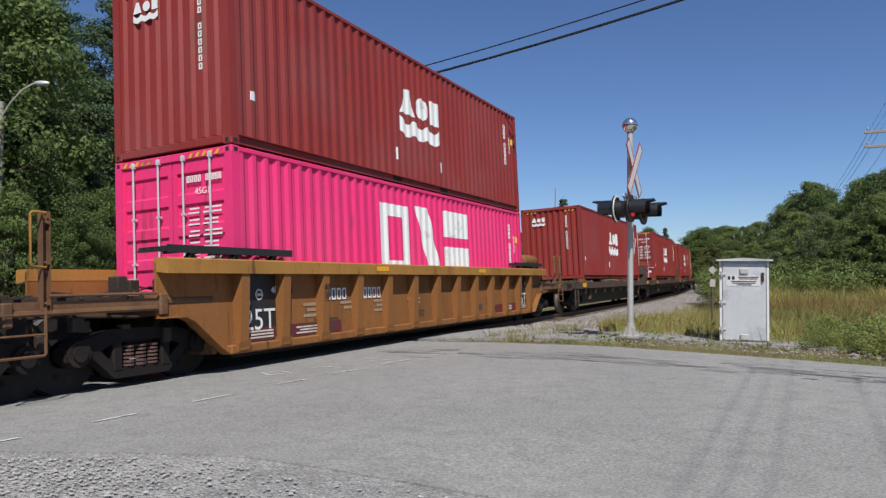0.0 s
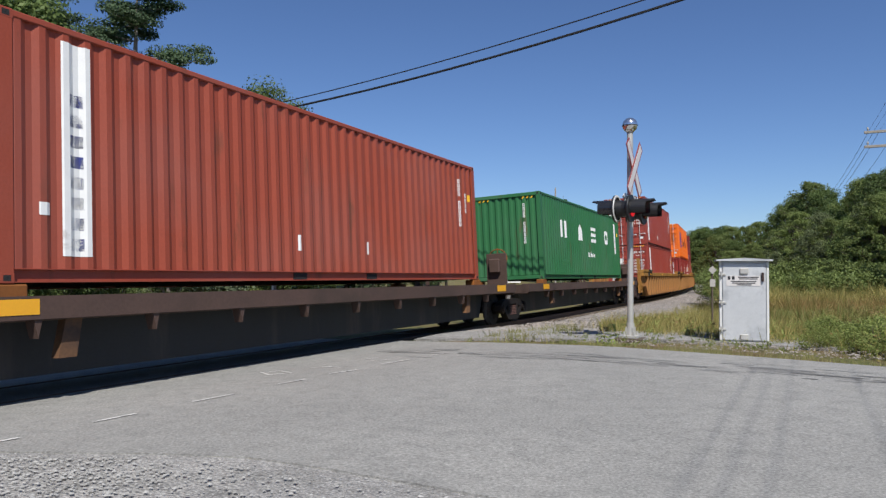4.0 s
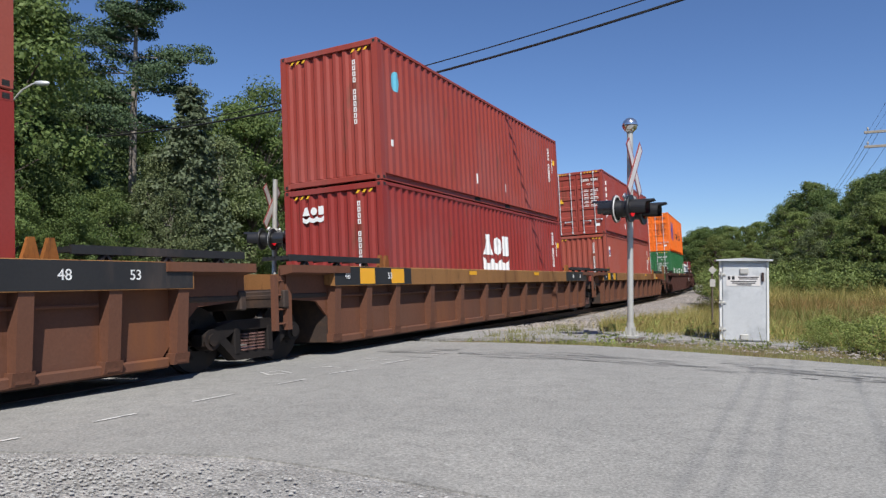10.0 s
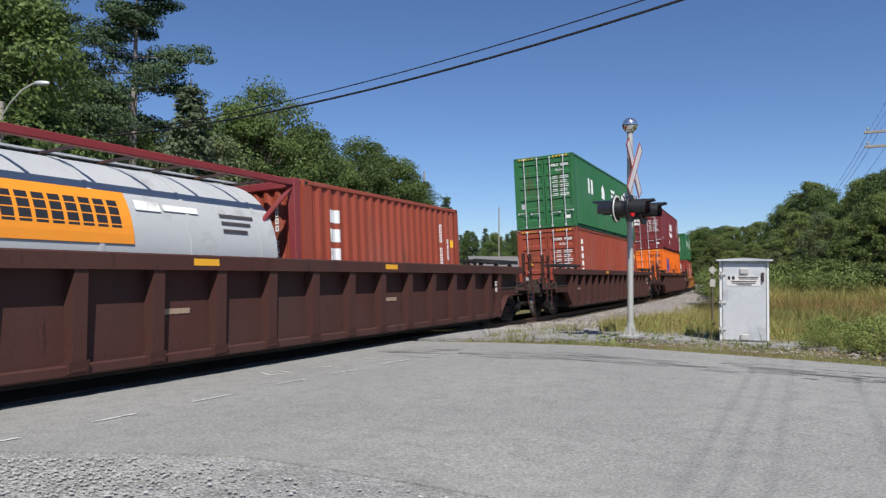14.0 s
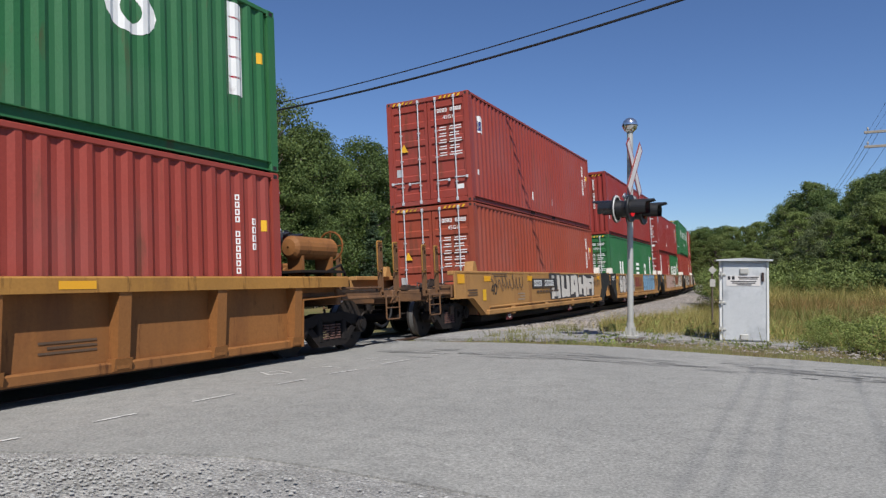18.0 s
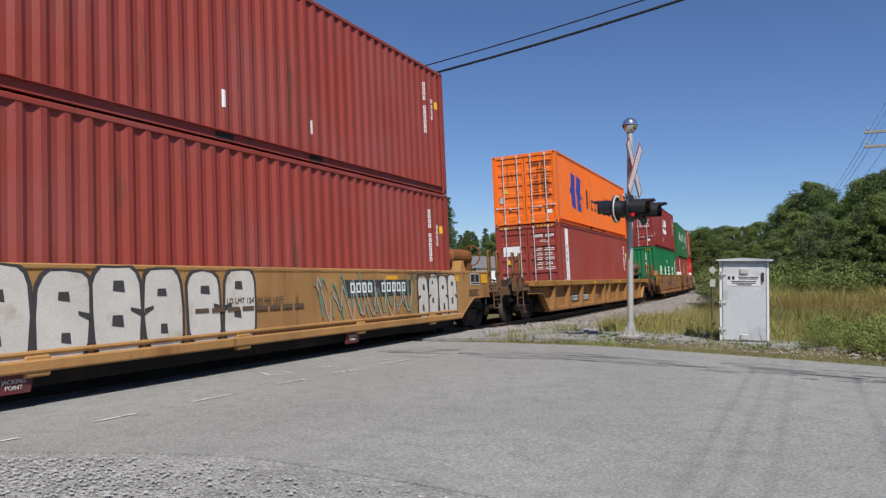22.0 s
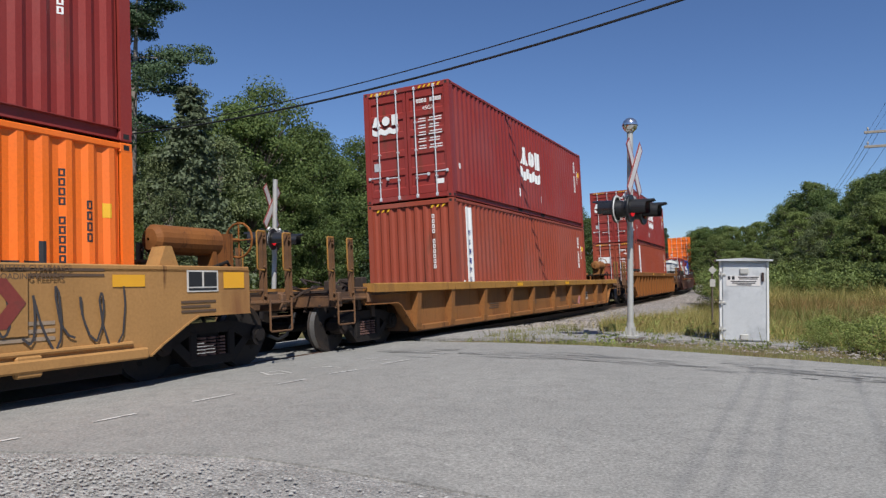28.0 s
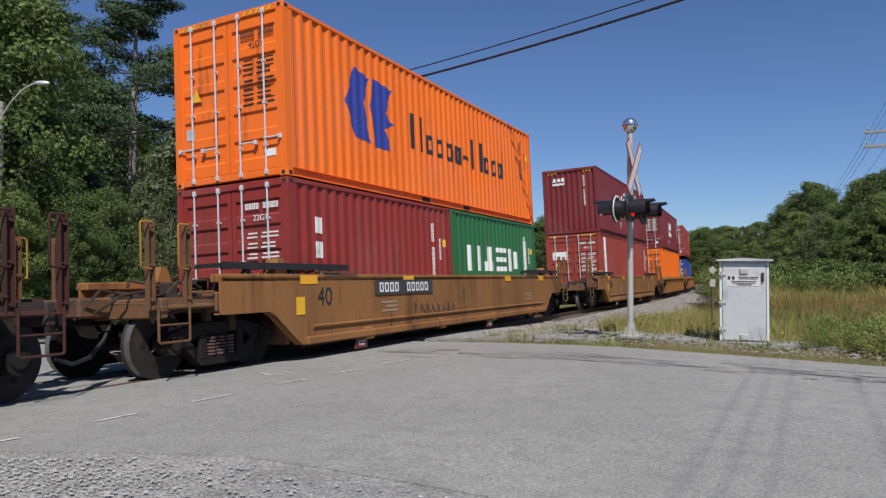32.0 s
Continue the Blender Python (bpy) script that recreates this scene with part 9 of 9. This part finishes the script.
blades("verge_grass", q[edge_zone & (rg.uniform(0, 1, len(q)) < np.clip(1.2 - off_road * 0.7, 0.3, 1))], 0.02, 0.10, 0.012, GRASS, "short patchy grass along the road edge", 1)
mid_zone = field & (off_road >= 1.0) & (~pad) & keep & (q[:, 0] < 5.5 + 0.2 * q[:, 1]) & ((q[:, 0] > 0.225 * q[:, 1]) | (rg.uniform(0, 1, len(q)) < 0.06))
blades("tall_grass", q[mid_zone], 0.10, 0.46, 0.014, STRAW, "tall dry grass between the track and the gravel pad", 2)
rest = field & (off_road >= 1.0) & (~pad) & keep & (q[:, 0] >= 5.5 + 0.2 * q[:, 1])
blades("meadow_herbs", q[rest], 0.10, 0.42, 0.020, FIELD, "mixed green and reddish meadow herbs", 3)
# tall reeds and brush between the meadow and the thicket
REED = leaf_mat("brown_reeds", (0.16, 0.165, 0.045), (0.36, 0.22, 0.09), 0.3)
na = 60000
va, da = np.arctan((rg.uniform(1285, 1760, na) - 784) / 1245.7), 19 + 25 * rg.uniform(0, 1, na) ** 0.8
q3 = np.stack([da * np.sin(va), da * np.cos(va)], 1)
band = np.digitize(da, [27, 35])
for k, (lo_, hi_, lab) in enumerate(((0.25, 0.60, "knee-high olive and straw meadow grass"), (0.45, 0.95, "tall reddish brown reeds in the meadow"), (0.75, 1.45, "high brushy grass before the thicket"))):
    blades("tall_meadow_grass", q3[band == k], lo_, hi_, 0.035, FIELD if k == 0 else REED if k == 1 else STRAW, lab, 40 + k)
q2 = np.stack([rg.uniform(-0.3, 3.2, 9000), rg.uniform(13.2, 20, 9000)], 1)
s2, w2 = track_coords(q2[:, 0], q2[:, 1])
o2 = (q2[:, 1] - np.interp(q2[:, 0], FX, FY)) * 0.78
blades("weeds", q2[(w2 > 2.6) & (w2 < 4.4) & (o2 > 0.1) & (np.sin(q2[:, 0] * 5.1) * np.sin(q2[:, 1] * 3.7) > 0.1)], 0.04, 0.20, 0.02, GRASS, "green weeds at the foot of the ballast", 5)

# low herbs growing in clumps through the grass
rw = random.Random(77)
for nm, mt, cnt, lab in (("meadow_weeds", SHRUB, 420, "low leafy green weeds growing through the meadow grass"), ("meadow_flowers", HEATH, 260, "reddish brown seed heads in the meadow grass")):
    gw = Geo()
    for _ in range(cnt):
        x, y = at_view(rw.uniform(1060, 1640), 12.5 + 20 * rw.random() ** 1.3)
        o = (y - float(np.interp(x, FX, FY))) * 0.78
        s_, w_ = track_coords([x], [y])
        if o < 0.3 or w_[0] < 4.2 or (0.6 < o < 3.0 and x < 6.8):
            continue
        hh = rw.uniform(0.06, 0.24)
        leaf_clump(gw, rw, Vector((x, y, lift(x, y) + hh * 0.55)), hh, 26, 0.06, 0.8)
    tagged(new(nm, gw.mesh(nm, mt)), lab, "weeds", "", "stuff")
gw = Geo()
for _ in range(160):
    x, y = at_view(rw.uniform(985, 1420), rw.uniform(12.2, 15.5))
    o = (y - float(np.interp(x, FX, FY))) * 0.78
    s_, w_ = track_coords([x], [y])
    if o < 0.05 or w_[0] < 2.6 or rw.random() < 0.3 * (o > 0.6):
        continue
    hh = rw.uniform(0.02, 0.07) if o > 0.6 else rw.uniform(0.02, 0.05)
    leaf_clump(gw, rw, Vector((x, y, lift(x, y) + hh * 0.5)), hh * 1.6, 20, 0.035, 0.6)
tagged(new("verge_weeds", gw.mesh("verge_weeds", SHRUB)), "small green weeds on the verge and the gravel", "weeds", "", "stuff")
sp_ = []
while len(sp_) < 3500:
    x, y = rw.uniform(0.6, 7.2), rw.uniform(10, 18)
    o = (y - float(np.interp(x, FX, FY))) * 0.78
    if 0.55 < o < 3.1:
        sp_.append((x, y))
stones("pad_gravel", sp_, 0.008, 0.03, PALESTONE, "loose grey gravel on the pad round the signal", 29)


motions()
